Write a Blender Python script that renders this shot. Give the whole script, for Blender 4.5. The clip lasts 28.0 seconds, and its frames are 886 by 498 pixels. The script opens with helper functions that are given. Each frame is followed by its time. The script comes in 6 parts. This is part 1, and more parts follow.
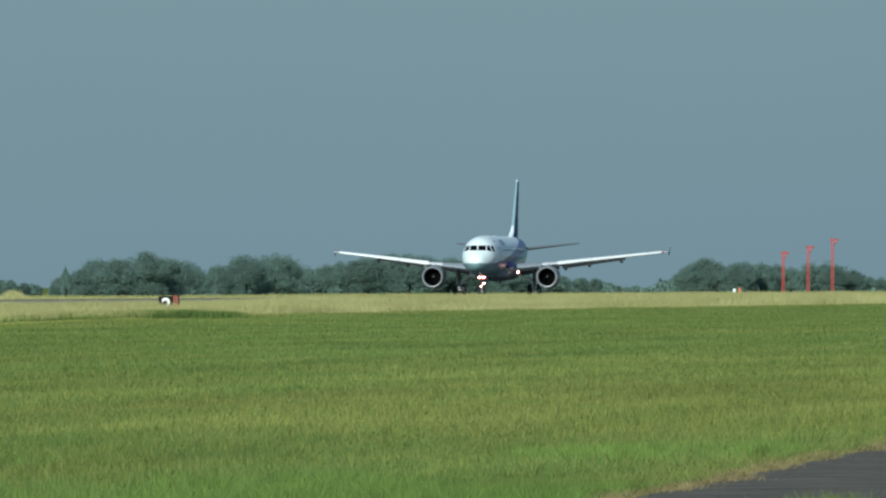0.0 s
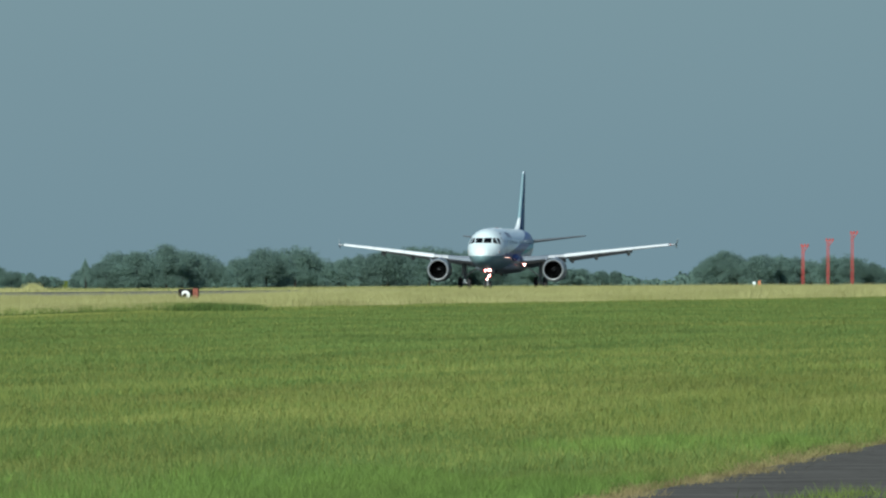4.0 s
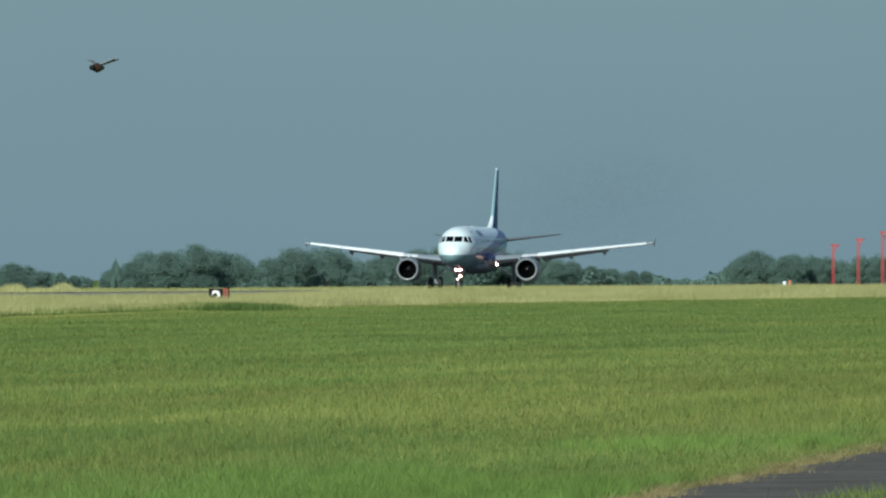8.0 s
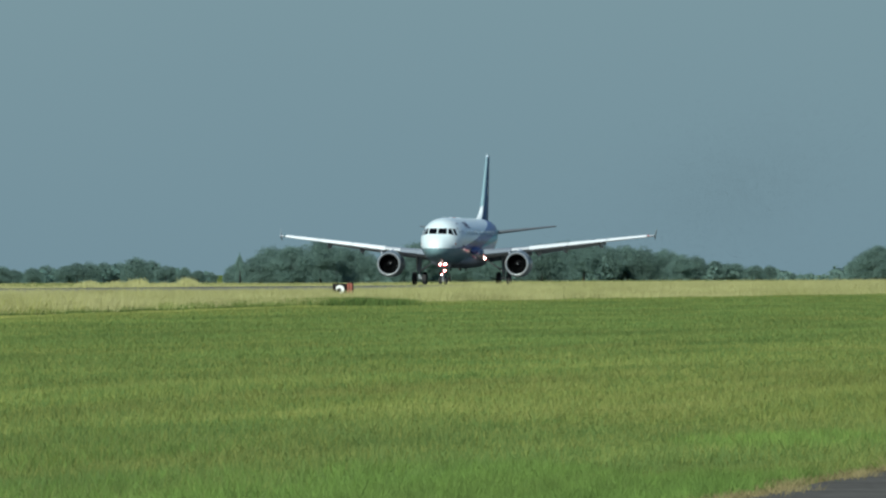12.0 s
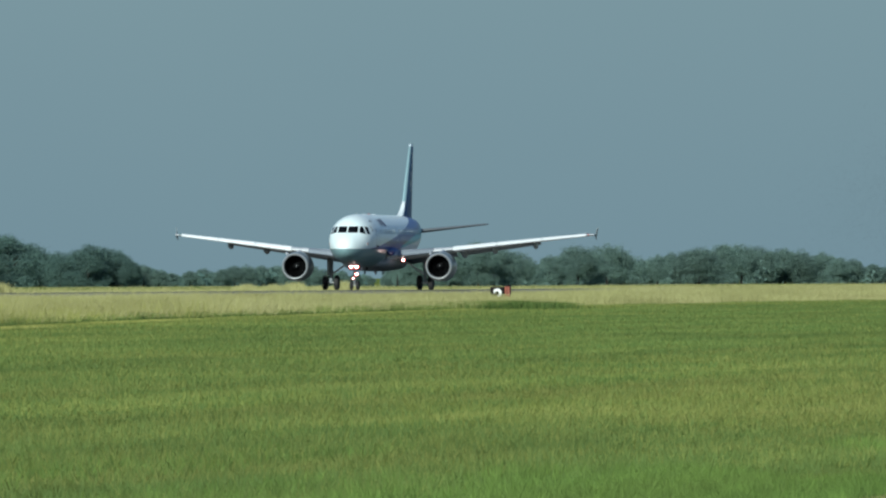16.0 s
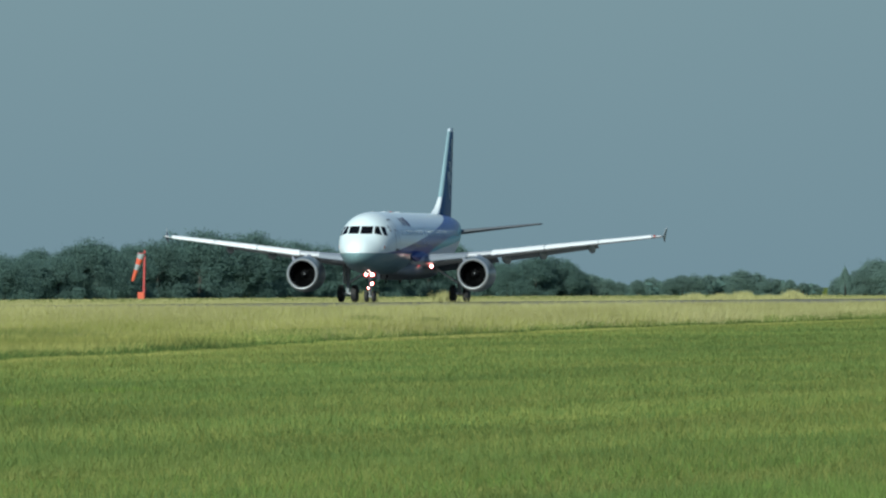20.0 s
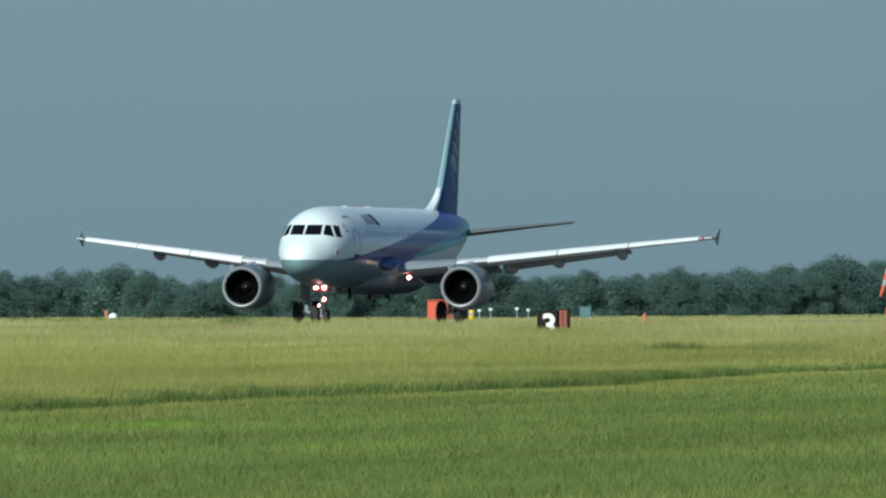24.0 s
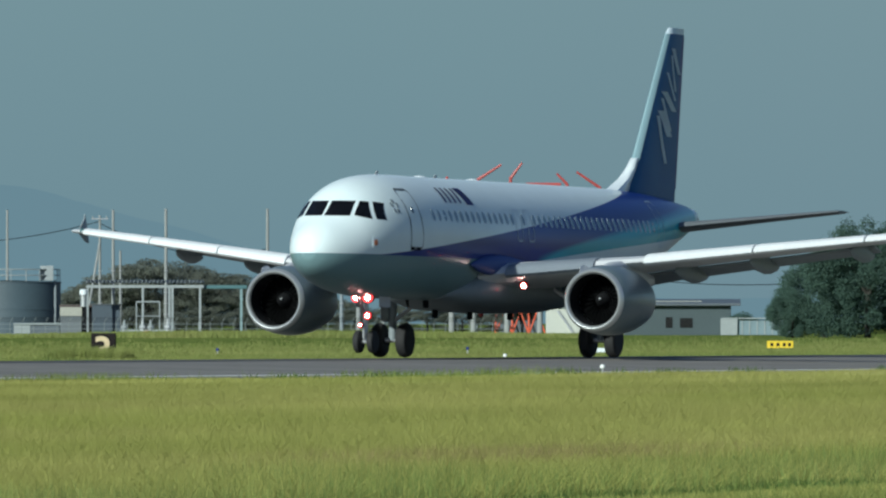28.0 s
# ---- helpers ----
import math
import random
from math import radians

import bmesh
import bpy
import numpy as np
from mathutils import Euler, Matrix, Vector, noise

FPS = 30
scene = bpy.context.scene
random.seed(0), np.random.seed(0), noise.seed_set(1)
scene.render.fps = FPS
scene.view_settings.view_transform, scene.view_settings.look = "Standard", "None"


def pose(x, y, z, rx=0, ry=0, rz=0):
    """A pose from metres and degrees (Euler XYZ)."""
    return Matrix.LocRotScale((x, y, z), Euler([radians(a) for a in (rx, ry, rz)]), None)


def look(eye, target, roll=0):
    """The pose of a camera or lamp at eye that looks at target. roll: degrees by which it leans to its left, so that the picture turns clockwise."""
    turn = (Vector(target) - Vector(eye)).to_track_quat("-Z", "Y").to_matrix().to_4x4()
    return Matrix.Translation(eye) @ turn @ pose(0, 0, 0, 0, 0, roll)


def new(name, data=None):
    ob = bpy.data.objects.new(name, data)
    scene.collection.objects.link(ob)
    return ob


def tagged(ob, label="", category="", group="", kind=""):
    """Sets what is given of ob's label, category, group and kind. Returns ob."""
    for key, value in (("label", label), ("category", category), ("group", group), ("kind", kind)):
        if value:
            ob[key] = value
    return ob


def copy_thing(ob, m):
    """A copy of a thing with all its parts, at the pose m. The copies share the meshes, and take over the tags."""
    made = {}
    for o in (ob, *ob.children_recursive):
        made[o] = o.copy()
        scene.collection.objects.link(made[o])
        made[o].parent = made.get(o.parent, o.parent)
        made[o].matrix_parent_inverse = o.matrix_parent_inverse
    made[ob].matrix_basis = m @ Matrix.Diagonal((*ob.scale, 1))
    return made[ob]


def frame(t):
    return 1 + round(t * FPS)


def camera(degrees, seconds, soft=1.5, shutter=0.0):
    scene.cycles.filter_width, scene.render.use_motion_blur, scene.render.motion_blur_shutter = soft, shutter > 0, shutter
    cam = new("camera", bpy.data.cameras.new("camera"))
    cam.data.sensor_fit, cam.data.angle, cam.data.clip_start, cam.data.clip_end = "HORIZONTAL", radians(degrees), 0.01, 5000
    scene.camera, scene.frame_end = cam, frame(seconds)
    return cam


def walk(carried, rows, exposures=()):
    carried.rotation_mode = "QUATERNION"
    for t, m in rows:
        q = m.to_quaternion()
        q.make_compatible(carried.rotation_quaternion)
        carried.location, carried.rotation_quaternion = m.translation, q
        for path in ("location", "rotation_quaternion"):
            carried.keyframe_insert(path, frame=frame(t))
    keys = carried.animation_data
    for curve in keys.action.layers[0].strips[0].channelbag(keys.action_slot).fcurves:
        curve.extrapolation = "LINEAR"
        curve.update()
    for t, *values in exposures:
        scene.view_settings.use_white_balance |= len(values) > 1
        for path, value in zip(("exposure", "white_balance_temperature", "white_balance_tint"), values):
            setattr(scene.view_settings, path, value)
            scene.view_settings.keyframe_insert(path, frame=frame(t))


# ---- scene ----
# The camera stands still beside the airfield and pans after the aircraft.
# World: x across the runway, y along it, z = 0 on the runway's crown.
EYE = (0.0, 0.0, 1.32)
LINE = 171.64          # distance from the camera to the runway's centre line
DEPTH = -0.46          # level of the grass fields
PAN = [
    (0.0, 7.070, 0.134), (0.5, 7.072, 0.129), (1.0, 7.090, 0.125), (1.5, 7.133, 0.102),
    (2.0, 7.192, 0.102), (2.5, 7.192, 0.103), (3.0, 7.164, 0.104), (3.5, 7.147, 0.105),
    (5.5, 7.175, 0.104), (6.0, 7.188, 0.102), (6.5, 7.214, 0.098), (7.0, 7.264, 0.096),
    (7.5, 7.268, 0.101), (8.0, 7.270, 0.104), (8.5, 7.267, 0.111), (9.0, 7.268, 0.117),
    (9.5, 7.290, 0.111), (10.0, 7.379, 0.100), (10.5, 7.540, 0.102), (11.0, 7.606, 0.094),
    (11.5, 7.675, 0.091), (12.0, 7.766, 0.084), (12.5, 7.814, 0.083), (14.5, 8.073, 0.102),
    (15.0, 8.228, 0.103), (15.5, 8.312, 0.103), (16.0, 8.396, 0.097), (16.5, 8.663, 0.100),
    (17.0, 8.937, 0.107), (17.5, 9.082, 0.127), (18.0, 9.324, 0.138), (18.5, 9.504, 0.137),
    (19.0, 9.643, 0.140), (19.5, 9.929, 0.138), (20.0, 10.186, 0.133), (20.5, 10.559, 0.133),
    (22.5, 11.869, 0.184), (23.0, 12.217, 0.180), (23.5, 12.649, 0.186), (24.0, 13.176, 0.195),
    (24.5, 13.739, 0.210), (25.0, 14.279, 0.214), (25.5, 15.039, 0.222), (26.0, 15.872, 0.220),
    (26.5, 16.896, 0.227), (27.0, 17.982, 0.307), (27.5, 19.236, 0.296), (28.0, 20.798, 0.277),
]

cam = camera(3.5418, 28.0, soft=2.25)
walk(cam, [(t, pose(*EYE, 90 + tilt, 0, turn)) for t, turn, tilt in PAN],
     exposures=[(0, 0.0), (18, 0.0), (24, -0.06), (28, -0.10)])


def spot(bearing, distance, z=DEPTH):
    """The place at a bearing (degrees to the left of the y axis) and distance from the camera."""
    a = radians(bearing)
    return Vector((-math.sin(a) * distance, math.cos(a) * distance, z))


# ---- light: a low afternoon sun from behind the camera, hazy sky ----
SUN = Vector((-0.20, -0.87, 0.42)).normalized()
world = bpy.data.worlds.new("sky")
scene.world = world
world.use_nodes = True
wn = world.node_tree.nodes
sky = wn.new("ShaderNodeTexSky")
sky.sky_type, sky.sun_disc = "NISHITA", False
sky.sun_elevation = math.asin(SUN.z)
sky.sun_rotation = math.atan2(SUN.x, SUN.y)
sky.dust_density, sky.ozone_density = 0.3, 6.0
world.node_tree.links.new(sky.outputs[0], wn["Background"].inputs[0])
wn["Background"].inputs[1].default_value = 0.074
lamp = bpy.data.lights.new("sun", "SUN")
lamp.energy, lamp.angle, lamp.color = 5.0, radians(0.6), (0.91, 1.0, 0.93)
sun = new("sun", lamp)
sun.matrix_world = look(SUN * 500, (0, 0, 0))

# ---- materials ----


def nodes_of(name):
    m = bpy.data.materials.new(name)
    m.use_nodes = True
    return m, m.node_tree.nodes, m.node_tree.links


def plain(name, color, rough=0.5, metal=0.0, vary=0.12, scale=3.0, bump=0.0, coat=0.0, sheen=0.5):
    """A surface of one colour with stains at two scales."""
    m, n, l = nodes_of(name)
    b = n["Principled BSDF"]
    b.inputs["Roughness"].default_value, b.inputs["Metallic"].default_value = rough, metal
    b.inputs["Coat Weight"].default_value, b.inputs["Specular IOR Level"].default_value = coat, sheen
    co = n.new("ShaderNodeTexCoord")
    big, fine = n.new("ShaderNodeTexNoise"), n.new("ShaderNodeTexNoise")
    big.inputs["Scale"].default_value, fine.inputs["Scale"].default_value = scale, scale * 9
    for t in (big, fine):
        t.inputs["Detail"].default_value = 4
        l.new(co.outputs["Object"], t.inputs["Vector"])
    add = n.new("ShaderNodeMath")
    add.operation = "ADD"
    l.new(big.outputs[0], add.inputs[0])
    l.new(fine.outputs[0], add.inputs[1])
    ramp = n.new("ShaderNodeMapRange")
    ramp.inputs["From Min"].default_value, ramp.inputs["From Max"].default_value = 0.6, 1.4
    ramp.inputs["To Min"].default_value, ramp.inputs["To Max"].default_value = 1 - vary, 1 + vary
    l.new(add.outputs[0], ramp.inputs["Value"])
    mul = n.new("ShaderNodeVectorMath")
    mul.operation = "SCALE"
    mul.inputs[0].default_value = color
    l.new(ramp.outputs[0], mul.inputs["Scale"])
    l.new(mul.outputs[0], b.inputs["Base Color"])
    if bump:
        bp = n.new("ShaderNodeBump")
        bp.inputs["Strength"].default_value = bump
        l.new(fine.outputs[0], bp.inputs["Height"])
        l.new(bp.outputs[0], b.inputs["Normal"])
    return m


def glowing(name, color, strength):
    m, n, l = nodes_of(name)
    b = n["Principled BSDF"]
    b.inputs["Base Color"].default_value = (*color, 1)
    b.inputs["Emission Color"].default_value = (*color, 1)
    b.inputs["Emission Strength"].default_value = strength
    return m


def blades(name, low, high, patch_low, patch_high, shine=0.25, wide=0.24, rough=0.74, tufty=0.45, deep=0.020):
    """Grass: every blade differs, and patches of the field differ."""
    m, n, l = nodes_of(name)
    b = n["Principled BSDF"]
    b.inputs["Roughness"].default_value = 0.7
    b.inputs["Specular IOR Level"].default_value = 0.2
    geo, co = n.new("ShaderNodeNewGeometry"), n.new("ShaderNodeTexCoord")
    mapping = n.new("ShaderNodeMapping")
    mapping.inputs["Scale"].default_value = (wide, deep, 0.02)
    l.new(co.outputs["Object"], mapping.inputs[0])
    big = n.new("ShaderNodeTexNoise")
    big.inputs["Scale"].default_value, big.inputs["Detail"].default_value = 1.2, 3
    big.inputs["Roughness"].default_value = rough
    l.new(mapping.outputs[0], big.inputs["Vector"])
    steep = n.new("ShaderNodeMapRange")
    steep.inputs["From Min"].default_value, steep.inputs["From Max"].default_value = 0.34, 0.66
    l.new(big.outputs[0], steep.inputs["Value"])
    one, two, mix = (n.new("ShaderNodeMix") for _ in range(3))
    for x in (one, two, mix):
        x.data_type = "RGBA"
    one.inputs[6].default_value, one.inputs[7].default_value = (*low, 1), (*high, 1)
    two.inputs[6].default_value, two.inputs[7].default_value = (*patch_low, 1), (*patch_high, 1)
    l.new(geo.outputs["Random Per Island"], one.inputs[0])
    l.new(geo.outputs["Random Per Island"], two.inputs[0])
    l.new(steep.outputs[0], mix.inputs[0])
    l.new(one.outputs[2], mix.inputs[6])
    l.new(two.outputs[2], mix.inputs[7])
    clump, squash, part_of = n.new("ShaderNodeTexNoise"), n.new("ShaderNodeMapping"), n.new("ShaderNodeMapRange")
    squash.inputs["Scale"].default_value = (4.5, 0.9, 0.2)
    clump.inputs["Scale"].default_value, clump.inputs["Detail"].default_value = 1.0, 3
    l.new(co.outputs["Object"], squash.inputs[0])
    l.new(squash.outputs[0], clump.inputs["Vector"])
    part_of.inputs["From Min"].default_value, part_of.inputs["From Max"].default_value = 0.3, 0.7
    part_of.inputs["To Min"].default_value, part_of.inputs["To Max"].default_value = 1 - tufty, 1 + tufty
    l.new(clump.outputs[0], part_of.inputs["Value"])
    field, lie, swell = n.new("ShaderNodeTexNoise"), n.new("ShaderNodeMapping"), n.new("ShaderNodeMapRange")
    lie.inputs["Scale"].default_value = (0.26, 0.024, 0.02)
    field.inputs["Scale"].default_value, field.inputs["Detail"].default_value = 1.0, 2
    l.new(co.outputs["Object"], lie.inputs[0])
    l.new(lie.outputs[0], field.inputs["Vector"])
    swell.inputs["From Min"].default_value, swell.inputs["From Max"].default_value = 0.32, 0.68
    swell.inputs["To Min"].default_value, swell.inputs["To Max"].default_value = 0.84, 1.17
    l.new(field.outputs[0], swell.inputs["Value"])
    both_of = n.new("ShaderNodeMath")
    both_of.operation = "MULTIPLY"
    l.new(part_of.outputs[0], both_of.inputs[0])
    l.new(swell.outputs[0], both_of.inputs[1])
    shade = n.new("ShaderNodeVectorMath")
    shade.operation = "SCALE"
    l.new(mix.outputs[2], shade.inputs[0])
    l.new(both_of.outputs[0], shade.inputs["Scale"])
    l.new(shade.outputs[0], b.inputs["Base Color"])
    thin = n.new("ShaderNodeBsdfTranslucent")
    l.new(shade.outputs[0], thin.inputs[0])
    both = n.new("ShaderNodeMixShader")
    both.inputs[0].default_value = shine
    l.new(b.outputs[0], both.inputs[1])
    l.new(thin.outputs[0], both.inputs[2])
    l.new(both.outputs[0], n["Material Output"].inputs[0])
    return m


def leafy(name, dark, light):
    """Foliage, varied leaf by leaf and tree by tree."""
    m, n, l = nodes_of(name)
    b = n["Principled BSDF"]
    b.inputs["Roughness"].default_value = 0.75
    b.inputs["Specular IOR Level"].default_value = 0.15
    geo, info = n.new("ShaderNodeNewGeometry"), n.new("ShaderNodeObjectInfo")
    mix = n.new("ShaderNodeMix")
    mix.data_type = "RGBA"
    mix.inputs[6].default_value, mix.inputs[7].default_value = (*dark, 1), (*light, 1)
    l.new(geo.outputs["Random Per Island"], mix.inputs[0])
    co, bough, spread = n.new("ShaderNodeTexCoord"), n.new("ShaderNodeTexNoise"), n.new("ShaderNodeMapRange")
    bough.inputs["Scale"].default_value, bough.inputs["Detail"].default_value = 7.0, 2
    l.new(co.outputs["Object"], bough.inputs["Vector"])
    spread.inputs["From Min"].default_value, spread.inputs["From Max"].default_value = 0.3, 0.7
    spread.inputs["To Min"].default_value, spread.inputs["To Max"].default_value = -0.13, 0.13
    l.new(bough.outputs[0], spread.inputs["Value"])
    whole = n.new("ShaderNodeMapRange")
    whole.inputs["To Min"].default_value, whole.inputs["To Max"].default_value = 0.87, 1.13
    l.new(info.outputs["Random"], whole.inputs["Value"])
    fac = n.new("ShaderNodeMath")
    fac.operation = "ADD"
    l.new(whole.outputs[0], fac.inputs[0])
    l.new(spread.outputs[0], fac.inputs[1])
    mul = n.new("ShaderNodeVectorMath")
    mul.operation = "SCALE"
    l.new(mix.outputs[2], mul.inputs[0])
    l.new(fac.outputs[0], mul.inputs["Scale"])
    l.new(mul.outputs[0], b.inputs["Base Color"])
    thin = n.new("ShaderNodeBsdfTranslucent")
    l.new(mul.outputs[0], thin.inputs[0])
    both = n.new("ShaderNodeMixShader")
    both.inputs[0].default_value = 0.35
    l.new(b.outputs[0], both.inputs[1])
    l.new(thin.outputs[0], both.inputs[2])
    l.new(both.outputs[0], n["Material Output"].inputs[0])
    return m


DRYGREEN = blades("dry_green_grass", (0.158, 0.196, 0.044), (0.183, 0.216, 0.053), (0.206, 0.224, 0.060), (0.240, 0.250, 0.073), 0.25, 0.50, 0.60, 0.20, 0.030)
GREEN = blades("green_grass", (0.088, 0.148, 0.039), (0.112, 0.178, 0.047), (0.132, 0.176, 0.045), (0.163, 0.204, 0.054), 0.25, 0.50, 0.60, 0.20, 0.030)
STRAW = blades("straw_grass", (0.382, 0.360, 0.108), (0.437, 0.412, 0.136), (0.248, 0.268, 0.068), (0.305, 0.318, 0.080), 0.40, 0.13, 0.52, 0.16)
RIM = blades("dead_grass", (0.24, 0.185, 0.085), (0.34, 0.265, 0.13), (0.17, 0.15, 0.06), (0.25, 0.21, 0.10))
FARSTRAW = blades("bleached_grass", (0.36, 0.335, 0.145), (0.455, 0.425, 0.20), (0.275, 0.27, 0.10), (0.36, 0.345, 0.145), 0.25, 0.13, 0.52, 0.2)
EDGE = blades("dark_grass", (0.042, 0.082, 0.018), (0.092, 0.14, 0.032), (0.05, 0.095, 0.022), (0.11, 0.155, 0.04))
VERGE = blades("verge_grass", (0.130, 0.178, 0.042), (0.185, 0.225, 0.060), (0.215, 0.225, 0.070), (0.28, 0.282, 0.098), 0.25, 0.12, 0.6, 0.3)
LUSH = blades("lush_weeds", (0.115, 0.205, 0.030), (0.155, 0.255, 0.040), (0.13, 0.22, 0.032), (0.17, 0.26, 0.045))
DOCK = blades("dock_heads", (0.085, 0.055, 0.030), (0.13, 0.085, 0.045), (0.07, 0.05, 0.03), (0.11, 0.08, 0.045))
FRESH = blades("fresh_grass", (0.100, 0.176, 0.036), (0.130, 0.212, 0.046), (0.118, 0.186, 0.040), (0.150, 0.222, 0.050))
WITHERED = blades("withered_grass", (0.195, 0.155, 0.062), (0.27, 0.215, 0.09), (0.22, 0.185, 0.07), (0.30, 0.25, 0.10))
RANK = blades("rank_grass", (0.10, 0.155, 0.035), (0.165, 0.215, 0.055), (0.15, 0.19, 0.05), (0.22, 0.235, 0.07))
SOIL = plain("turf", (0.14, 0.182, 0.046), 0.95, 0, 0.35, 0.04, 0.3, 0, 0.0)
ASPHALT = plain("asphalt", (0.215, 0.198, 0.180), 0.75, 0, 0.25, 0.15, 0.2, 0, 0.15)
ROADTOP = plain("road_asphalt", (0.128, 0.120, 0.108), 0.95, 0, 0.4, 0.9, 0.2, 0, 0.0)
WORNPAINT = plain("worn_paint", (0.62, 0.61, 0.57), 0.8, 0, 0.4, 0.12, 0, 0, 0.1)
COWL = plain("cowl_grey", (0.145, 0.188, 0.20), 0.34, 0.1, 0.08, 0.8)
LINEPAINT = plain("line_paint", (0.75, 0.75, 0.72), 0.7, 0, 0.15, 0.6)
WHITE = plain("white_paint", (0.77, 0.83, 0.85), 0.30, 0, 0.03, 0.4, 0, 0.3)
# White of far structures, with the haze greyed into its colour.
HAZEDWHITE = plain("hazed_white", (0.29, 0.32, 0.325), 0.6, 0, 0.14, 1.0)
GREYPAINT = plain("grey_paint", (0.42, 0.44, 0.45), 0.45, 0, 0.06, 0.5)
SKIN = plain("wing_grey", (0.60, 0.61, 0.62), 0.40, 0, 0.05, 0.6)
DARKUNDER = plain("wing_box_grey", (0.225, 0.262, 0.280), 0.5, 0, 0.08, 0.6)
METAL = plain("bare_metal", (0.58, 0.60, 0.60), 0.4, 0.7, 0.06, 2.0)
STEEL = plain("strut_metal", (0.55, 0.56, 0.58), 0.35, 0.6, 0.10, 3.0)
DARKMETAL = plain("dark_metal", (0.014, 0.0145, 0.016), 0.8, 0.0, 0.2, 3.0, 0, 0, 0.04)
# Fan blades hold the intake's shade in their near-black colour.
FANSHADE = plain("fan_in_shade", (0.008, 0.0085, 0.009), 0.9, 0, 0.15, 3.0, 0, 0, 0.04)
RUBBER = plain("tyre_rubber", (0.018, 0.018, 0.019), 0.8, 0, 0.2, 4.0)
PANE = plain("cockpit_glass", (0.012, 0.013, 0.016), 0.08, 0, 0.1, 2.0)
PORTHOLE = plain("cabin_glass", (0.17, 0.235, 0.275), 0.15, 0, 0.1, 2.0)
WINDOWRIM = plain("window_rim", (0.50, 0.58, 0.62), 0.4, 0, 0.05, 2.0)
INDIGO = plain("indigo_paint", (0.030, 0.040, 0.19), 0.5, 0, 0.08, 0.5)
FILLETBLUE = plain("fillet_indigo", (0.05, 0.085, 0.26), 0.5, 0, 0.06, 0.5, 0, 0, 0.2)
ROOTGREY = plain("root_slat_grey", (0.22, 0.25, 0.285), 0.45, 0, 0.1, 0.9, 0, 0, 0.3)
SLATGREY = plain("slat_grey", (0.74, 0.76, 0.77), 0.5, 0, 0.08, 0.9, 0, 0, 0.3)
TAILGREY = plain("tailplane_grey", (0.15, 0.165, 0.175), 0.5, 0, 0.08, 0.9, 0, 0, 0.3)
LEADBLUE = plain("leading_edge_blue", (0.30, 0.46, 0.50), 0.5, 0, 0.06, 0.9)
MARKBLUE = plain("mark_paint", (0.86, 0.95, 0.96), 0.5, 0, 0.04, 1.0)
PALEBLUE = plain("pale_blue_paint", (0.62, 0.72, 0.78), 0.4, 0, 0.04, 1.0)
RED = plain("signal_red", (0.42, 0.065, 0.06), 0.5, 0, 0.12, 0.8)
ORANGE = plain("signal_orange", (0.62, 0.105, 0.050), 0.5, 0, 0.12, 0.8)
YELLOW = plain("sign_yellow", (0.75, 0.52, 0.03), 0.5, 0, 0.08, 1.5)
BLACK = plain("sign_black", (0.022, 0.018, 0.018), 0.8, 0, 0.2, 2.0, 0, 0, 0.05)
CREAM = plain("worn_cream", (0.62, 0.50, 0.32), 0.8, 0, 0.2, 3.0, 0, 0, 0.1)
RUST = plain("sign_side", (0.50, 0.16, 0.07), 0.6, 0, 0.5, 2.5)
CONCRETE = plain("concrete", (0.27, 0.28, 0.27), 0.8, 0, 0.12, 1.0, 0.1)
TANKGREY = plain("tank_grey", (0.058, 0.088, 0.106), 0.55, 0, 0.10, 0.5)
DARKHOUSE = plain("dark_sheet", (0.10, 0.12, 0.14), 0.6, 0, 0.12, 0.5)
TEALROOF = plain("teal_sheet", (0.07, 0.16, 0.17), 0.5, 0, 0.1, 0.5)
BARK = plain("bark", (0.045, 0.042, 0.036), 0.9, 0, 0.25, 2.0, 0.4)
# Leaf colours carry the haze: palest and bluest far off, darker near.
HAZYLEAVES = leafy("leaves", (0.144, 0.229, 0.202), (0.172, 0.258, 0.214))
HAZYWOODLEAVES = leafy("hazy_wood_leaves", (0.094, 0.164, 0.149), (0.115, 0.192, 0.159))
NEARLEAVES = leafy("less_hazed_leaves", (0.068, 0.124, 0.104), (0.094, 0.158, 0.118))
BROWNLEAVES = leafy("tired_leaves", (0.130, 0.150, 0.126), (0.175, 0.182, 0.146))
LAMPWHITE = glowing("lamp_white", (1.0, 0.78, 0.72), 48.0)
# Glowing red rims stand in for the red halo round the lamps.
LAMPHALO = glowing("lamp_halo_red", (1.0, 0.05, 0.05), 3.6)

# ---- building helpers ----


def link(name, bm, material, parent=None, smooth=None):
    me = bpy.data.meshes.new(name)
    bm.normal_update()
    if smooth is not None:
        for f in bm.faces:
            f.smooth = True
        for e in bm.edges:
            if len(e.link_faces) == 2 and e.calc_face_angle(0) > radians(smooth):
                e.smooth = False
    bm.to_mesh(me)
    bm.free()
    me.materials.append(material)
    ob = new(name, me)
    ob.parent = parent
    return ob


def part(name, bm, material, parent, label="", smooth=None):
    ob = link(name, bm, material, parent, smooth)
    return tagged(ob, label) if label else ob


def empty(name, place, label, category, group="", kind=""):
    ob = new(name)
    ob.location = place
    ob.empty_display_size = 0.2
    return tagged(ob, label, category, group, kind)


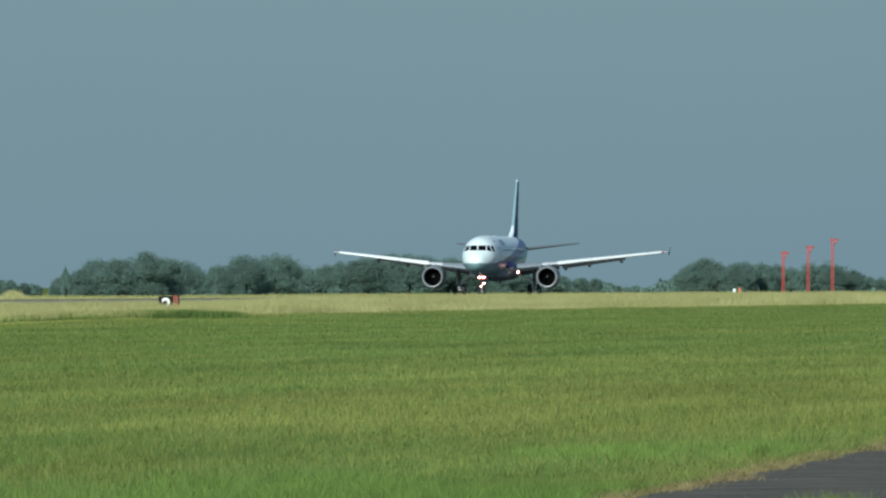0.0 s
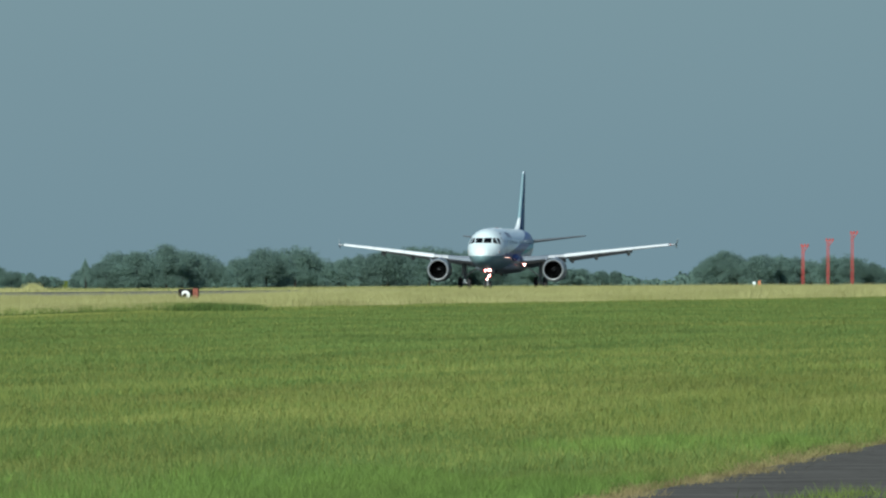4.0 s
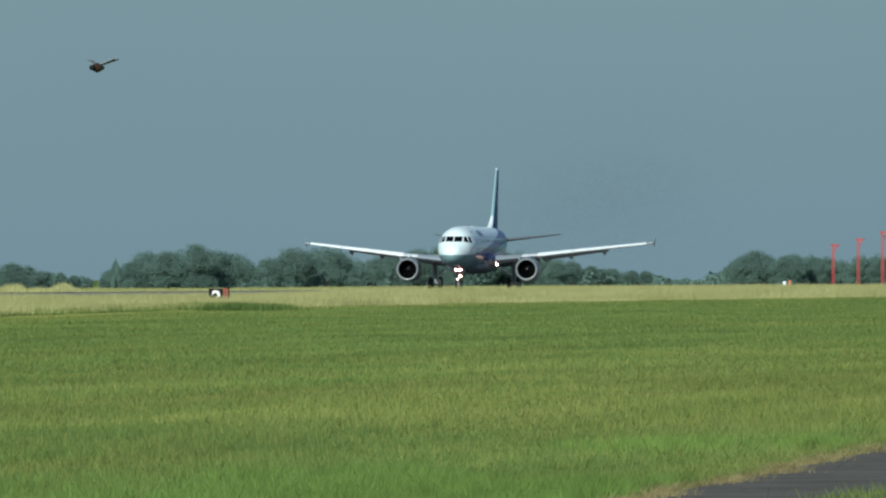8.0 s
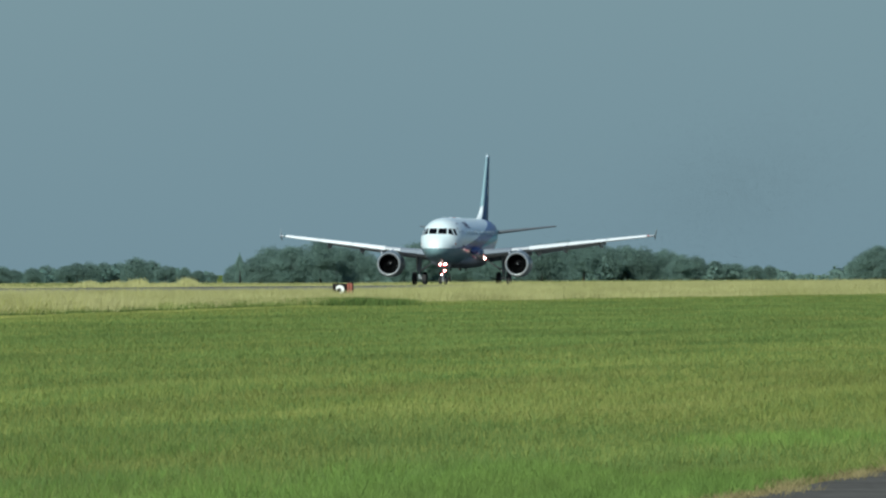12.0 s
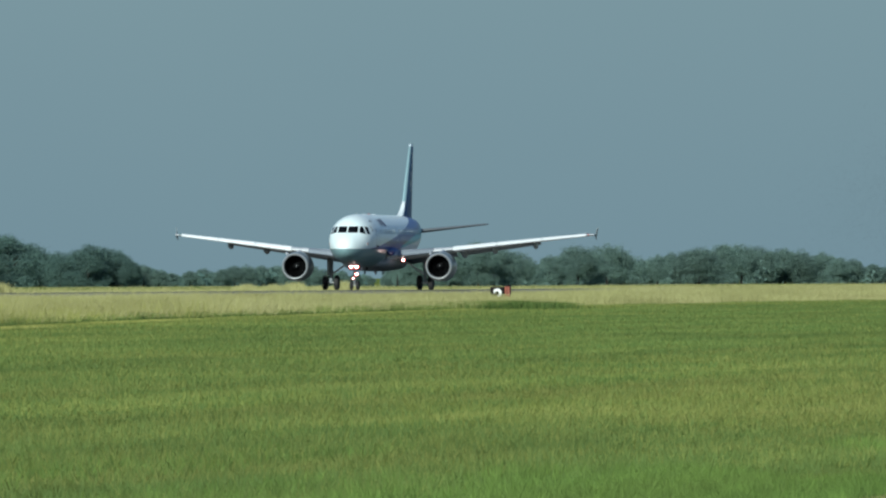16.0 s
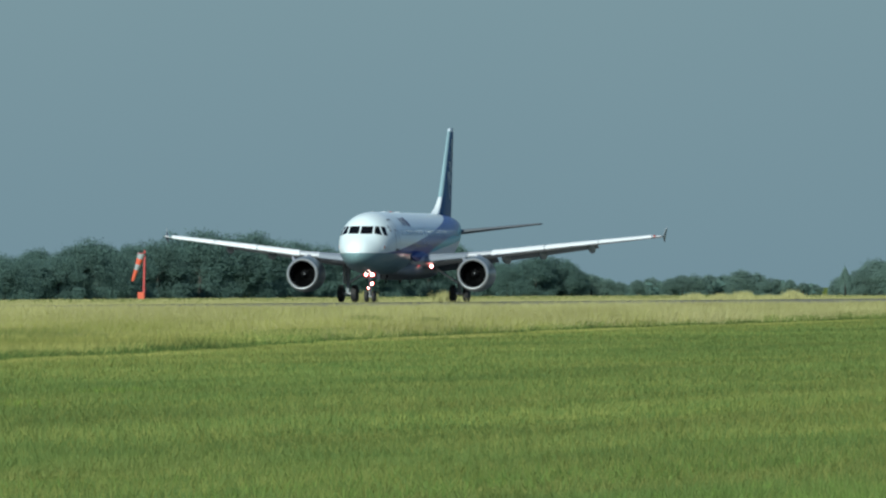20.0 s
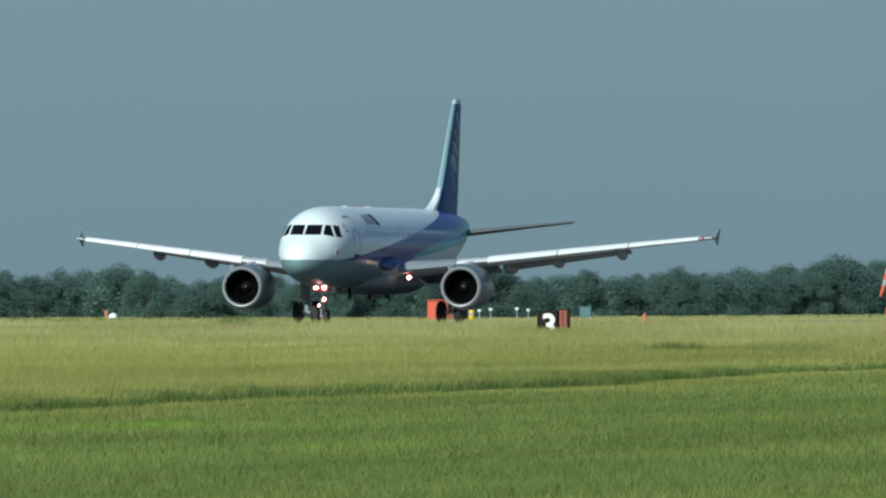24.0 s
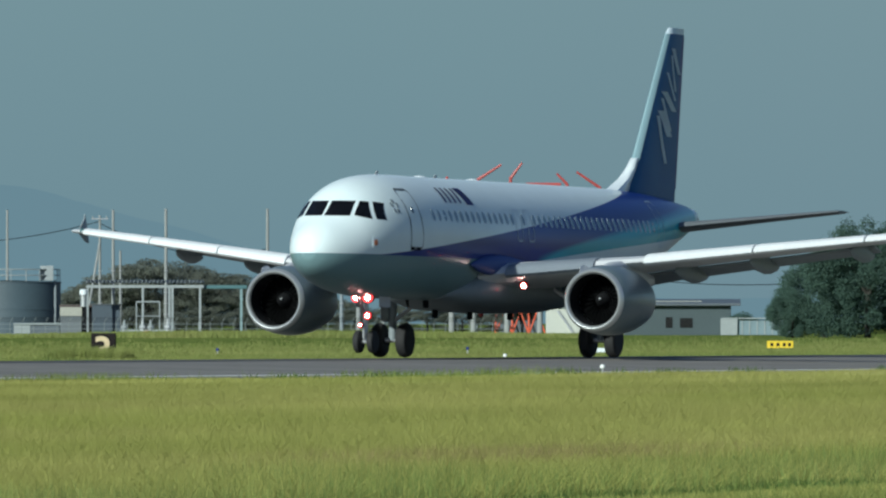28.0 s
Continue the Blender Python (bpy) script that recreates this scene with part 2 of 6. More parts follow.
def box(bm, centre, size, bevel=0.0, turn=None):
    made = bmesh.ops.create_cube(bm, size=1.0)["verts"]
    m = Matrix.Translation(centre) @ (turn.to_4x4() if turn else Matrix()) @ Matrix.Diagonal((*size, 1))
    bmesh.ops.transform(bm, matrix=m, verts=made)
    if bevel:
        edges = list({e for v in made for e in v.link_edges})
        bmesh.ops.bevel(bm, geom=edges, offset=bevel, segments=2, affect="EDGES", profile=0.5)
    return bm


def cuboid(centre, size, bevel=0.0, turn=None):
    return box(bmesh.new(), centre, size, bevel, turn)


def rod(bm, a, b, r1, r2=None, sides=10):
    a, b = Vector(a), Vector(b)
    d = b - a
    m = Matrix.Translation((a + b) / 2) @ d.to_track_quat("Z", "Y").to_matrix().to_4x4()
    bmesh.ops.create_cone(bm, cap_ends=True, segments=sides, radius1=r1, radius2=r1 if r2 is None else r2, depth=d.length, matrix=m)
    return bm


def tube(a, b, r1, r2=None, sides=10):
    return rod(bmesh.new(), a, b, r1, r2, sides)


def lathe(profile, axis="Y", sides=40, centre=(0, 0, 0), ring_shape=False):
    """A body of revolution from (along, radius) pairs."""
    bm = bmesh.new()
    rings = []
    for s, r in profile:
        ring = []
        for i in range(sides):
            u = 2 * math.pi * i / sides
            c, d = r * math.cos(u), r * math.sin(u)
            p = {"Y": (c, s, d), "Z": (c, d, s), "X": (s, c, d)}[axis]
            ring.append(bm.verts.new(Vector(p) + Vector(centre)))
        rings.append(ring)
    for p, q in zip(rings, rings[1:]):
        for i in range(sides):
            j = (i + 1) % sides
            bm.faces.new((p[i], p[j], q[j], q[i]))
    if ring_shape:
        for i in range(sides):
            j = (i + 1) % sides
            bm.faces.new((rings[-1][i], rings[-1][j], rings[0][j], rings[0][i]))
    else:
        for ring in (rings[0], rings[-1]):
            bm.faces.new(ring)
    bmesh.ops.remove_doubles(bm, verts=bm.verts, dist=1e-5)
    bmesh.ops.recalc_face_normals(bm, faces=bm.faces)
    return bm


def loft(sections):
    """A closed skin over sections with equal numbers of points."""
    bm = bmesh.new()
    rings = [[bm.verts.new(p) for p in s] for s in sections]
    k = len(rings[0])
    for p, q in zip(rings, rings[1:]):
        for i in range(k):
            j = (i + 1) % k
            bm.faces.new((p[i], p[j], q[j], q[i]))
    for ring in (rings[0], rings[-1]):
        bm.faces.new(ring)
    bmesh.ops.recalc_face_normals(bm, faces=bm.faces)
    return bm


def plate(points, thickness):
    """A flat plate from an outline, thickened along its normal."""
    bm = bmesh.new()
    f = bm.faces.new([bm.verts.new(p) for p in points])
    f.normal_update()
    n = f.normal.copy()
    out = bmesh.ops.extrude_face_region(bm, geom=[f])["geom"]
    bmesh.ops.translate(bm, vec=n * thickness, verts=[v for v in out if isinstance(v, bmesh.types.BMVert)])
    bmesh.ops.recalc_face_normals(bm, faces=bm.faces)
    return bm


def mesh_of(name, verts, faces, material):
    """One mesh from arrays of corners and equal-sided faces."""
    me = bpy.data.meshes.new(name)
    k = faces.shape[1]
    me.vertices.add(len(verts))
    me.vertices.foreach_set("co", verts.astype(np.float32).ravel())
    me.loops.add(faces.size)
    me.loops.foreach_set("vertex_index", faces.astype(np.int32).ravel())
    me.polygons.add(len(faces))
    me.polygons.foreach_set("loop_start", np.arange(0, faces.size, k, dtype=np.int32))
    me.update(calc_edges=True)
    me.materials.append(material)
    return me


# ---- the ground, the runway and the road ----
HALF = 22.5            # half the runway's width


def ground_z(x):
    """The level of the turf at x: flat fields, rising to the runway's edges."""
    return np.interp(np.abs(np.asarray(x) + LINE), [0, HALF, HALF + 3, HALF + 40, 1e5], [-0.05, -0.375, -0.39, DEPTH, DEPTH])


def sheet(name, xs, ys, level, material):
    bm = bmesh.new()
    rows = [[bm.verts.new((x, y, float(level(x)))) for x in xs] for y in ys]
    for p, q in zip(rows, rows[1:]):
        for i in range(len(xs) - 1):
            bm.faces.new((p[i], p[i + 1], q[i + 1], q[i]))
    return link(name, bm, material)


ground = tagged(sheet("ground", [-4900, -1200, -LINE - 62, -LINE - 26, -LINE - HALF, -LINE, -LINE + HALF, -LINE + 26, -LINE + 62, -60, 0, 60, 1200, 4900],
                      [-4900, -1200, -300, 0, 300, 900, 1800, 3200, 4900], ground_z, SOIL),
                "flat turf of a wide airfield", "ground", kind="structure")


def slab(name, x0, x1, y0, y1, top, thick, material, label, category):
    bm = bmesh.new()
    box(bm, ((x0 + x1) / 2, (y0 + y1) / 2, top - thick / 2), (x1 - x0, y1 - y0, thick), 0.01)
    return tagged(link(name, bm, material), label, category, kind="structure")


bm = bmesh.new()
cross = [(-HALF - 1.5, -0.368), (-HALF, -0.338), (-11, -0.165), (-4, -0.05), (0, -0.03), (4, -0.05), (11, -0.165), (HALF, -0.338), (HALF + 1.5, -0.368)]
ys = [-900 + 200 * i for i in range(13)]
tops = [[bm.verts.new((-LINE + x, y, z)) for x, z in cross] for y in ys]
lows = [[bm.verts.new((-LINE + x, y, z - 0.3)) for x, z in (cross[0], cross[-1])] for y in ys]
for (p, q), (u, v) in zip(zip(tops, tops[1:]), zip(lows, lows[1:])):
    for i in range(len(cross) - 1):
        bm.faces.new((p[i], p[i + 1], q[i + 1], q[i]))
    bm.faces.new((u[0], p[0], q[0], v[0]))
    bm.faces.new((p[-1], u[1], v[1], q[-1]))
runway = tagged(link("runway", bm, ASPHALT), "grey asphalt runway with a crowned surface", "runway", kind="structure")
for side in (-1, 1):
    x = side * 21.3
    line = part("edge_line", cuboid((-LINE + x, 600, -0.338 + 0.019 * 0 + 0.022), (0.9, 2400, 0.012), 0, Euler((0, side * radians(0.87), 0)).to_matrix()), WORNPAINT, runway, "worn white edge line")
bm = bmesh.new()
rows_of = [[bm.verts.new((-LINE + x, y, z + 0.006)) for x, z in ((-6, -0.079), (-4, -0.05), (0, -0.03), (2, -0.04), (4, -0.05))] for y in (-900, 1500)]
for i in range(4):
    bm.faces.new((rows_of[0][i], rows_of[0][i + 1], rows_of[1][i + 1], rows_of[1][i]))
part("crown_streak", bm, plain("dark_asphalt", (0.085, 0.083, 0.080), 0.75, 0, 0.3, 0.1, 0.1, 0, 0.2), runway, "dark band along the runway's crown")
road = slab("road", -3.6, 3.6, -330, 330, 0.0, 0.2, ROADTOP, "narrow dark asphalt perimeter road", "road")
road.matrix_world = pose(-9.74, 130, DEPTH + 0.03, 0, 0, 2.09)

# ---- sky backdrop and far hills, beyond everything else ----


def sky_material():
    m, n, l = nodes_of("hazy_sky")
    n.remove(n["Principled BSDF"])
    em = n.new("ShaderNodeEmission")
    co = n.new("ShaderNodeTexCoord")
    sep = n.new("ShaderNodeSeparateXYZ")
    l.new(co.outputs["Object"], sep.inputs[0])
    ramp = n.new("ShaderNodeMapRange")
    ramp.inputs["From Min"].default_value, ramp.inputs["From Max"].default_value = -10, 110
    l.new(sep.outputs[2], ramp.inputs["Value"])
    noise_t = n.new("ShaderNodeTexNoise")
    noise_t.inputs["Scale"].default_value, noise_t.inputs["Detail"].default_value = 0.006, 3
    l.new(co.outputs["Object"], noise_t.inputs["Vector"])
    soft = n.new("ShaderNodeMath")
    soft.operation = "MULTIPLY_ADD"
    soft.inputs[1].default_value, soft.inputs[2].default_value = 0.35, -0.17
    l.new(noise_t.outputs[0], soft.inputs[0])
    add = n.new("ShaderNodeMath")
    add.operation = "ADD"
    l.new(ramp.outputs[0], add.inputs[0])
    l.new(soft.outputs[0], add.inputs[1])
    mix = n.new("ShaderNodeMix")
    mix.data_type = "RGBA"
    mix.inputs[6].default_value, mix.inputs[7].default_value = (0.160, 0.275, 0.330, 1), (0.188, 0.312, 0.352, 1)
    l.new(add.outputs[0], mix.inputs[0])
    aside = n.new("ShaderNodeMapRange")
    aside.inputs["From Min"].default_value, aside.inputs["From Max"].default_value = -1720, -1380
    l.new(sep.outputs[0], aside.inputs["Value"])
    warm = n.new("ShaderNodeMix")
    warm.data_type, warm.blend_type = "RGBA", "MULTIPLY"
    warm.inputs[7].default_value = (1.055, 0.997, 1.0, 1)
    l.new(aside.outputs[0], warm.inputs[0])
    l.new(mix.outputs[2], warm.inputs[6])
    l.new(warm.outputs[2], em.inputs[0])
    l.new(em.outputs[0], n["Material Output"].inputs[0])
    return m


bm = bmesh.new()
prev = None
for i in range(61):
    p = spot(-6 + i * 0.7, 4750, -60)
    pair = (bm.verts.new(p), bm.verts.new((p.x, p.y, 420)))
    if prev:
        bm.faces.new((prev[0], pair[0], pair[1], prev[1]))
    prev = pair
tagged(link("backdrop", bm, sky_material()), "hazy grey-blue evening sky", "sky", kind="structure")


# The hills' haze is only this flat glow in their colour.
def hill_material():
    m, n, l = nodes_of("haze_glow_hills")
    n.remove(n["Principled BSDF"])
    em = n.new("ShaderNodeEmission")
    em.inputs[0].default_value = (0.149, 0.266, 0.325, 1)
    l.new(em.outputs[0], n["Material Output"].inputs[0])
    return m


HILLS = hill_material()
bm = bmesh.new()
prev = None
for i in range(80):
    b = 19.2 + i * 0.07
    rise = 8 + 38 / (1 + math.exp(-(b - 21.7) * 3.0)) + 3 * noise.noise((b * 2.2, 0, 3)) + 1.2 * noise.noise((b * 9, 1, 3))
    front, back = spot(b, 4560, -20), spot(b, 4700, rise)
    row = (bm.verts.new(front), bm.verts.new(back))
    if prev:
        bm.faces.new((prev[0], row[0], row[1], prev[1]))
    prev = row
tagged(link("far_hills", bm, HILLS), "far hills glowing in the haze's pale blue", "hills", kind="structure")

# ---- grass ----
rng = np.random.default_rng(7)


def meadow_edge(y):
    """x of the border between the mown green turf and the tall straw-coloured meadow."""
    base = np.interp(y, [95, 147, 160, 178, 190, 215, 235, 260, 280, 305, 345, 372, 426, 460, 522, 578, 640, 690, 790, 880, 1500],
                     [-46, -49.5, -50.5, -52.6, -54.6, -56.9, -58.9, -60.3, -62.2, -65.8, -69.6, -72.6, -79.5, -82.8, -88.8, -92.5, -97.5, -101, -107, -110, -110])
    return base + 0.25 * np.sin(y * 0.21) + 0.15 * np.sin(y * 0.57 + 1)


def scatter(count, d0, d1, b0, b1):
    """Random places between two distances and two bearings."""
    d = np.sqrt(rng.uniform(d0 * d0, d1 * d1, count))
    a = np.radians(rng.uniform(b0, b1, count))
    return -np.sin(a) * d, np.cos(a) * d


def lumps(x, y, k, seed):
    """A cheap smooth random field, about -1 to 1."""
    r = np.random.default_rng(seed)
    out = np.zeros_like(x)
    for i in range(6):
        a, p = r.uniform(0, 6.28), r.uniform(0, 6.28)
        w = k * r.uniform(0.6, 2.0)
        out += np.sin((x * np.cos(a) + y * np.sin(a)) * w + p)
    return out / 3.0


def tufts(name, x, y, height, width, count, spread, lean, material, label):
    """Tufts of blades with one slim triangle a blade."""
    n = len(x)
    X, Y, H, W = (np.repeat(v, count) for v in (x, y, height, width))
    m = n * count
    X = X + rng.normal(0, 1, m) * spread
    Y = Y + rng.normal(0, 1, m) * spread
    H = H * rng.uniform(0.55, 1.15, m)
    Z = ground_z(X) - 0.02
    a = rng.uniform(0, math.pi, m)
    dx, dy = np.cos(a) * W / 2, np.sin(a) * W / 2 * 0.5
    lx, ly = rng.normal(0, lean, m) * H, rng.normal(0, lean, m) * H
    v = np.empty((m, 3, 3))
    v[:, 0] = np.stack([X - dx, Y - dy, Z], 1)
    v[:, 1] = np.stack([X + dx, Y + dy, Z], 1)
    v[:, 2] = np.stack([X + lx, Y + ly, Z + H], 1)
    me = mesh_of(name, v.reshape(-1, 3), np.arange(3 * m).reshape(-1, 3), material)
    return tagged(new(name, me), label, "grass", kind="stuff")


def road_edge(y):
    """x of the road's edge on the side of the airfield."""
    return -12.95 - (y - 117) * 0.0365 + 0.05 * np.sin(y * 0.9) + 0.04 * np.sin(y * 2.3)


def off_road(x, y):
    return (x < road_edge(y)) | (x > road_edge(y) + 7.0)


# mown turf in the foreground, in belts of falling density
for d0, d1, per in ((85, 160, 26.0), (160, 260, 14.0), (260, 420, 7.0), (420, 780, 3.0), (780, 1300, 1.0)):
    area = 0.5 * radians(19) * (d1 * d1 - d0 * d0)
    x, y = scatter(int(area * per), d0, d1, 4.7, 23.7)
    keep = (x > meadow_edge(y)) & off_road(x, y)
    x, y = x[keep], y[keep]
    d = np.hypot(x, y)
    tall = 0.12 * (1 + 0.22 * lumps(x * 3, y * 0.5, 0.25, 3) + 0.25 * lumps(x * 4, y * 0.6, 1.1, 4)) * np.where(x > road_edge(y) - 1.0, 0.75, 1.0)
    worn = np.interp(x + 4 * lumps(x, y, 0.2, 21), [-44, -30, -16], [0.12, 0.55, 0.95]) * np.interp(d + 12 * lumps(x, y, 0.12, 23), [135, 190], [0.08, 1.0]) * np.interp(d, [330, 460], [1.0, 0.25])
    border = np.interp(x - meadow_edge(y) + 2 * lumps(x, y, 0.15, 22), [1.5, 12], [0.75, 0.0])
    dry = rng.uniform(0, 1, len(x)) < np.maximum(np.maximum(worn, border), np.interp(lumps(x, y * 0.35, 0.16, 24), [0.5, 1.2], [0.08, 0.6]))
    for sel, mat, lab in ((dry, DRYGREEN, "short yellowish green mown grass"), (~dry, GREEN, "short deep green mown grass")):
        tufts("mown_grass", x[sel], y[sel], np.clip(tall[sel], 0.06, 0.5), np.clip(d[sel] * 0.00010, 0.011, 0.05), 5, 0.09 if d0 < 200 else 0.16, 0.5, mat, lab)

# lush growth near the road
n = 26000
y = rng.uniform(92, 150, n)
x = road_edge(y) - 0.25 - rng.exponential(2.6, n)
keep = lumps(x * 2.5, y * 0.5, 0.35, 51) > np.interp(y, [100, 118, 150], [-0.6, -0.1, 0.6])
x, y = x[keep], y[keep]
tufts("lush_grass", x, y, 0.14 * (1 + 0.3 * lumps(x * 4, y * 0.6, 1.1, 52)), np.full(len(x), 0.012), 5, 0.08, 0.45, FRESH, "lush bright green grass near the road")

# dry rim along the road, and the weeds that grow through its asphalt
n = 15000
y = 85 + 335 * rng.uniform(0, 1, n) ** 1.5
x = road_edge(y) + rng.normal(0.0, 0.09, n) + 0.16 * lumps(y * 0, y, 0.45, 53)
tufts("dry_rim", x, y, np.full(n, 0.075) * rng.uniform(0.4, 1.5, n), np.full(n, 0.014), 6, 0.06, 0.8, RIM, "dry straw along the edge of the road")
n = 150
y = rng.normal(112.6, 1.0, n)
x = -10.95 + rng.normal(0, 0.22, n)
tufts("road_weeds", x, y, 0.13 * rng.uniform(0.5, 1.3, n), np.full(n, 0.012), 5, 0.05, 0.5, GREEN, "green weeds growing through the road")

# the tall meadow between the turf and the runway
for y0, y1, per in ((110, 330, 24.0), (330, 650, 6.0), (650, 1560, 1.6)):
    n = int(125 * (y1 - y0) * per)
    x, y = rng.uniform(-LINE + HALF + 0.3, -48, n), rng.uniform(y0, y1, n)
    keep = (x < meadow_edge(y)) & (np.degrees(np.arctan2(-x, y)) < 24) & (np.degrees(np.arctan2(-x, y)) > 4.6)
    x, y = x[keep], y[keep]
    from_edge = x + LINE - HALF
    near = np.interp(from_edge, [0, 8, 25, 55], [0.09, 0.13, 0.22, 0.36])
    deep = np.interp(from_edge, [0, 3, 20], [0.34, 0.44, 0.55])
    mix = np.interp(y, [385, 430, 590], [0.0, 0.55, 1.0])
    deep = deep * (1 + 0.45 * np.sin(y * 0.041 + 0.6) * np.sin(y * 0.0173 + 1.1)) + np.interp(y, [470, 530, 670, 740, 1000, 1060, 1210], [0.0, 0.14, 0.14, 0.0, 0.0, 0.22, 0.48])
    tall = (near * (1 - mix) + deep * mix) * (1 + 0.22 * lumps(x, y, 0.12, 5) + 0.18 * lumps(x, y, 0.7, 6))
    pale = rng.uniform(0, 1, len(x)) < np.interp(y, [380, 600], [0.0, 1.0])
    for sel, mat, lab in ((~pale, STRAW, "tall straw-coloured meadow grass"), (pale, FARSTRAW, "tall bleached meadow grass")):
        if sel.any():
            tufts("meadow_grass", x[sel], y[sel], np.clip(tall[sel], 0.08, 0.9), np.full(int(sel.sum()), 0.011 if y0 < 330 else 0.028), 5, 0.16, 0.85 if y0 < 330 else 0.5, mat, lab)

# the greener belt just inside the meadow's border
n = 60000
y = rng.uniform(110, 760, n)
x = meadow_edge(y) - np.interp(y, [110, 190, 260, 330, 420, 760], [4.0, 5.0, 8.0, 11.0, 13.0, 6.0]) * rng.uniform(0, 1, n) ** 1.3
tufts("belt_grass", x, y, 0.30 * (1 + 0.3 * lumps(x, y, 0.5, 18)), np.clip(np.hypot(x, y) * 0.0001, 0.013, 0.05), 5, 0.14, 0.3, RANK, "rank green grass along the edge of the meadow")

n = 46000
y = rng.uniform(285, 480, n)
x = meadow_edge(y) - np.interp(y, [285, 330, 420, 480], [4.0, 11.0, 14.0, 6.0]) * rng.uniform(0, 1, n)
tufts("belt_grass", x, y, 0.24 * (1 + 0.3 * lumps(x, y, 0.5, 19)), np.full(n, 0.03), 5, 0.16, 0.45, GREEN, "thick green grass along the edge of the meadow")

# the dark green fringe along the meadow's border
n = 52000
y = 110 + 640 * rng.uniform(0, 1, n) ** 1.25
x = meadow_edge(y) + rng.uniform(-1.1, 0.25, n)
tufts("fringe_grass", x, y, np.interp(y, [110, 150, 190, 300, 345, 385, 470, 560, 750], [0.09, 0.12, 0.23, 0.25, 0.22, 0.17, 0.14, 0.18, 0.12]) * (1 + 0.2 * lumps(x, y, 0.5, 8)), np.full(n, 0.025), 5, 0.15, 0.35, EDGE, "dark green grass along the edge of the meadow")

# dry trampled strip at the foot of the fringe
n = 20000
y = rng.uniform(110, 700, n)
x = meadow_edge(y) + rng.uniform(0.5, 1.7, n)
tufts("strip_grass", x, y, np.full(n, 0.10), np.full(n, 0.025), 5, 0.15, 0.4, STRAW, "pale dry grass beside the dark fringe")

# the far verge beyond the runway
n = 100000
b, d = rng.uniform(4.8, 23.4, n), None
x = -LINE - HALF - 0.5 - rng.exponential(45, n)
y = -x / np.tan(np.radians(b))
keep = y < 2300
x, y = x[keep], y[keep]
far_part = np.degrees(np.arctan2(-x, y)) < 17.0 + 0.7 * lumps(x, y, 0.02, 31)
tufts("far_grass", x[far_part], y[far_part], 0.14 * (1 + 0.35 * lumps(x[far_part], y[far_part], 0.08, 9)), np.full(int(far_part.sum()), 0.09), 4, 0.3, 0.25, FARSTRAW, "straw-coloured grass beyond the runway")
x, y = x[~far_part], y[~far_part]
tufts("verge_grass", x, y, 0.24 * (1 + 0.35 * lumps(x, y, 0.08, 9)), np.full(len(x), 0.06), 6, 0.3, 0.5, VERGE, "rough green grass on the far verge")

# tall rough grass along the fence
n = 16000
b, d = rng.uniform(20.2, 23.3, n), rng.uniform(1290, 1397, n)
x, y = -np.sin(np.radians(b)) * d, np.cos(np.radians(b)) * d
tufts("fence_grass", x, y, np.interp(b + 0.1 * lumps(x, y, 0.05, 41), [20.4, 21.2, 22.0, 22.5, 23], [0.40, 0.62, 0.60, 0.34, 0.30]) * (1 + 0.25 * lumps(x, y, 0.2, 42)), np.full(n, 0.09), 4, 0.25, 0.3, VERGE, "tall rough grass along the fence")

# dark weeds along the runway's far edge
n = 11000
y = rng.uniform(300, 760, n)
x = -LINE - HALF - 2.2 - rng.exponential(1.6, n)
keep = lumps(x * 0.2, y, 0.10, 12) > -0.25
x, y = x[keep], y[keep]
tufts("edge_weeds", x, y, 0.20 * (1 + 0.6 * lumps(x, y, 0.3, 13)).clip(0.3, None), np.full(len(x), 0.04), 4, 0.2, 0.3, EDGE, "dark green weeds along the far edge of the runway")

n = 6000
y = rng.uniform(330, 700, n)
x = -LINE + HALF + 1.6 + rng.exponential(1.2, n)
keep = lumps(x * 0.2, y, 0.16, 14) > 0.05
x, y = x[keep], y[keep]
tufts("edge_weeds", x, y, 0.22 * (1 + 0.5 * lumps(x, y, 0.3, 15)).clip(0.3, None), np.full(len(x), 0.03), 5, 0.2, 0.35, RANK, "green weeds along the near edge of the runway")

# single weeds and clumps that stand out of the grass
for k, (b, d, high, n) in enumerate(((8.08, 690, 0.50, 260), (8.0, 705, 0.4, 160), (10.49, 520, 0.62, 110), (10.44, 522, 0.40, 60), (10.24, 518, 0.55, 90), (11.18, 480, 0.50, 80), (12.25, 420, 0.50, 130), (12.20, 416, 0.36, 70),
                                     (14.01, 640, 0.85, 130),
                                     (19.0, 455, 0.30, 25), (19.6, 441, 0.26, 20), (20.3, 425, 0.30, 30), (21.0, 411, 0.28, 30), (21.4, 404, 0.22, 20), (18.2, 472, 0.32, 25), (17.5, 490, 0.32, 25), (20.6, 419, 0.2, 25), (19.9, 434, 0.24, 30))):
    c = spot(b, d)
    x, y = c.x + rng.normal(0, 0.9 if n > 150 else 0.34, n), c.y + rng.normal(0, 1.2, n)
    tufts("weed_clump", x, y, np.full(n, high), np.full(n, 0.05), 4, 0.12, 0.3, EDGE, "dark clump of weeds in the grass")

for b, d, n in ((14.38, 194, 500), (13.72, 188, 160), (14.9, 190, 120), (13.5, 168, 140), (12.0, 205, 90), (11.5, 230, 70)):
    c = spot(b, d)
    x, y = c.x + rng.normal(0, 0.28, n), c.y + rng.normal(0, 2.0, n)
    tufts("weed_clump", x, y, np.full(n, 0.13), np.full(n, 0.014), 5, 0.08, 0.6, LUSH, "bright green broad-leaved weeds in the turf")

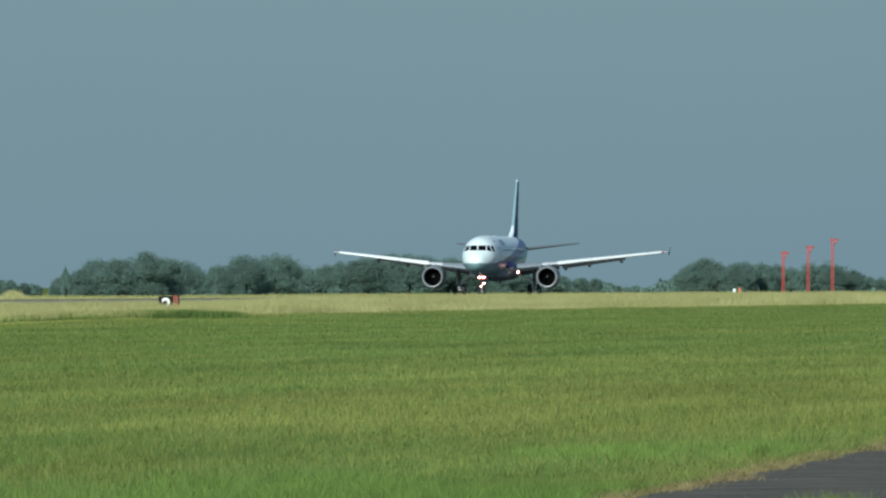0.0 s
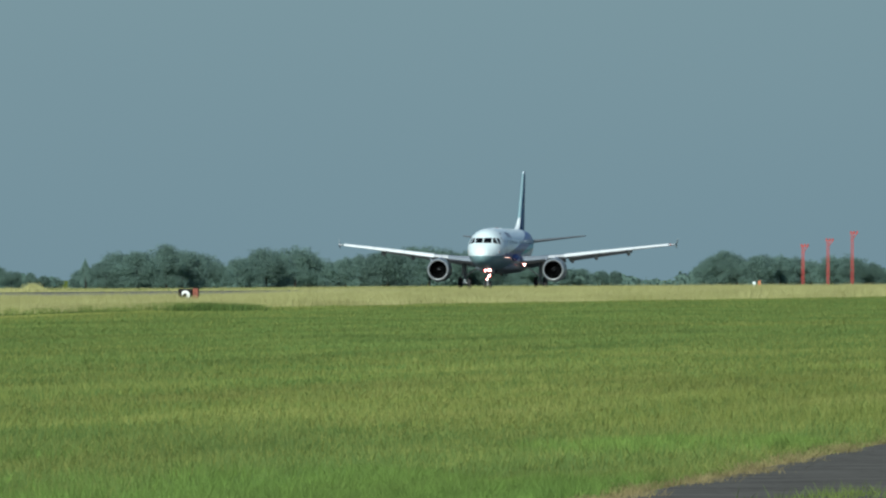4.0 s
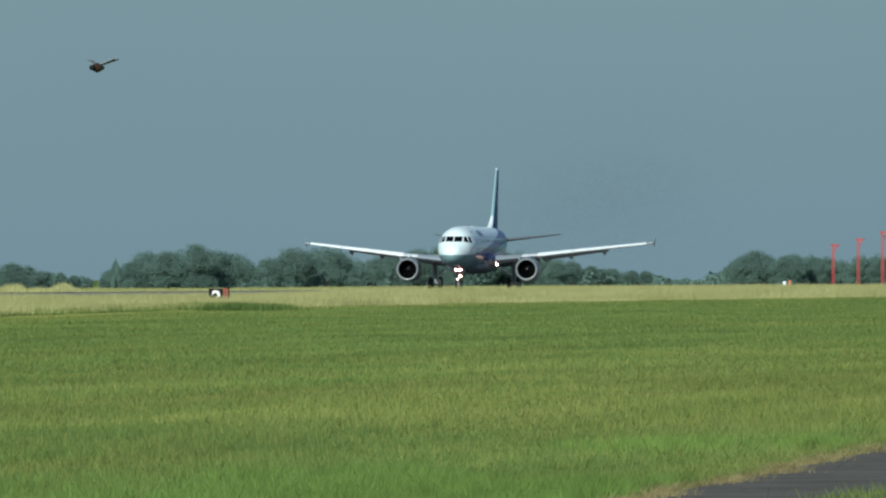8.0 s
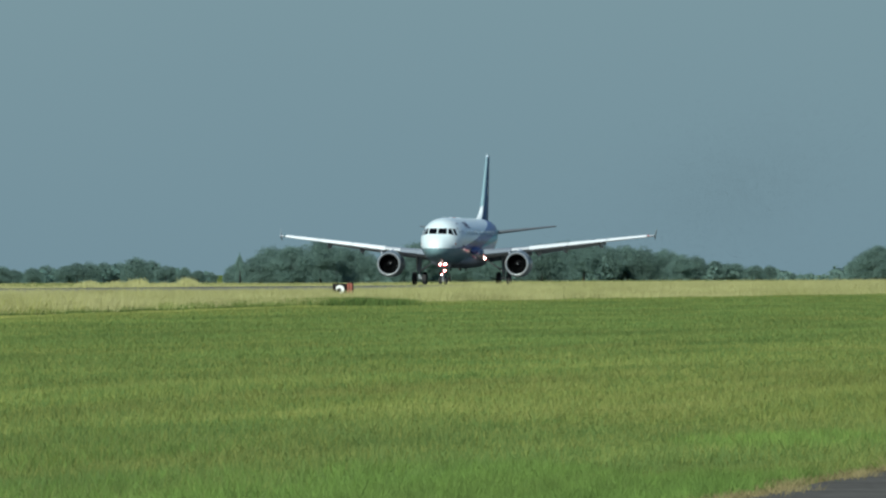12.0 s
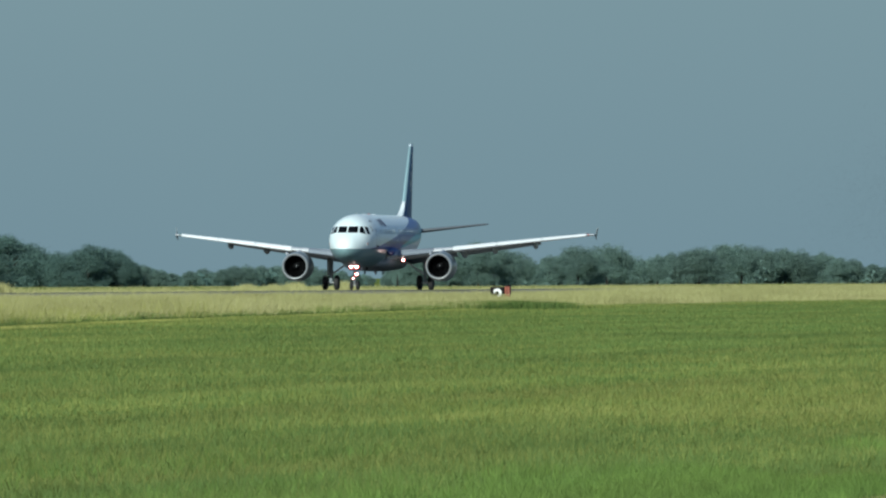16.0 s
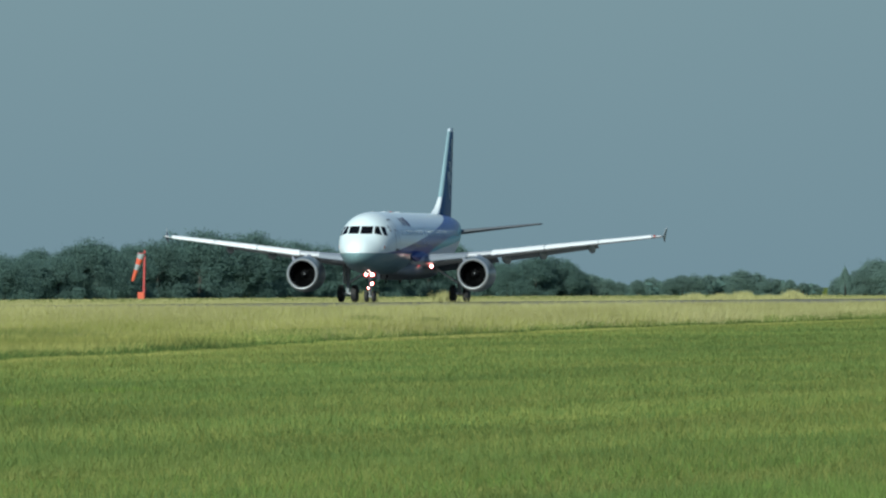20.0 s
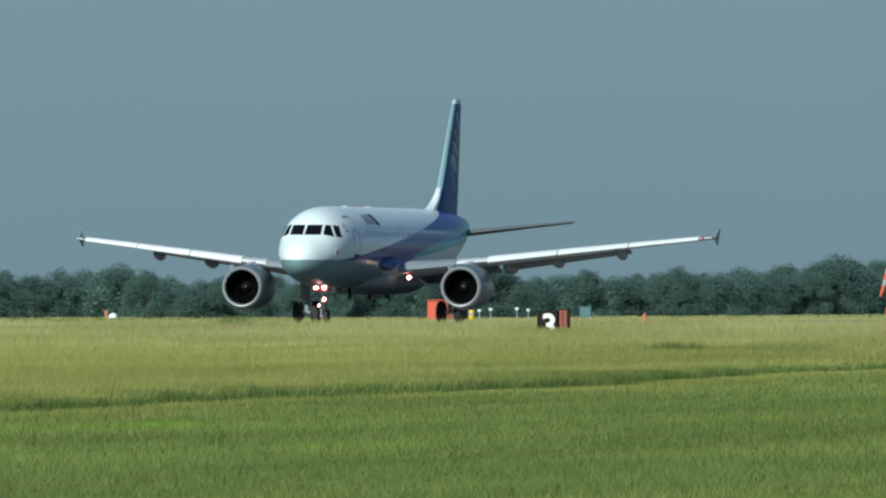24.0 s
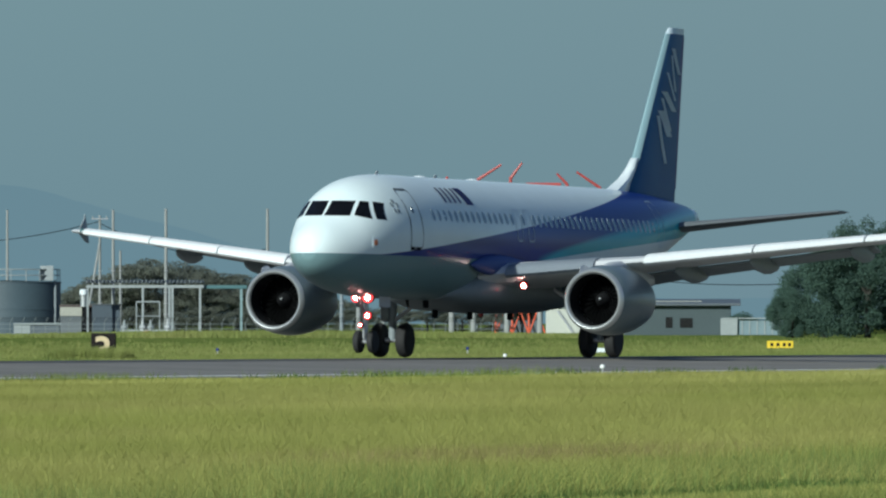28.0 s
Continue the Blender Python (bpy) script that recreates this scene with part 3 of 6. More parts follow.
for b in (9.190, 9.140, 9.092):
    c = spot(b, 830)
    x, y = c.x + rng.normal(0, 0.17, 26), c.y + rng.normal(0, 0.5, 26)
    tufts("dock_clump", x, y, np.full(26, 0.62), np.full(26, 0.05), 4, 0.10, 0.35, DOCK, "brown seed heads of dock in the meadow")

for b, d in ((20.446, 169), (17.78, 247)):
    c = spot(b, d)
    x, y = c.x + rng.normal(0, 0.75, 1300), c.y + rng.normal(0, 4.0, 1300)
    keep = x < meadow_edge(y) - 0.4
    tufts("withered_grass", x[keep], y[keep], np.full(int(keep.sum()), 0.32), np.full(int(keep.sum()), 0.012), 5, 0.12, 0.5, WITHERED, "withered brown grass in the meadow")

# straw-coloured reeds beyond the runway's far end
n = 1400
b, d = rng.uniform(8.74, 9.22, n), rng.uniform(1230, 1420, n)
x, y = -np.sin(np.radians(b)) * d, np.cos(np.radians(b)) * d
tufts("reed_grass", x, y, np.clip(0.60 * (1 + 0.75 * np.sin(b * 47) * np.sin(b * 19 + 1)), 0.2, 1.2), np.full(n, 0.10), 5, 0.3, 0.2, FARSTRAW, "tall straw-coloured reeds beyond the runway")
for b in (10.49, 10.17):
    c = spot(b, 1225)
    x, y = c.x + rng.normal(0, 0.33, 160), c.y + rng.normal(0, 2.0, 160)
    tufts("reed_grass", x, y, rng.uniform(0.5, 1.15, 160), np.full(160, 0.09), 5, 0.12, 0.2, FARSTRAW, "tall straw-coloured reeds beyond the runway")
# Added slab: its pale colour stands for sunlit runway seen through the straw.
tagged(link("sunlit_slab", cuboid(spot(8.80, 1215, DEPTH + 0.10), (3.4, 26, 0.35), 0.02), CONCRETE), "pale slab standing in for sunlit runway beyond the grass", "pad", kind="structure")

# ---- trees ----


def crown_mesh(seed, lobes, leaves, size, wide, low, girth=1.0, flat=0.85):
    """A crown one unit high: small leaves over rounded boughs that rise towards the middle."""
    r = np.random.default_rng(seed)
    u, v = r.uniform(0, 6.283, lobes), np.sqrt(r.uniform(0, 1, lobes))
    top = 0.84 * np.sqrt(1 - 0.72 * v * v) * r.uniform(0.86, 1.04, lobes)
    high = np.where(r.uniform(0, 1, lobes) < 0.48, top, low + (top - low) * r.uniform(0, 1, lobes))
    centres = np.stack([np.cos(u) * v * wide, np.sin(u) * v * wide, high], 1)
    centres[0] = (0, 0, 0.86)
    rad = r.uniform(0.11, 0.21, lobes) * girth
    pick = r.choice(lobes, leaves, p=rad**2 / (rad**2).sum())
    d = r.normal(0, 1, (leaves, 3))
    d /= np.linalg.norm(d, axis=1)[:, None]
    ragged = 1 + 0.27 * np.sin(d[:, 0] * 7 + pick) * np.sin(d[:, 1] * 6 + 2 * pick) + 0.18 * np.sin(d[:, 2] * 9 + 3 * pick)
    c = centres[pick] + d * (rad[pick] * ragged * np.minimum(1.28, r.uniform(0.68, 1.0, leaves) + r.exponential(0.08, leaves)))[:, None] * np.array([1, 1, flat])
    n = 0.34 * d + np.array([0, 0, 0.26]) + r.normal(0, 0.66, (leaves, 3))
    n /= np.linalg.norm(n, axis=1)[:, None]
    u = np.cross(n, r.normal(0, 1, (leaves, 3)))
    u /= np.linalg.norm(u, axis=1)[:, None]
    w = np.cross(n, u)
    s = (size * r.uniform(0.6, 1.3, leaves))[:, None]
    v = np.empty((leaves, 4, 3))
    v[:, 0], v[:, 1], v[:, 2], v[:, 3] = c - u * s, c - w * s * 0.6, c + u * s, c + w * s * 0.6
    return v.reshape(-1, 3), np.arange(4 * leaves).reshape(-1, 4)


def trunk_mesh(seed):
    r = random.Random(seed)
    bm = bmesh.new()
    rod(bm, (0, 0, 0), (0.01, 0, 0.45), 0.035, 0.022, 8)
    for i in range(5):
        a = r.uniform(0, 6.28)
        z = r.uniform(0.22, 0.45)
        rod(bm, (0, 0, z), (math.cos(a) * 0.2, math.sin(a) * 0.2, z + r.uniform(0.15, 0.3)), 0.016, 0.006, 6)
    me = bpy.data.meshes.new("trunk")
    bm.to_mesh(me)
    bm.free()
    me.materials.append(BARK)
    return me


TRUNKS = [trunk_mesh(i) for i in range(3)]
CROWNS = [mesh_of("crown", *crown_mesh(20 + i, 44, 36000, 0.0115, 0.40 + 0.05 * (i % 3), 0.02), HAZYLEAVES) for i in range(6)]
WESTCROWNS = [mesh_of("crown", *crown_mesh(70 + i, 44, 36000, 0.0115, 0.40 + 0.05 * (i % 3), 0.0), HAZYWOODLEAVES) for i in range(5)]
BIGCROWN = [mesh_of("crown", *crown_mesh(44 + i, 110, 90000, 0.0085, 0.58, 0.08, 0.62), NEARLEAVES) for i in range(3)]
BROWNCROWN = [mesh_of("crown", *crown_mesh(50 + i, 70, 30000, 0.0100, 0.62, 0.12, 0.75, 0.36), BROWNLEAVES) for i in range(2)]
SPIRE = mesh_of("crown", *(lambda v, f: (np.stack([v[:, 0] * 0.62 * (1.12 - v[:, 2]), v[:, 1] * 0.62 * (1.12 - v[:, 2]), v[:, 2]], 1), f))(*crown_mesh(60, 60, 14000, 0.016, 0.8, 0.05, 0.8)), HAZYLEAVES)


def tree(place, high, wide, crown, label, group, name="tree"):
    root = empty(name, place, label, "tree", group)
    root.rotation_euler = (0, 0, rng.uniform(0, 6.28))
    for nm, me in (("trunk", TRUNKS[rng.integers(0, 3)]), ("crown", crown)):
        ob = new(nm, me)
        ob.parent = root
        ob.scale = (high * wide, high * wide, high)
    return root


PXM = 25358.0
EAST = [(4.9, 20), (5.30, 10), (5.36, 14), (5.50, 30), (5.68, 30), (5.84, 40), (5.97, 30), (6.06, 42), (6.17, 10), (6.22, -8), (6.38, -8), (6.40, 5), (6.62, 13), (6.81, 30),
        (7.26, 45), (7.44, 40), (7.55, 30), (7.62, 35), (7.76, 50), (7.87, 48), (7.96, 38), (8.03, 12), (8.10, 35), (8.21, 45), (8.39, 43), (8.50, 30), (8.60, 5), (8.64, -12)]
MID = [(8.70, -4), (8.9, 14), (9.04, 22), (9.24, 11), (9.38, 8), (9.51, 5), (9.58, 23), (9.65, 30), (9.80, 41), (9.92, 38), (9.96, 58), (10.06, 56), (10.09, 80), (10.14, 85),
       (10.23, 73), (10.30, 58), (10.37, 51), (10.53, 60), (10.71, 56), (10.99, 77), (11.28, 76), (11.51, 64), (11.71, 62), (11.95, 50), (12.5, 41)]
WEST = [(12.5, 41), (12.89, 49), (13.15, 54), (13.31, 46), (13.54, 56), (13.79, 33), (13.95, 41), (14.25, 30), (14.48, 50), (14.77, 45), (15.16, 50), (15.35, 54), (15.54, 36),
        (15.76, 66), (15.92, 78), (16.05, 81), (16.30, 45), (16.48, 80), (16.61, 88), (16.75, 76), (16.86, 37), (16.97, 40), (17.06, 90), (17.22, 50), (17.35, 76), (17.53, 86), (17.64, 70), (17.75, 30)]


def wood_line(b):
    """How far off the wood's edge stands at a bearing."""
    return np.interp(b, [4.9, 7.0, 8.3, 9.2, 10, 11, 12, 13, 18], [2500, 2450, 1950, 1950, 1850, 1650, 1450, 1300, 1290])


for profile, step, group in ((EAST, 0.060, "trees of the far wood"), (MID, 0.058, "trees of the middle wood"), (WEST, 0.100, "trees of the near wood")):
    bs, hs = zip(*profile)
    b = bs[0]
    while b < bs[-1]:
        dist = float(wood_line(b))
        high = float(np.interp(b, bs, hs)) * dist / PXM + (1.32 - DEPTH)
        if high > 1.2:
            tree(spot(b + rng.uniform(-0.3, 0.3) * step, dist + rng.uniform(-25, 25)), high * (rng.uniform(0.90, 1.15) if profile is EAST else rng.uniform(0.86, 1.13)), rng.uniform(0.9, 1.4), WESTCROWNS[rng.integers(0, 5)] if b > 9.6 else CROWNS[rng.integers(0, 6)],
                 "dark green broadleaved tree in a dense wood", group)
        b += step * rng.uniform(0.8, 1.2)
    # the depth of the wood behind the front row, and its undergrowth
    n = int((bs[-1] - bs[0]) * 14000)
    bb = rng.uniform(bs[0], bs[-1], n)
    dist = wood_line(bb)
    top = 0.66 * (np.interp(bb + rng.normal(0, 0.02, n), bs, hs) * dist / PXM + 1.78) + 0.25 * np.sin(bb * 55) + 0.2 * np.sin(bb * 131)
    zz = DEPTH + np.clip(top, 0.5, None) * rng.uniform(0, 1, n) ** 0.8
    dd = dist + rng.uniform(8, 120, n)
    c = np.stack([-np.sin(np.radians(bb)) * dd, np.cos(np.radians(bb)) * dd, zz], 1)
    nn = rng.normal(0, 1, (n, 3))
    nn /= np.linalg.norm(nn, axis=1)[:, None]
    u = np.cross(nn, rng.normal(0, 1, (n, 3)))
    w = np.cross(nn, u)
    s = (dist / 2900 * 0.19)[:, None]
    v = np.stack([c - u * s, c - w * s, c + u * s, c + w * s], 1)
    tagged(new("wood_thicket", mesh_of("wood_thicket", v.reshape(-1, 3), np.arange(4 * n).reshape(-1, 4), HAZYLEAVES if profile is EAST else HAZYWOODLEAVES)), "dark thicket and deeper trees of the wood", "thicket", kind="stuff")
tree(spot(8.578, 1930), 4.35, 0.75, SPIRE, "narrow dark conifer at the wood's end", "trees of the far wood")
tree(spot(17.35, 1275), 6.2, 0.6, SPIRE, "narrow dark conifer among broadleaved trees", "trees of the near wood")
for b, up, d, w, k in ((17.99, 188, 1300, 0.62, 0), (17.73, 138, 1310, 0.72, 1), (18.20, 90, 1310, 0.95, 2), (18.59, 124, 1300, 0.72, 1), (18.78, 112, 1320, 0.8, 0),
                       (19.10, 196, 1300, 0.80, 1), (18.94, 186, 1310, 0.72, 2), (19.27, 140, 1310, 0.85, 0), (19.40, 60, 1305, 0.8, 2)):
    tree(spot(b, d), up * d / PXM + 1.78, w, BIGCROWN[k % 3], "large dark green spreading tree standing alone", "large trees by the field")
for b, up, d in ((18.40, 45, 1420), (18.3, 50, 1420), (18.80, 40, 1430), (18.46, 60, 1430), (19.45, 12, 1500), (19.6, 10, 1500), (20.0, 10, 1700), (20.2, 14, 1700), (17.8, 60, 1450)):
    tree(spot(b, d), up * d / PXM + 1.78, 1.6, WESTCROWNS[rng.integers(0, 5)], "low dark green bush at the field's edge", "bushes by the field", "bush")
for i, (b, up, d) in enumerate(((21.98, 120, 1520), (21.86, 112, 1530), (22.10, 95, 1530), (21.74, 96, 1520), (21.62, 90, 1530), (21.50, 80, 1520), (21.40, 55, 1530), (22.22, 70, 1530), (21.2, 40, 1560),
                                (22.32, 30, 1490), (22.04, 26, 1485), (21.9, 24, 1490), (21.76, 26, 1485), (21.6, 24, 1490), (21.45, 26, 1485), (21.3, 24, 1490), (21.15, 26, 1490), (21.0, 32, 1560), (20.86, 34, 1560), (20.72, 30, 1560), (20.6, 26, 1560), (22.4, 50, 1560))):
    tree(spot(b, d), up * d / PXM + 1.78, 1.3, BROWNCROWN[i % 2], "brownish half-bare shrubby tree behind the fence", "brown trees behind the fence")

# ---- runway lights and signs ----
lens_glass = plain("frosted_glass", (0.75, 0.76, 0.74), 0.25, 0, 0.05, 3.0)


def edge_light():
    root = empty("runway_edge_light", (0, 0, -50), "small white runway edge light on a short stem", "runway light", "lights along the runway")
    part("base", lathe([(0.0, 0.13), (0.05, 0.13), (0.06, 0.09)], "Z", 14), YELLOW, root)
    part("stem", tube((0, 0, 0.05), (0, 0, 0.24), 0.03), STEEL, root)
    part("lens", lathe([(0.20, 0.05), (0.21, 0.075), (0.28, 0.08), (0.32, 0.05), (0.33, 0.01)], "Z", 16), lens_glass, root, "frosted lens", 50)
    return root


first = edge_light()
spots = [(-LINE + s * 24.05, 342 + 60 * k) for k in range(6) for s in (1, -1)]
for k, (x, y) in enumerate(spots):
    m = pose(x, y, float(ground_z(x)))
    if k == 0:
        first.matrix_basis = m
    else:
        copy_thing(first, m)


def text_mesh(name, body, size, depth, material, parent, m):
    """A numeral in the built-in font, as a mesh."""
    cu = bpy.data.curves.new(name, "FONT")
    cu.body, cu.size, cu.extrude, cu.offset = body, size, depth, 0.028
    cu.align_x = "CENTER"
    tmp = new("tmp", cu)
    me = bpy.data.meshes.new_from_object(tmp.evaluated_get(bpy.context.evaluated_depsgraph_get()))
    bpy.data.objects.remove(tmp)
    me.name = name
    me.materials.clear()
    me.materials.append(material)
    ob = new(name, me)
    ob.parent, ob.matrix_local = parent, m
    return ob


def marker(x, y, top, numeral, white, size, side_box):
    root = empty("distance_marker", (x, y, float(ground_z(x))), "black runway distance marker box with a white numeral", "airfield sign", "distance markers beside the runway")
    h = top - float(ground_z(x))
    wide, mid = (0.78, -0.19) if side_box else (0.95, 0.0)
    part("cabinet", cuboid((mid, 0, h - 0.52), (wide, 0.8, 1.04), 0.02), BLACK, root, "weathered black box")
    face = part("front_panel", cuboid((mid, -0.42, h - 0.52), (wide + 0.02, 0.04, 1.08), 0.012), BLACK, root, "black face panel")
    part("back_panel", cuboid((mid, 0.42, h - 0.52), (wide + 0.01, 0.04, 1.08), 0.012), BLACK, root)
    if side_box:
        aside = part("side_box", cuboid((0.42, -0.1, h - 0.47), (0.30, 0.6, 1.04), 0.02), SIDERUST, root, "rust-brown side box")
        part("lid", cuboid((0.43, -0.1, h + 0.065), (0.34, 0.66, 0.035), 0.008), BLACK, aside)
        part("groove", cuboid((0.40, -0.404, h - 0.45), (0.03, 0.012, 0.9)), BLACK, aside)
    for px in (-0.35, 0.30):
        part("leg", cuboid((px, 0, (h - 1.0) / 2), (0.08, 0.5, max(0.1, h - 1.0)), 0.005), STEEL, root)
    text_mesh("numeral", numeral, size, 0.008, white, face, pose(mid + 0.07 if side_box else -0.02, -0.45, h - 0.06 - 0.73 * size, 90, 0, 0))
    return root


SIDERUST = plain("rust_brown_paint", (0.27, 0.072, 0.046), 0.75, 0, 0.5, 2.5)
marker(-120.0, 836.5, 0.50, "2", LINEPAINT, 1.12, True)
marker(-119.5, 529.0, 0.81, "3", LINEPAINT, 1.22, True)
marker(-215.8, 530.0, 0.70, "3", CREAM, 1.5, False).rotation_euler = (0, 0, radians(20))
for x, y, high, mat, lab in ((-119.3, 529, 0.66, STRAW, "tall straw-coloured grass at a marker"), (-120.0, 836.5, 0.38, STRAW, "tall straw-coloured grass at a marker"), (-215.8, 530, 0.64, VERGE, "rough green grass at a marker")):
    n = 900
    tufts("marker_grass", x + 0.2 + rng.uniform(-1.5, 1.5, n), y - 1.2 + rng.uniform(-1.6, 0.5, n), np.full(n, high), np.full(n, 0.03), 5, 0.12, 0.2, mat, lab)


def facing(name, bearing, distance, label, category, group=""):
    """A thing's root whose x runs to the right as seen from the field, y away, z up."""
    ob = empty(name, spot(bearing, distance), label, category, group)
    ob.rotation_euler = (0, 0, radians(bearing))
    return ob


# yellow taxiway board beyond the runway
board = facing("taxiway_board", 19.45, 774, "long low yellow guidance board with dark bars", "airfield sign")
face = part("panel", cuboid((0, 0, 0.36), (1.42, 0.16, 0.40), 0.015), YELLOW, board)
for px in (-0.45, -0.12, 0.22, 0.5):
    part("bar", cuboid((px, -0.085, 0.36), (0.16, 0.012, 0.18)), BLACK, face, "dark bar of unreadable writing")
for px in (-0.55, 0.55):
    part("leg", cuboid((px, 0, 0.08), (0.08, 0.08, 0.18)), STEEL, board)

slab_sign = facing("ground_marker", 20.18, 650, "low white painted marker board on the verge", "airfield sign")
part("panel", cuboid((0, 0, 0.33), (0.72, 0.10, 0.20), 0.02), WHITE, slab_sign)
for px in (-0.28, 0.28):
    part("leg", cuboid((px, 0.02, 0.12), (0.05, 0.05, 0.26)), STEEL, slab_sign)
blue_glass = plain("blue_glass", (0.015, 0.03, 0.16), 0.15, 0, 0.05, 3.0)
for b, d in ((20.70, 680), (21.70, 655)):
    lite = facing("taxiway_light", b, d, "small blue taxiway light on a short stem", "taxiway light", "blue lights on the verge")
    part("base", lathe([(0.0, 0.13), (0.05, 0.13), (0.06, 0.09)], "Z", 14), STEEL, lite)
    part("stem", tube((0, 0, 0.05), (0, 0, 0.30), 0.03), STEEL, lite)
    part("lens", lathe([(0.28, 0.05), (0.30, 0.075), (0.38, 0.075), (0.42, 0.04), (0.43, 0.01)], "Z", 16), blue_glass, lite, "blue lens", 50)

# ---- red lattice light masts ----


def lattice(root, z0, z1, half, mat, bars, leg_r=0.05, brace_r=0.028, label=""):
    """One painted section: four legs, rings and crossed braces."""
    bm = bmesh.new()
    c = [(-half, -half), (half, -half), (half, half), (-half, half)]
    for x, y in c:
        rod(bm, (x, y, z0), (x, y, z1), leg_r, None, 6)
    step = (z1 - z0) / bars
    for k in range(bars):
        for i in range(4):
            (x0, y0), (x1, y1) = c[i], c[(i + 1) % 4]
            rod(bm, (x0, y0, z0 + k * step), (x1, y1, z0 + (k + 1) * step), brace_r, None, 5)
            rod(bm, (x1, y1, z0 + k * step), (x0, y0, z0 + (k + 1) * step), brace_r, None, 5)
            rod(bm, (x0, y0, z0 + (k + 1) * step), (x1, y1, z0 + (k + 1) * step), brace_r, None, 5)
    return part("section", bm, mat, root, label)


for b, up in ((5.71, 55), (5.610, 65), (5.513, 78)):
    high = up * 1700 / PXM + 1.78
    mast = facing("approach_light_mast", b, 1700, "slim orange-red lattice mast with lamps on top", "light mast", "red light masts")
    part("footing", cuboid((0, 0, 0.06), (0.8, 0.8, 0.12), 0.02), CONCRETE, mast)
    n = 3
    for k in range(n):
        lattice(mast, 0.1 + (high - 0.4) * k / n, 0.1 + (high - 0.4) * (k + 1) / n, 0.13, RED, 4, 0.045, 0.022)
    bar = part("crossbar", cuboid((0.18, 0, high - 0.25), (0.9, 0.12, 0.12), 0.01), RED, mast, "lamp crossbar")
    part("side_arm", tube((0.1, 0, high - 0.9), (0.55, 0, high - 0.3), 0.05), RED, mast)
    for px in (-0.15, 0.22, 0.58):
        part("lamp", lathe([(0, 0.12), (0.14, 0.13), (0.22, 0.05)], "Z", 12, (px, 0, high - 0.2)), RED, bar)
cab = facing("equipment_cabinet", 5.905, 1700, "small white equipment cabinet at the runway's end", "cabinet")
part("body", cuboid((0, 0, 0.55), (0.38, 0.4, 0.95), 0.03), WHITE, cab)
part("door", cuboid((0.62, -0.1, 0.7), (0.35, 0.3, 0.9), 0.02), RUST, cab, "reddish side box")
part("plinth", cuboid((0.2, 0, 0.05), (1.3, 0.7, 0.12), 0.01), CONCRETE, cab)

# ---- windsock ----
sock = facing("windsock", 11.393, 1500, "limp red and white windsock on a red pole", "windsock")
part("pole", tube((0.30, 0, 0), (0.40, 0, 5.45), 0.16, 0.12), RED, sock, "red painted pole")
part("hinge_box", cuboid((-0.02, 0, 0.42), (0.72, 0.5, 0.75), 0.03), ORANGE, sock, "orange box at the pole's foot")
part("hoop", lathe([(-0.05, 0.42), (-0.03, 0.46), (0.03, 0.46), (0.05, 0.42)], "Z", 20, (0.05, 0, 5.1)), RED, sock)
for k in range(5):
    x0, x1 = 0.05 - 0.20 * k, 0.05 - 0.20 * (k + 1)
    z0, z1 = 5.1 - 0.62 * k, 5.1 - 0.62 * (k + 1)
    part("sock_band", tube((x1, 0, z1), (x0, 0, z0), 0.40 - 0.055 * k - 0.05, 0.44 - 0.055 * k, 14), (HAZEDWHITE, ORANGE)[k % 2] if k != 4 else ORANGE, sock, "", 50)

sock.scale = (0.94, 0.94, 0.94)

# ---- things by the far wood ----
hut = facing("equipment_hut", 13.18, 1150, "bright orange flat-roofed equipment hut with a dark side wall", "hut")
hut.scale = (1, 1, 0.88)
part("wall", cuboid((-0.33, 0, 0.88), (1.66, 2.0, 1.76), 0.03), ORANGE, hut)
part("roof", cuboid((0.02, 0, 1.81), (2.5, 2.2, 0.11), 0.02), RED, hut)
leaf = part("door", cuboid((-0.2, -1.01, 0.8), (0.75, 0.04, 1.5), 0.01), ORANGE, hut)
part("handle", cuboid((0.08, -1.05, 0.85), (0.05, 0.06, 0.16)), DARKMETAL, leaf)
part("side_wall", cuboid((0.86, 0.05, 0.86), (0.70, 1.8, 1.72), 0.02), plain("brown_sheet", (0.20, 0.085, 0.060), 0.7, 0, 0.2, 0.8), hut, "dark brown side wall")
drum = facing("marker_drum", 13.062, 1150, "yellow drum-shaped marker beside the hut", "marker")
part("body", lathe([(0.0, 0.20), (0.08, 0.24), (0.95, 0.24), (1.10, 0.16), (1.14, 0.02)], "Z", 18), YELLOW, drum, "", 40)
part("band", lathe([(0.40, 0.245), (0.42, 0.252), (0.56, 0.252), (0.58, 0.245)], "Z", 18), HAZEDWHITE, drum)
peg = facing("marker_post", 13.12, 1150, "short blue and yellow marker post", "post")
part("shaft", tube((0, 0, 0), (0, 0, 0.62), 0.10, 0.10, 12), plain("post_blue", (0.05, 0.16, 0.28), 0.5), peg)
part("cap", tube((0, 0, 0.62), (0, 0, 1.0), 0.12, 0.10, 12), YELLOW, peg, "yellow cap")
chest = facing("dark_cabinet", 13.09, 1152, "low dark equipment cabinet beside the hut", "cabinet")
part("body", cuboid((0, 0, 0.5), (0.58, 0.5, 0.9), 0.02), DARKHOUSE, chest)
part("lid", cuboid((0, 0, 0.98), (0.64, 0.56, 0.06), 0.01), DARKUNDER, chest)
part("foot", cuboid((0, 0, 0.03), (0.5, 0.45, 0.07)), CONCRETE, chest)
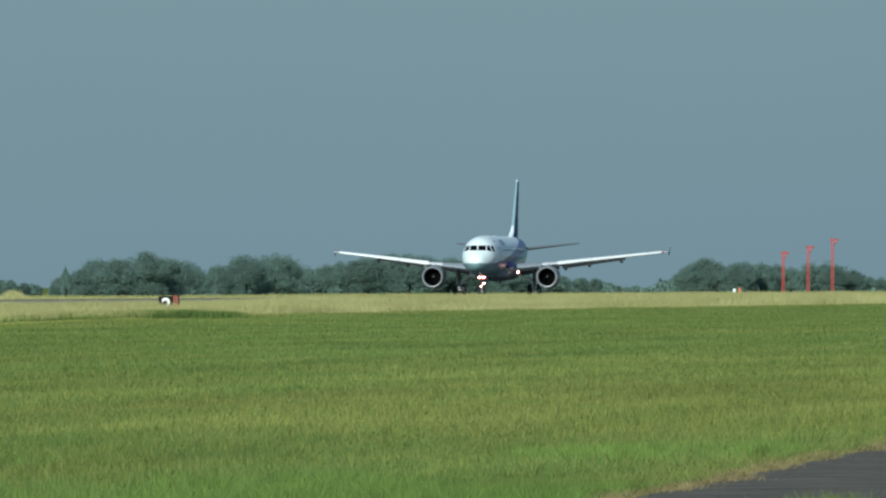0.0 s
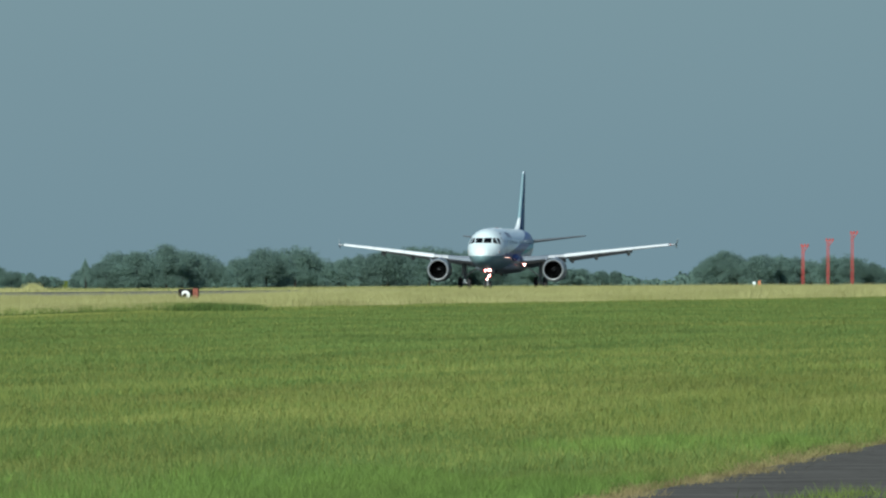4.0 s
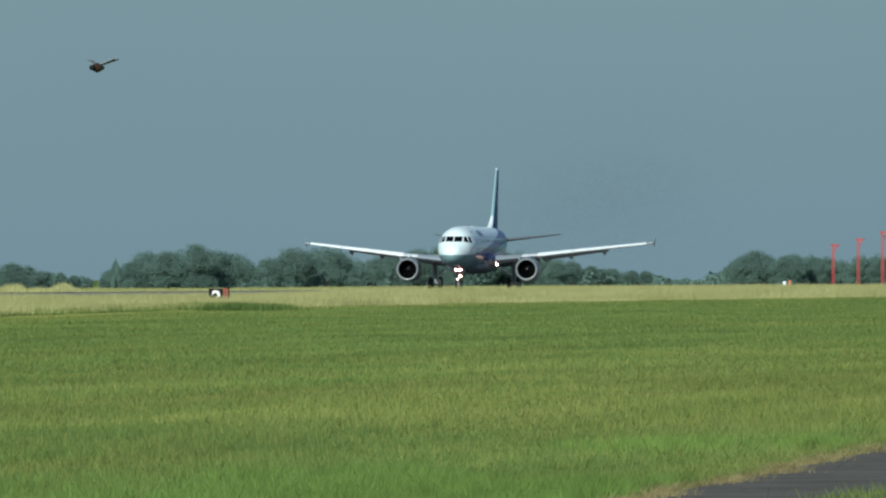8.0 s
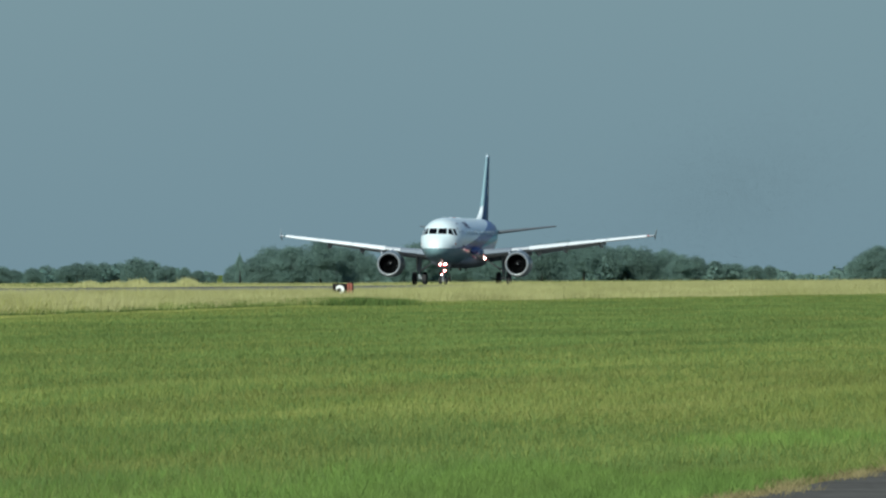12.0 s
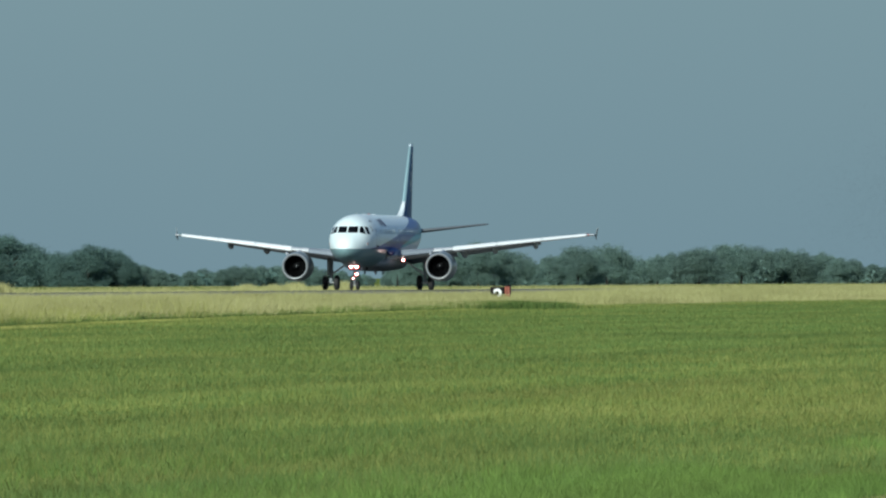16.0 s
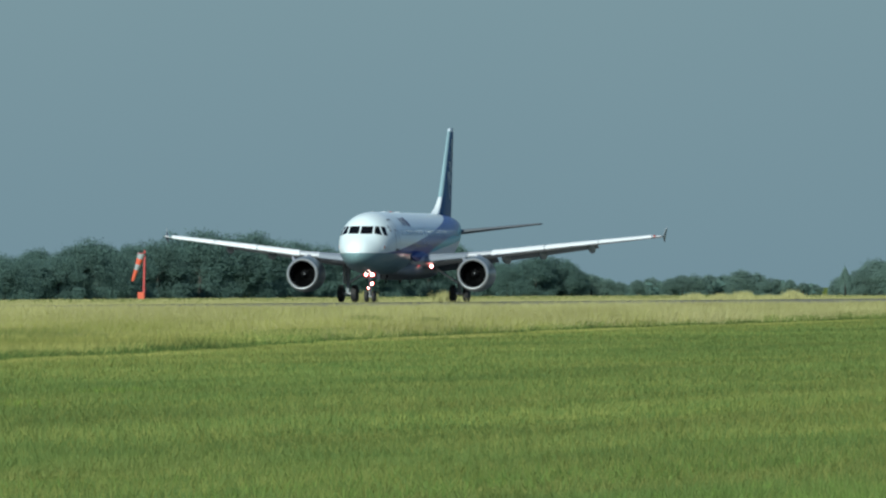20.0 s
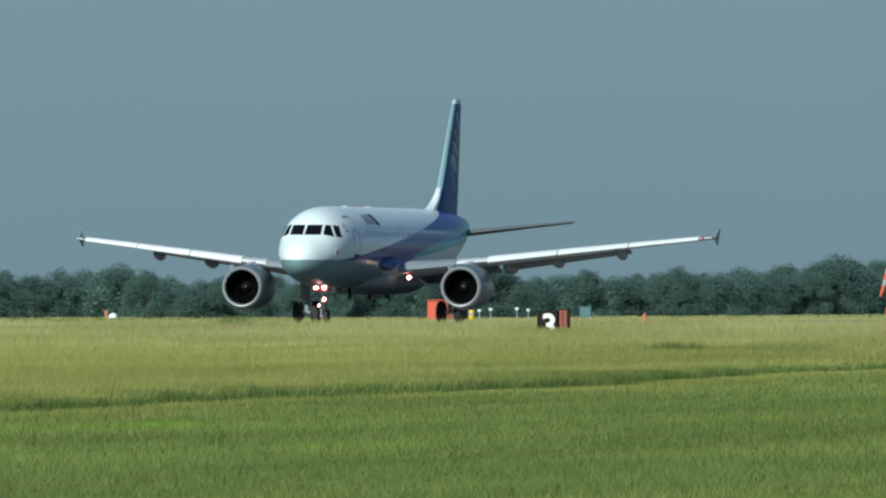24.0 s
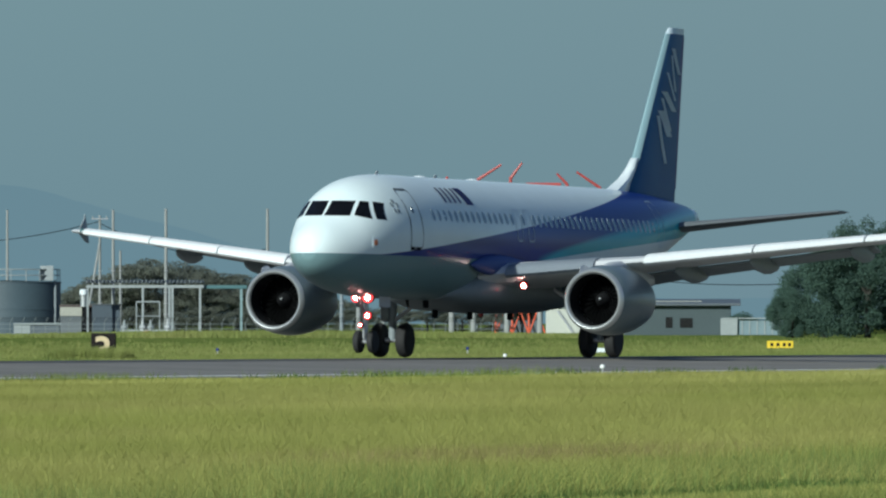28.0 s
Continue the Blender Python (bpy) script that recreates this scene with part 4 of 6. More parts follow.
for b, high in ((12.985, 0.95), (13.03, 0.85), (12.88, 1.0), (12.835, 0.9)):
    fit = facing("field_lamp", b, 1160, "small white field lamp on a thin stem", "field light", "lamps by the hut")
    part("stem", tube((0, 0, 0), (0, 0, high - 0.2), 0.035), STEEL, fit)
    part("head", lathe([(high - 0.24, 0.05), (high - 0.2, 0.15), (high - 0.02, 0.17), (high, 0.03)], "Z", 14), WHITE, fit, "", 40)
    part("foot", cuboid((0, 0, 0.03), (0.4, 0.4, 0.07), 0.01), CONCRETE, fit)
case = facing("instrument_case", 12.607, 1150, "small teal instrument case in the grass", "cabinet")
part("body", cuboid((0, 0, 0.62), (0.9, 0.5, 0.8), 0.04), TEALROOF, case)
part("lid", cuboid((0, 0, 1.05), (0.96, 0.56, 0.06), 0.02), TEALROOF, case)
for px in (-0.4, 0.4):
    part("foot", cuboid((px, 0, 0.1), (0.1, 0.5, 0.2)), STEEL, case)
cone = facing("marker_cone", 12.37, 1000, "small orange traffic cone in the grass", "cone")
part("body", lathe([(0.03, 0.24), (0.3, 0.16), (0.75, 0.04), (0.76, 0.01)], "Z", 16), ORANGE, cone, "", 50)
part("foot", cuboid((0, 0, 0.02), (0.6, 0.6, 0.05), 0.01), RED, cone)
dome = facing("small_shelter", 14.495, 1250, "low white rounded cover beside a dark red post", "shelter")
part("cover", lathe([(0.0, 0.42), (0.15, 0.40), (0.35, 0.30), (0.44, 0.15), (0.46, 0.02)], "Z", 20), WHITE, dome, "", 50)
part("post", cuboid((-0.6, 0.2, 0.35), (0.25, 0.25, 0.7), 0.03), RUST, dome)

# ---- red and white banded tower ----
tower = facing("banded_tower", 15.786, 900, "red and white banded steel lattice tower with a platform", "tower")
part("footing", cuboid((0, 0, 0.30), (1.0, 1.0, 0.60), 0.03), ORANGE, tower, "orange concrete footing")
BANDS = ((0.6, 1.75, RED), (1.75, 2.5, HAZEDWHITE), (2.5, 3.6, RED))
for z, z1, paint in BANDS:
    lattice(tower, z, z1, 0.40, paint, 2, 0.075, 0.05)
    for px in (0.24, -0.12):
        part("cable_tray", cuboid((px, 0.2, (z + z1) / 2), (0.2, 0.06, z1 - z - 0.01)), paint, tower)
z = BANDS[-1][1]
deck = part("platform", cuboid((0, 0, z + 0.03), (1.34, 1.34, 0.07), 0.01), HAZEDWHITE, tower, "white platform")
for y in (-0.64, 0.64):
    bm = bmesh.new()
    for i in range(5):
        rod(bm, (-0.64 + 0.32 * i, y, z + 0.05), (-0.64 + 0.32 * i, y, z + 0.95), 0.035, None, 6)
    for h in (0.25, 0.4):
        box(bm, (0, y, z + h), (1.34, 0.04, 0.11))
    part("lower_railing", bm, HAZEDWHITE, deck, "white toe boards and posts")
    for h in (0.62, 0.78, 0.93):
        part("hand_rail", cuboid((0, y * 1.05, z + h), (1.38, 0.05, 0.10)), RED, deck, "red hand rail")

# ---- monitor pillar and frame by the big trees ----
pil = facing("monitor_pillar", 18.741, 1210, "brown pillar and white column under a railed platform", "tower")
part("pillar", cuboid((-0.42, 0, 1.7), (0.85, 0.9, 3.4), 0.03), plain("brown_concrete", (0.22, 0.19, 0.18), 0.8, 0, 0.15, 0.7), pil, "brown concrete pillar")
part("column", cuboid((0.45, -0.1, 1.45), (0.62, 0.5, 2.9), 0.03), HAZEDWHITE, pil, "white steel column")
deck = part("platform", cuboid((0, 0, 3.45), (2.2, 1.4, 0.10), 0.01), GREYPAINT, pil)
bm = bmesh.new()
for i in range(6):
    rod(bm, (-1.05 + 0.42 * i, -0.65, 3.5), (-1.05 + 0.42 * i, -0.65, 4.35), 0.035, None, 6)
for h in (3.9, 4.33):
    box(bm, (0, -0.65, h), (2.2, 0.05, 0.06))
part("railing", bm, GREYPAINT, deck)
BROWNPANEL = plain("brown_mesh_panel", (0.155, 0.135, 0.125), 0.85, 0, 0.25, 1.2)
frm = facing("antenna_frame", 18.387, 1210, "brown screened antenna frame with rounded pale top rail and white posts", "antenna")
bm = bmesh.new()
for px in (-1.6, 1.6):
    rod(bm, (px, 0, 0), (px, 0, 2.25), 0.06, None, 8)
    rod(bm, (px, 0, 2.25), (px * 0.8, 0, 2.55), 0.06, None, 8)
rod(bm, (-1.28, 0, 2.55), (1.28, 0, 2.55), 0.06, None, 8)
part("frame", bm, HAZEDWHITE, frm, "pale rounded rail")
for k in range(6):
    part("screen_panel", cuboid((-1.33 + 0.53 * k, 0.1, 1.72), (0.47, 0.06, 1.2), 0.01), BROWNPANEL, frm, "brown mesh panel")
part("dark_screen", cuboid((0, 0.4, 0.6), (3.1, 0.1, 1.15)), DARKHOUSE, frm)
part("tall_post", tube((0, -0.3, 0), (0, -0.3, 2.9), 0.10, 0.08), HAZEDWHITE, frm)
part("finial", tube((0, -0.3, 2.9), (0, -0.3, 3.25), 0.06, 0.01), HAZEDWHITE, frm)
part("short_post", tube((1.2, -0.3, 0), (1.2, -0.3, 1.25), 0.12), HAZEDWHITE, frm)
for k in range(4):
    part("stacked_block", cuboid((-2.0, 0, 0.42 + 0.34 * k), (0.62, 0.6, 0.28), 0.03), plain("red_brown_block", (0.23, 0.09, 0.075), 0.8, 0, 0.25, 1.5), frm, "reddish block")
part("block_stand", cuboid((-2.0, 0, 0.14), (0.6, 0.55, 0.29), 0.02), DARKHOUSE, frm)

# ---- sheds under the radar ----
shed = facing("long_shed", 19.86, 1500, "long grey-green shed with a dark sloping roof", "building")
part("wall", cuboid((0, 4, 1.65), (11.2, 8, 3.3), 0.03), plain("shed_sheet", (0.052, 0.076, 0.084), 0.6, 0, 0.1, 0.4), shed)
part("roof", cuboid((0.3, 3.8, 3.45), (12.6, 9, 0.26), 0.05, Euler((radians(3), 0, 0)).to_matrix()), DARKHOUSE, shed, "dark sheet roof")
part("gutter", cuboid((-1.0, -0.75, 3.55), (7.0, 0.15, 0.12)), CONCRETE, shed)
part("window", cuboid((0.9, -0.02, 1.3), (1.3, 0.1, 1.0)), PANE, shed)
part("window", cuboid((-0.9, -0.02, 1.35), (0.7, 0.1, 1.1)), PANE, shed)
part("pale_annex", cuboid((-8.4, 3, 1.4), (4.4, 6, 2.8), 0.03), plain("cream_wall", (0.46, 0.47, 0.43), 0.7, 0, 0.08, 0.5), shed, "cream-walled annex")
part("annex_roof", cuboid((-8.4, 2.8, 2.95), (5.0, 7, 0.32), 0.04), HAZEDWHITE, shed)
part("annex_door", cuboid((-9.2, -0.02, 1.05), (0.9, 0.1, 2.0)), GREYPAINT, shed)
con = facing("storage_container", 19.55, 1430, "white-ended storage container in the grass", "container")
part("end", cuboid((-2.6, 0, 0.95), (1.7, 2.4, 1.7), 0.04), HAZEDWHITE, con, "white end")
part("body", cuboid((0.9, 0.2, 0.85), (5.3, 2.2, 1.5), 0.04), plain("container_blue", (0.17, 0.24, 0.27), 0.6, 0, 0.1, 0.5), con, "grey-blue side")
part("lid", cuboid((0.2, 0, 1.78), (6.9, 2.5, 0.12), 0.03), HAZEDWHITE, con, "pale top")
for k in range(7):
    part("rib", cuboid((-1.3 + 0.75 * k, -0.93, 0.85), (0.10, 0.06, 1.4)), HAZEDWHITE, con)

# ---- surveillance radar ----
rad = facing("radar_tower", 20.413, 1600, "orange rotating surveillance radar on a steel platform with lightning masts", "radar")


def RX(px):
    return (px - 263) / 15.85


def RZ(py):
    return 1.78 + (572 - py) / 15.85


deck = part("platform", cuboid((0.0, 0, RZ(493)), (14.7, 9.0, 0.55), 0.04), RED, rad, "red steel platform")
for x in (-7.0, -3.5, 0, 3.5, 7.0):
    part("platform_leg", tube((x, 2.5, 0), (x, 2.5, RZ(497)), 0.16), DARKUNDER, rad)
    part("platform_leg", tube((x, -2.5, RZ(545)), (x, -2.5, RZ(497)), 0.12), HAZEDWHITE, rad)
for x in (-3.4, -1.2, 1.2, 3.4):
    part("raking_strut", tube((x, -2.6, RZ(553)), (x * 0.4, -2.6, RZ(520)), 0.10), HAZEDWHITE, rad, "white raking strut")
bm = bmesh.new()
for i in range(22):
    x = -7.2 + 14.4 * i / 21
    rod(bm, (x, -4.4, RZ(489)), (x, -4.4, RZ(470)), 0.04, None, 5)
for h in (479, 470):
    rod(bm, (-7.2, -4.4, RZ(h)), (7.2, -4.4, RZ(h)), 0.05, None, 5)
part("railing", bm, RED, deck)
for x, top, tx, ty in ((154.7, 325, 195.5, 300.6), (212.3, 323, 232.5, 297), (312.3, 333.5, 294, 316), (370.4, 339.7, 328.8, 313)):
    pole_part = part("lightning_mast", tube((RX(x), -1, RZ(490)), (RX(x), -1, RZ(top)), 0.22, 0.17, 8), RED, rad, "red lightning mast with a bent top")
    part("mast_arm", tube((RX(x), -1, RZ(top) - 0.1), (RX(tx), -1, RZ(ty)), 0.17, 0.12, 8), RED, pole_part)
    part("mast_foot", tube((RX(x), -1, RZ(490)), (RX(x), -1, RZ(468)), 0.45, 0.32, 8), ORANGE, pole_part)
ant = part("antenna_base", lathe([(0, 1.5), (0.8, 1.5), (1.0, 0.9), (3.3, 0.75), (3.5, 1.1), (3.9, 1.1)], "Z", 20, (RX(268), 0, RZ(490))), ORANGE, rad, "orange antenna pedestal", 40)
PINKORANGE = plain("light_orange", (0.62, 0.17, 0.105), 0.55, 0, 0.12, 0.8)
for x0, x1, mat, shade_of in ((231, 256, PINKORANGE, "lighter orange strip"), (256, 279, ORANGE, "orange strip"), (279, 296, RED, "red strip")):
    rows = []
    for k in range(15):
        t = k / 14
        zz = RZ(442) + (RZ(366) - RZ(442)) * t
        sway, bulge = 0.16 * math.sin(t * 13 + 0.6), 0.7 * math.sin(t * math.pi)
        lean = 0.25 * (t - 0.5)
        rows.append([(RX(x0) + sway - lean, -0.75 - bulge, zz), (RX((x0 + x1) / 2) + sway - lean, -1.05 - bulge, zz), (RX(x1) - 0.03 + sway - lean, -0.80 - bulge, zz), (RX(x1) - 0.03 + sway - lean, 0.2 - bulge * 0.4, zz), (RX(x0) + sway - lean, 0.2 - bulge * 0.4, zz)])
    part("reflector_panel", loft(rows), mat, ant, shade_of, 25)
part("gear_box", cuboid((RX(275), -1.2, RZ(468)), (2.2, 1.2, 1.0), 0.05), DARKUNDER, ant, "grey gear box under the reflector")
part("upper_array", cuboid((RX(271), -0.8, RZ(349)), (3.9, 0.8, 2.1), 0.05), RED, ant, "flat red array on top")
part("feed_box", cuboid((RX(221), -0.6, RZ(422)), (1.5, 1.1, 1.3), 0.06), RED, ant)
for x in (-5.2, 3.6, 5.0):
    part("drive_box", cuboid((x, 0.5, RZ(479)), (1.6, 1.5, 1.5), 0.06), ORANGE, rad)
for x0, y0, x1, y1, r in ((187, 552, 187, 518, 0.16), (196, 552, 204, 520, 0.13), (228, 534, 228, 512, 0.15), (300, 547, 300, 511, 0.20), (265, 520, 288, 546, 0.15), (311, 530, 304, 547, 0.14), (345, 546, 345, 497, 0.12), (350, 546, 350, 497, 0.12)):
    part("white_strut", tube((RX(x0), -3.0, RZ(y0)), (RX(x1), -3.0, RZ(y1)), r, None, 8), HAZEDWHITE if r > 0.12 else DARKUNDER, rad, "pale strut under the platform")
part("plant_box", cuboid((RX(218), -2.2, RZ(543)), (1.6, 2, 1.3), 0.05), HAZEDWHITE, rad, "white plant box on the deck")
part("deck", cuboid((RX(225), -1.5, RZ(552)), (5.4, 4, 0.5), 0.04), HAZEDWHITE, rad, "white deck")
bm = bmesh.new()
for i in range(9):
    x = RX(184) + 5.6 * i / 8
    rod(bm, (x, -3.4, RZ(550)), (x, -3.4, RZ(533)), 0.05, None, 5)
for h in (540, 533):
    rod(bm, (RX(184), -3.4, RZ(h)), (RX(184) + 5.6, -3.4, RZ(h)), 0.05, None, 5)
part("deck_railing", bm, HAZEDWHITE, rad)
for k in range(3):
    x0, x1 = RX(186) + 1.85 * k, RX(186) + 1.85 * (k + 1)
    part("base_frame", rod(rod(rod(bmesh.new(), (x0, -3.2, 0), (x0, -3.2, RZ(555)), 0.14, None, 6), (x0, -3.2, 0), ((x0 + x1) / 2, -3.2, RZ(560)), 0.10, None, 6), ((x0 + x1) / 2, -3.2, RZ(560)), (x1, -3.2, 0), 0.10, None, 6), ORANGE, rad, "orange braced base frame")
part("base_beam", cuboid((RX(228), -3.2, RZ(557)), (5.9, 0.3, 0.3)), ORANGE, rad)
part("machine_room", cuboid((RX(228), 0.5, 1.3), (5.2, 4, 2.5), 0.04), DARKHOUSE, rad)
part("shelter", cuboid((RX(345), -2.0, 1.45), (8.9, 5, 2.9), 0.05), plain("shelter_white", (0.50, 0.51, 0.46), 0.7, 0, 0.06, 0.5), rad, "cream equipment shelter")
part("shelter_roof", cuboid((RX(345), -2.0, 3.0), (9.3, 5.4, 0.22), 0.04), HAZEDWHITE, rad)
part("shelter_door", cuboid((RX(372), -4.52, 1.1), (0.9, 0.06, 2.0)), GREYPAINT, rad)
part("stair", cuboid((RX(310), -4.7, 1.3), (0.25, 0.3, 3.2), 0, Euler((0, radians(-35), 0)).to_matrix()), STEEL, rad)

# ---- poles, wires and fence ----


def pole(bearing, distance, up, r, mat, fittings, label="tall grey concrete utility pole"):
    high = up * distance / PXM + 1.78
    root = facing("utility_pole", bearing, distance, label, "pole", "poles behind the fence")
    part("shaft", tube((0, 0, 0), (0, 0, high), r, r * 0.7, 12), mat, root)
    for k in range(fittings):
        arm = part("crossarm", cuboid((0.0, -r, high - 0.35 - 0.55 * k), (1.7, 0.12, 0.12), 0.01), STEEL, root)
        for px in (-0.7, 0.0, 0.7):
            part("insulator", lathe([(0, 0.06), (0.1, 0.09), (0.2, 0.05)], "Z", 10, (px, -r, high - 0.29 - 0.55 * k)), HAZEDWHITE, arm)
    for k in range(5):
        part("step_bolt", cuboid((0.0, -r, 2.2 + 1.1 * k), (0.5, 0.04, 0.04)), STEEL, root)
    return root


for b, up, r, mat, fit_count in ((21.906, 194, 0.20, CONCRETE, 0), (21.50, 194, 0.20, CONCRETE, 0), (21.204, 100, 0.22, DARKUNDER, 1), (21.136, 112, 0.26, CONCRETE, 2), (21.037, 100, 0.18, CONCRETE, 0),
                                 (22.54, 192, 0.16, CONCRETE, 0), (22.117, 192, 0.19, CONCRETE, 0), (22.088, 120, 0.16, CONCRETE, 0), (22.17, 182, 0.17, CONCRETE, 1), (20.764, 106, 0.17, DARKUNDER, 2), (20.677, 97, 0.17, DARKUNDER, 1), (20.542, 92, 0.17, DARKUNDER, 1), (20.411, 83, 0.16, DARKUNDER, 1), (18.8, 78, 0.15, CONCRETE, 1)):
    pole(b, 1460, up, r, mat, fit_count)
for b in (20.764, 20.677, 20.542, 20.411):
    foot = facing("pole_sleeve", b, 1459.5, "pale concrete sleeve round a pole's foot", "pole", "sleeves of the poles")
    part("sleeve", lathe([(0.0, 0.34), (0.1, 0.30), (3.4, 0.26), (3.5, 0.2)], "Z", 14), CONCRETE, foot, "", 40)
rack = facing("insulator_rack", 20.58, 1462, "steel rack with a row of white insulators between poles", "power line")
part("rail", tube((-7.2, 0, 4.9), (5.4, 0, 4.9), 0.05), DARKUNDER, rack)
part("lower_rail", tube((-7.2, 0, 4.3), (5.4, 0, 4.3), 0.04), DARKUNDER, rack)
for px in (65, 87, 126, 165, 187, 223, 245, 280):
    x = (px - 189) * 0.0577
    part("insulator", lathe([(4.92, 0.06), (5.0, 0.13), (6.5, 0.12), (6.7, 0.05)], "Z", 10, (x, 0, 0)), HAZEDWHITE, rack, "white insulator", 40)
for x in (-4.7, -2.5, 1.0, 4.35):
    part("hanger", tube((x, 0, 0.0), (x, 0, 4.9), 0.06), DARKUNDER, rack)
part("leaning_stay", tube(spot(22.23, 1455, 0) - spot(22.17, 1460, DEPTH) + Vector((0, 0, 0)), Vector((0, 0, 9.5)), 0.12), CONCRETE, empty("stay_pole", spot(22.17, 1459), "leaning stay pole beside a transformer pole", "pole"))


def wire(b0, z0, b1, z1, sag, distance):
    bm = bmesh.new()
    prev_p = None
    for i in range(17):
        t = i / 16
        p = spot(b0 + (b1 - b0) * t, distance, z0 + (z1 - z0) * t - sag * 4 * t * (1 - t))
        if prev_p is not None:
            rod(bm, prev_p, p, 0.04, None, 4)
        prev_p = p
    return tagged(link("overhead_wire", bm, DARKMETAL), "thin dark overhead wire between poles", "wire", "overhead wires")


for b0, z0, b1, z1, sag in ((23.2, 9.6, 22.17, 11.2, 1.4), (22.17, 11.0, 21.5, 8.4, 1.6), (21.906, 9.2, 21.136, 6.9, 0.7), (21.50, 7.4, 21.136, 7.6, 0.4), (21.136, 6.9, 20.78, 5.6, 0.6), (20.2, 6.0, 18.8, 6.9, 1.7), (21.136, 7.3, 20.6, 5.4, 0.7)):
    wire(b0, z0, b1, z1, sag, 1460)

FENCEGREY = plain("fence_grey", (0.20, 0.225, 0.225), 0.7, 0, 0.15, 2.0)
fence = facing("perimeter_fence", 21.6, 1400, "grey wire fence with slanted barbed tops", "fence")
bm = bmesh.new()
for k in range(44):
    x = -25 + 1.15 * k
    post = bmesh.new()
    rod(post, (x, 0, 0), (x, 0, 1.35), 0.034, None, 6)
    rod(post, (x, 0, 1.35), (x + 0.28, -0.2, 1.85), 0.03, None, 6)
    part("post", post, FENCEGREY, fence)
for h in (0.3, 0.75, 1.2):
    part("rail", tube((-25, 0, h), (25, 0, h), 0.02, None, 6), DARKUNDER, fence)
for h in (1.5, 1.68, 1.82):
    part("strand", tube((-25, -0.1, h), (25, -0.1, h), 0.018, None, 4), DARKMETAL, fence)

# ---- tank yard ----
yard = facing("yard", 22.0, 1441, "bare grey-brown ground of the tank yard", "ground")
tagged(yard, "bare grey-brown ground of the tank yard", "ground", kind="structure")
part("packed_earth", cuboid((0, 0, 0.02), (62, 74, 0.05)), plain("packed_earth", (0.085, 0.080, 0.072), 0.95, 0, 0.3, 0.2, 0.2, 0, 0), yard)
tank = facing("storage_tank", 22.525, 1440, "large grey-green cylindrical storage tank with a railed top", "tank")
part("shell", lathe([(0, 5.0), (2.6, 5.0), (2.62, 5.04), (2.74, 5.04), (2.76, 5.0), (5.3, 5.0), (5.35, 5.08), (5.45, 5.05), (5.6, 0.05)], "Z", 48), TANKGREY, tank, "", 40)
for i in range(20):
    u = 2 * math.pi * i / 20
    part("rail_post", tube((4.9 * math.cos(u), 4.9 * math.sin(u), 5.4), (4.9 * math.cos(u), 4.9 * math.sin(u), 6.7), 0.05, None, 6), HAZEDWHITE, tank)
for h in (6.1, 6.7):
    part("top_rail", lathe([(h - 0.04, 4.86), (h + 0.04, 4.86), (h + 0.04, 4.94), (h - 0.04, 4.94), (h - 0.04, 4.86)], "Z", 40), HAZEDWHITE, tank)
part("roof_box", cuboid((3.6, -2.8, 6.3), (1.3, 1.2, 1.5), 0.04), HAZEDWHITE, tank, "pale box on the roof")
part("ladder", cuboid((4.4, -2.5, 2.9), (0.22, 0.1, 5.4)), DARKUNDER, tank)
van = facing("low_shed", 22.42, 1405, "low white flat-roofed shed in front of the tank", "shed")
part("wall", cuboid((0, 0, 0.6), (4.4, 2.5, 1.1), 0.03), DARKHOUSE, van)
part("roof", cuboid((0, 0, 1.22), (4.7, 2.8, 0.2), 0.03), HAZEDWHITE, van, "white roof")
part("white_end", cuboid((-1.5, -1.27, 0.6), (1.6, 0.06, 1.1)), HAZEDWHITE, van)
kiosk = facing("block_house", 22.12, 1432, "small dark grey-blue block house beside a pale one", "building")
part("dark_body", cuboid((-0.61, 0, 1.54), (2.8, 2.5, 3.08), 0.03), plain("block_blue", (0.060, 0.084, 0.108), 0.6, 0, 0.1, 0.6), kiosk)
part("dark_roof", cuboid((-0.61, 0, 3.13), (2.95, 2.7, 0.10), 0.02), DARKHOUSE, kiosk)
part("pale_body", cuboid((-4.13, 0.2, 1.0), (2.1, 2.2, 2.0), 0.03), plain("pale_block", (0.135, 0.155, 0.165), 0.6, 0, 0.1, 0.6), kiosk, "pale block")
part("pale_band", cuboid((-4.13, 0.15, 2.45), (2.2, 2.3, 0.90), 0.03), plain("pale_band_paint", (0.36, 0.36, 0.31), 0.7, 0, 0.25, 0.8), kiosk, "pale upper band")
part("link_roof", cuboid((-3.0, 0.4, 3.02), (4.6, 2.6, 0.22), 0.03), plain("link_roof_brown", (0.085, 0.065, 0.062), 0.8), kiosk, "dark brown roof over the gap")
# Near-black box: the shade in the gap is put into its colour.
part("gap_shade_box", cuboid((-2.55, 0.6, 1.45), (1.1, 1.4, 2.9), 0.02), DARKMETAL, kiosk, "near-black box standing for the shaded gap between the blocks")
silo = facing("silver_flue", 22.235, 1425, "short shiny silver flue on a dark post", "flue")
part("drum", lathe([(2.9, 0.1), (2.92, 0.30), (4.05, 0.32), (4.07, 0.37), (4.5, 0.37), (4.62, 0.30), (4.66, 0.05)], "Z", 20), METAL, silo, "", 40)
# White band painted in place of the sun's glint on the drum.
part("cap", lathe([(4.14, 0.372), (4.16, 0.40), (4.56, 0.40), (4.64, 0.30), (4.68, 0.03)], "Z", 20), WHITE, silo, "white band standing in for the drum's glint", 40)
part("post", cuboid((0.1, 0, 1.45), (0.42, 0.5, 2.9), 0.03), DARKMETAL, silo)
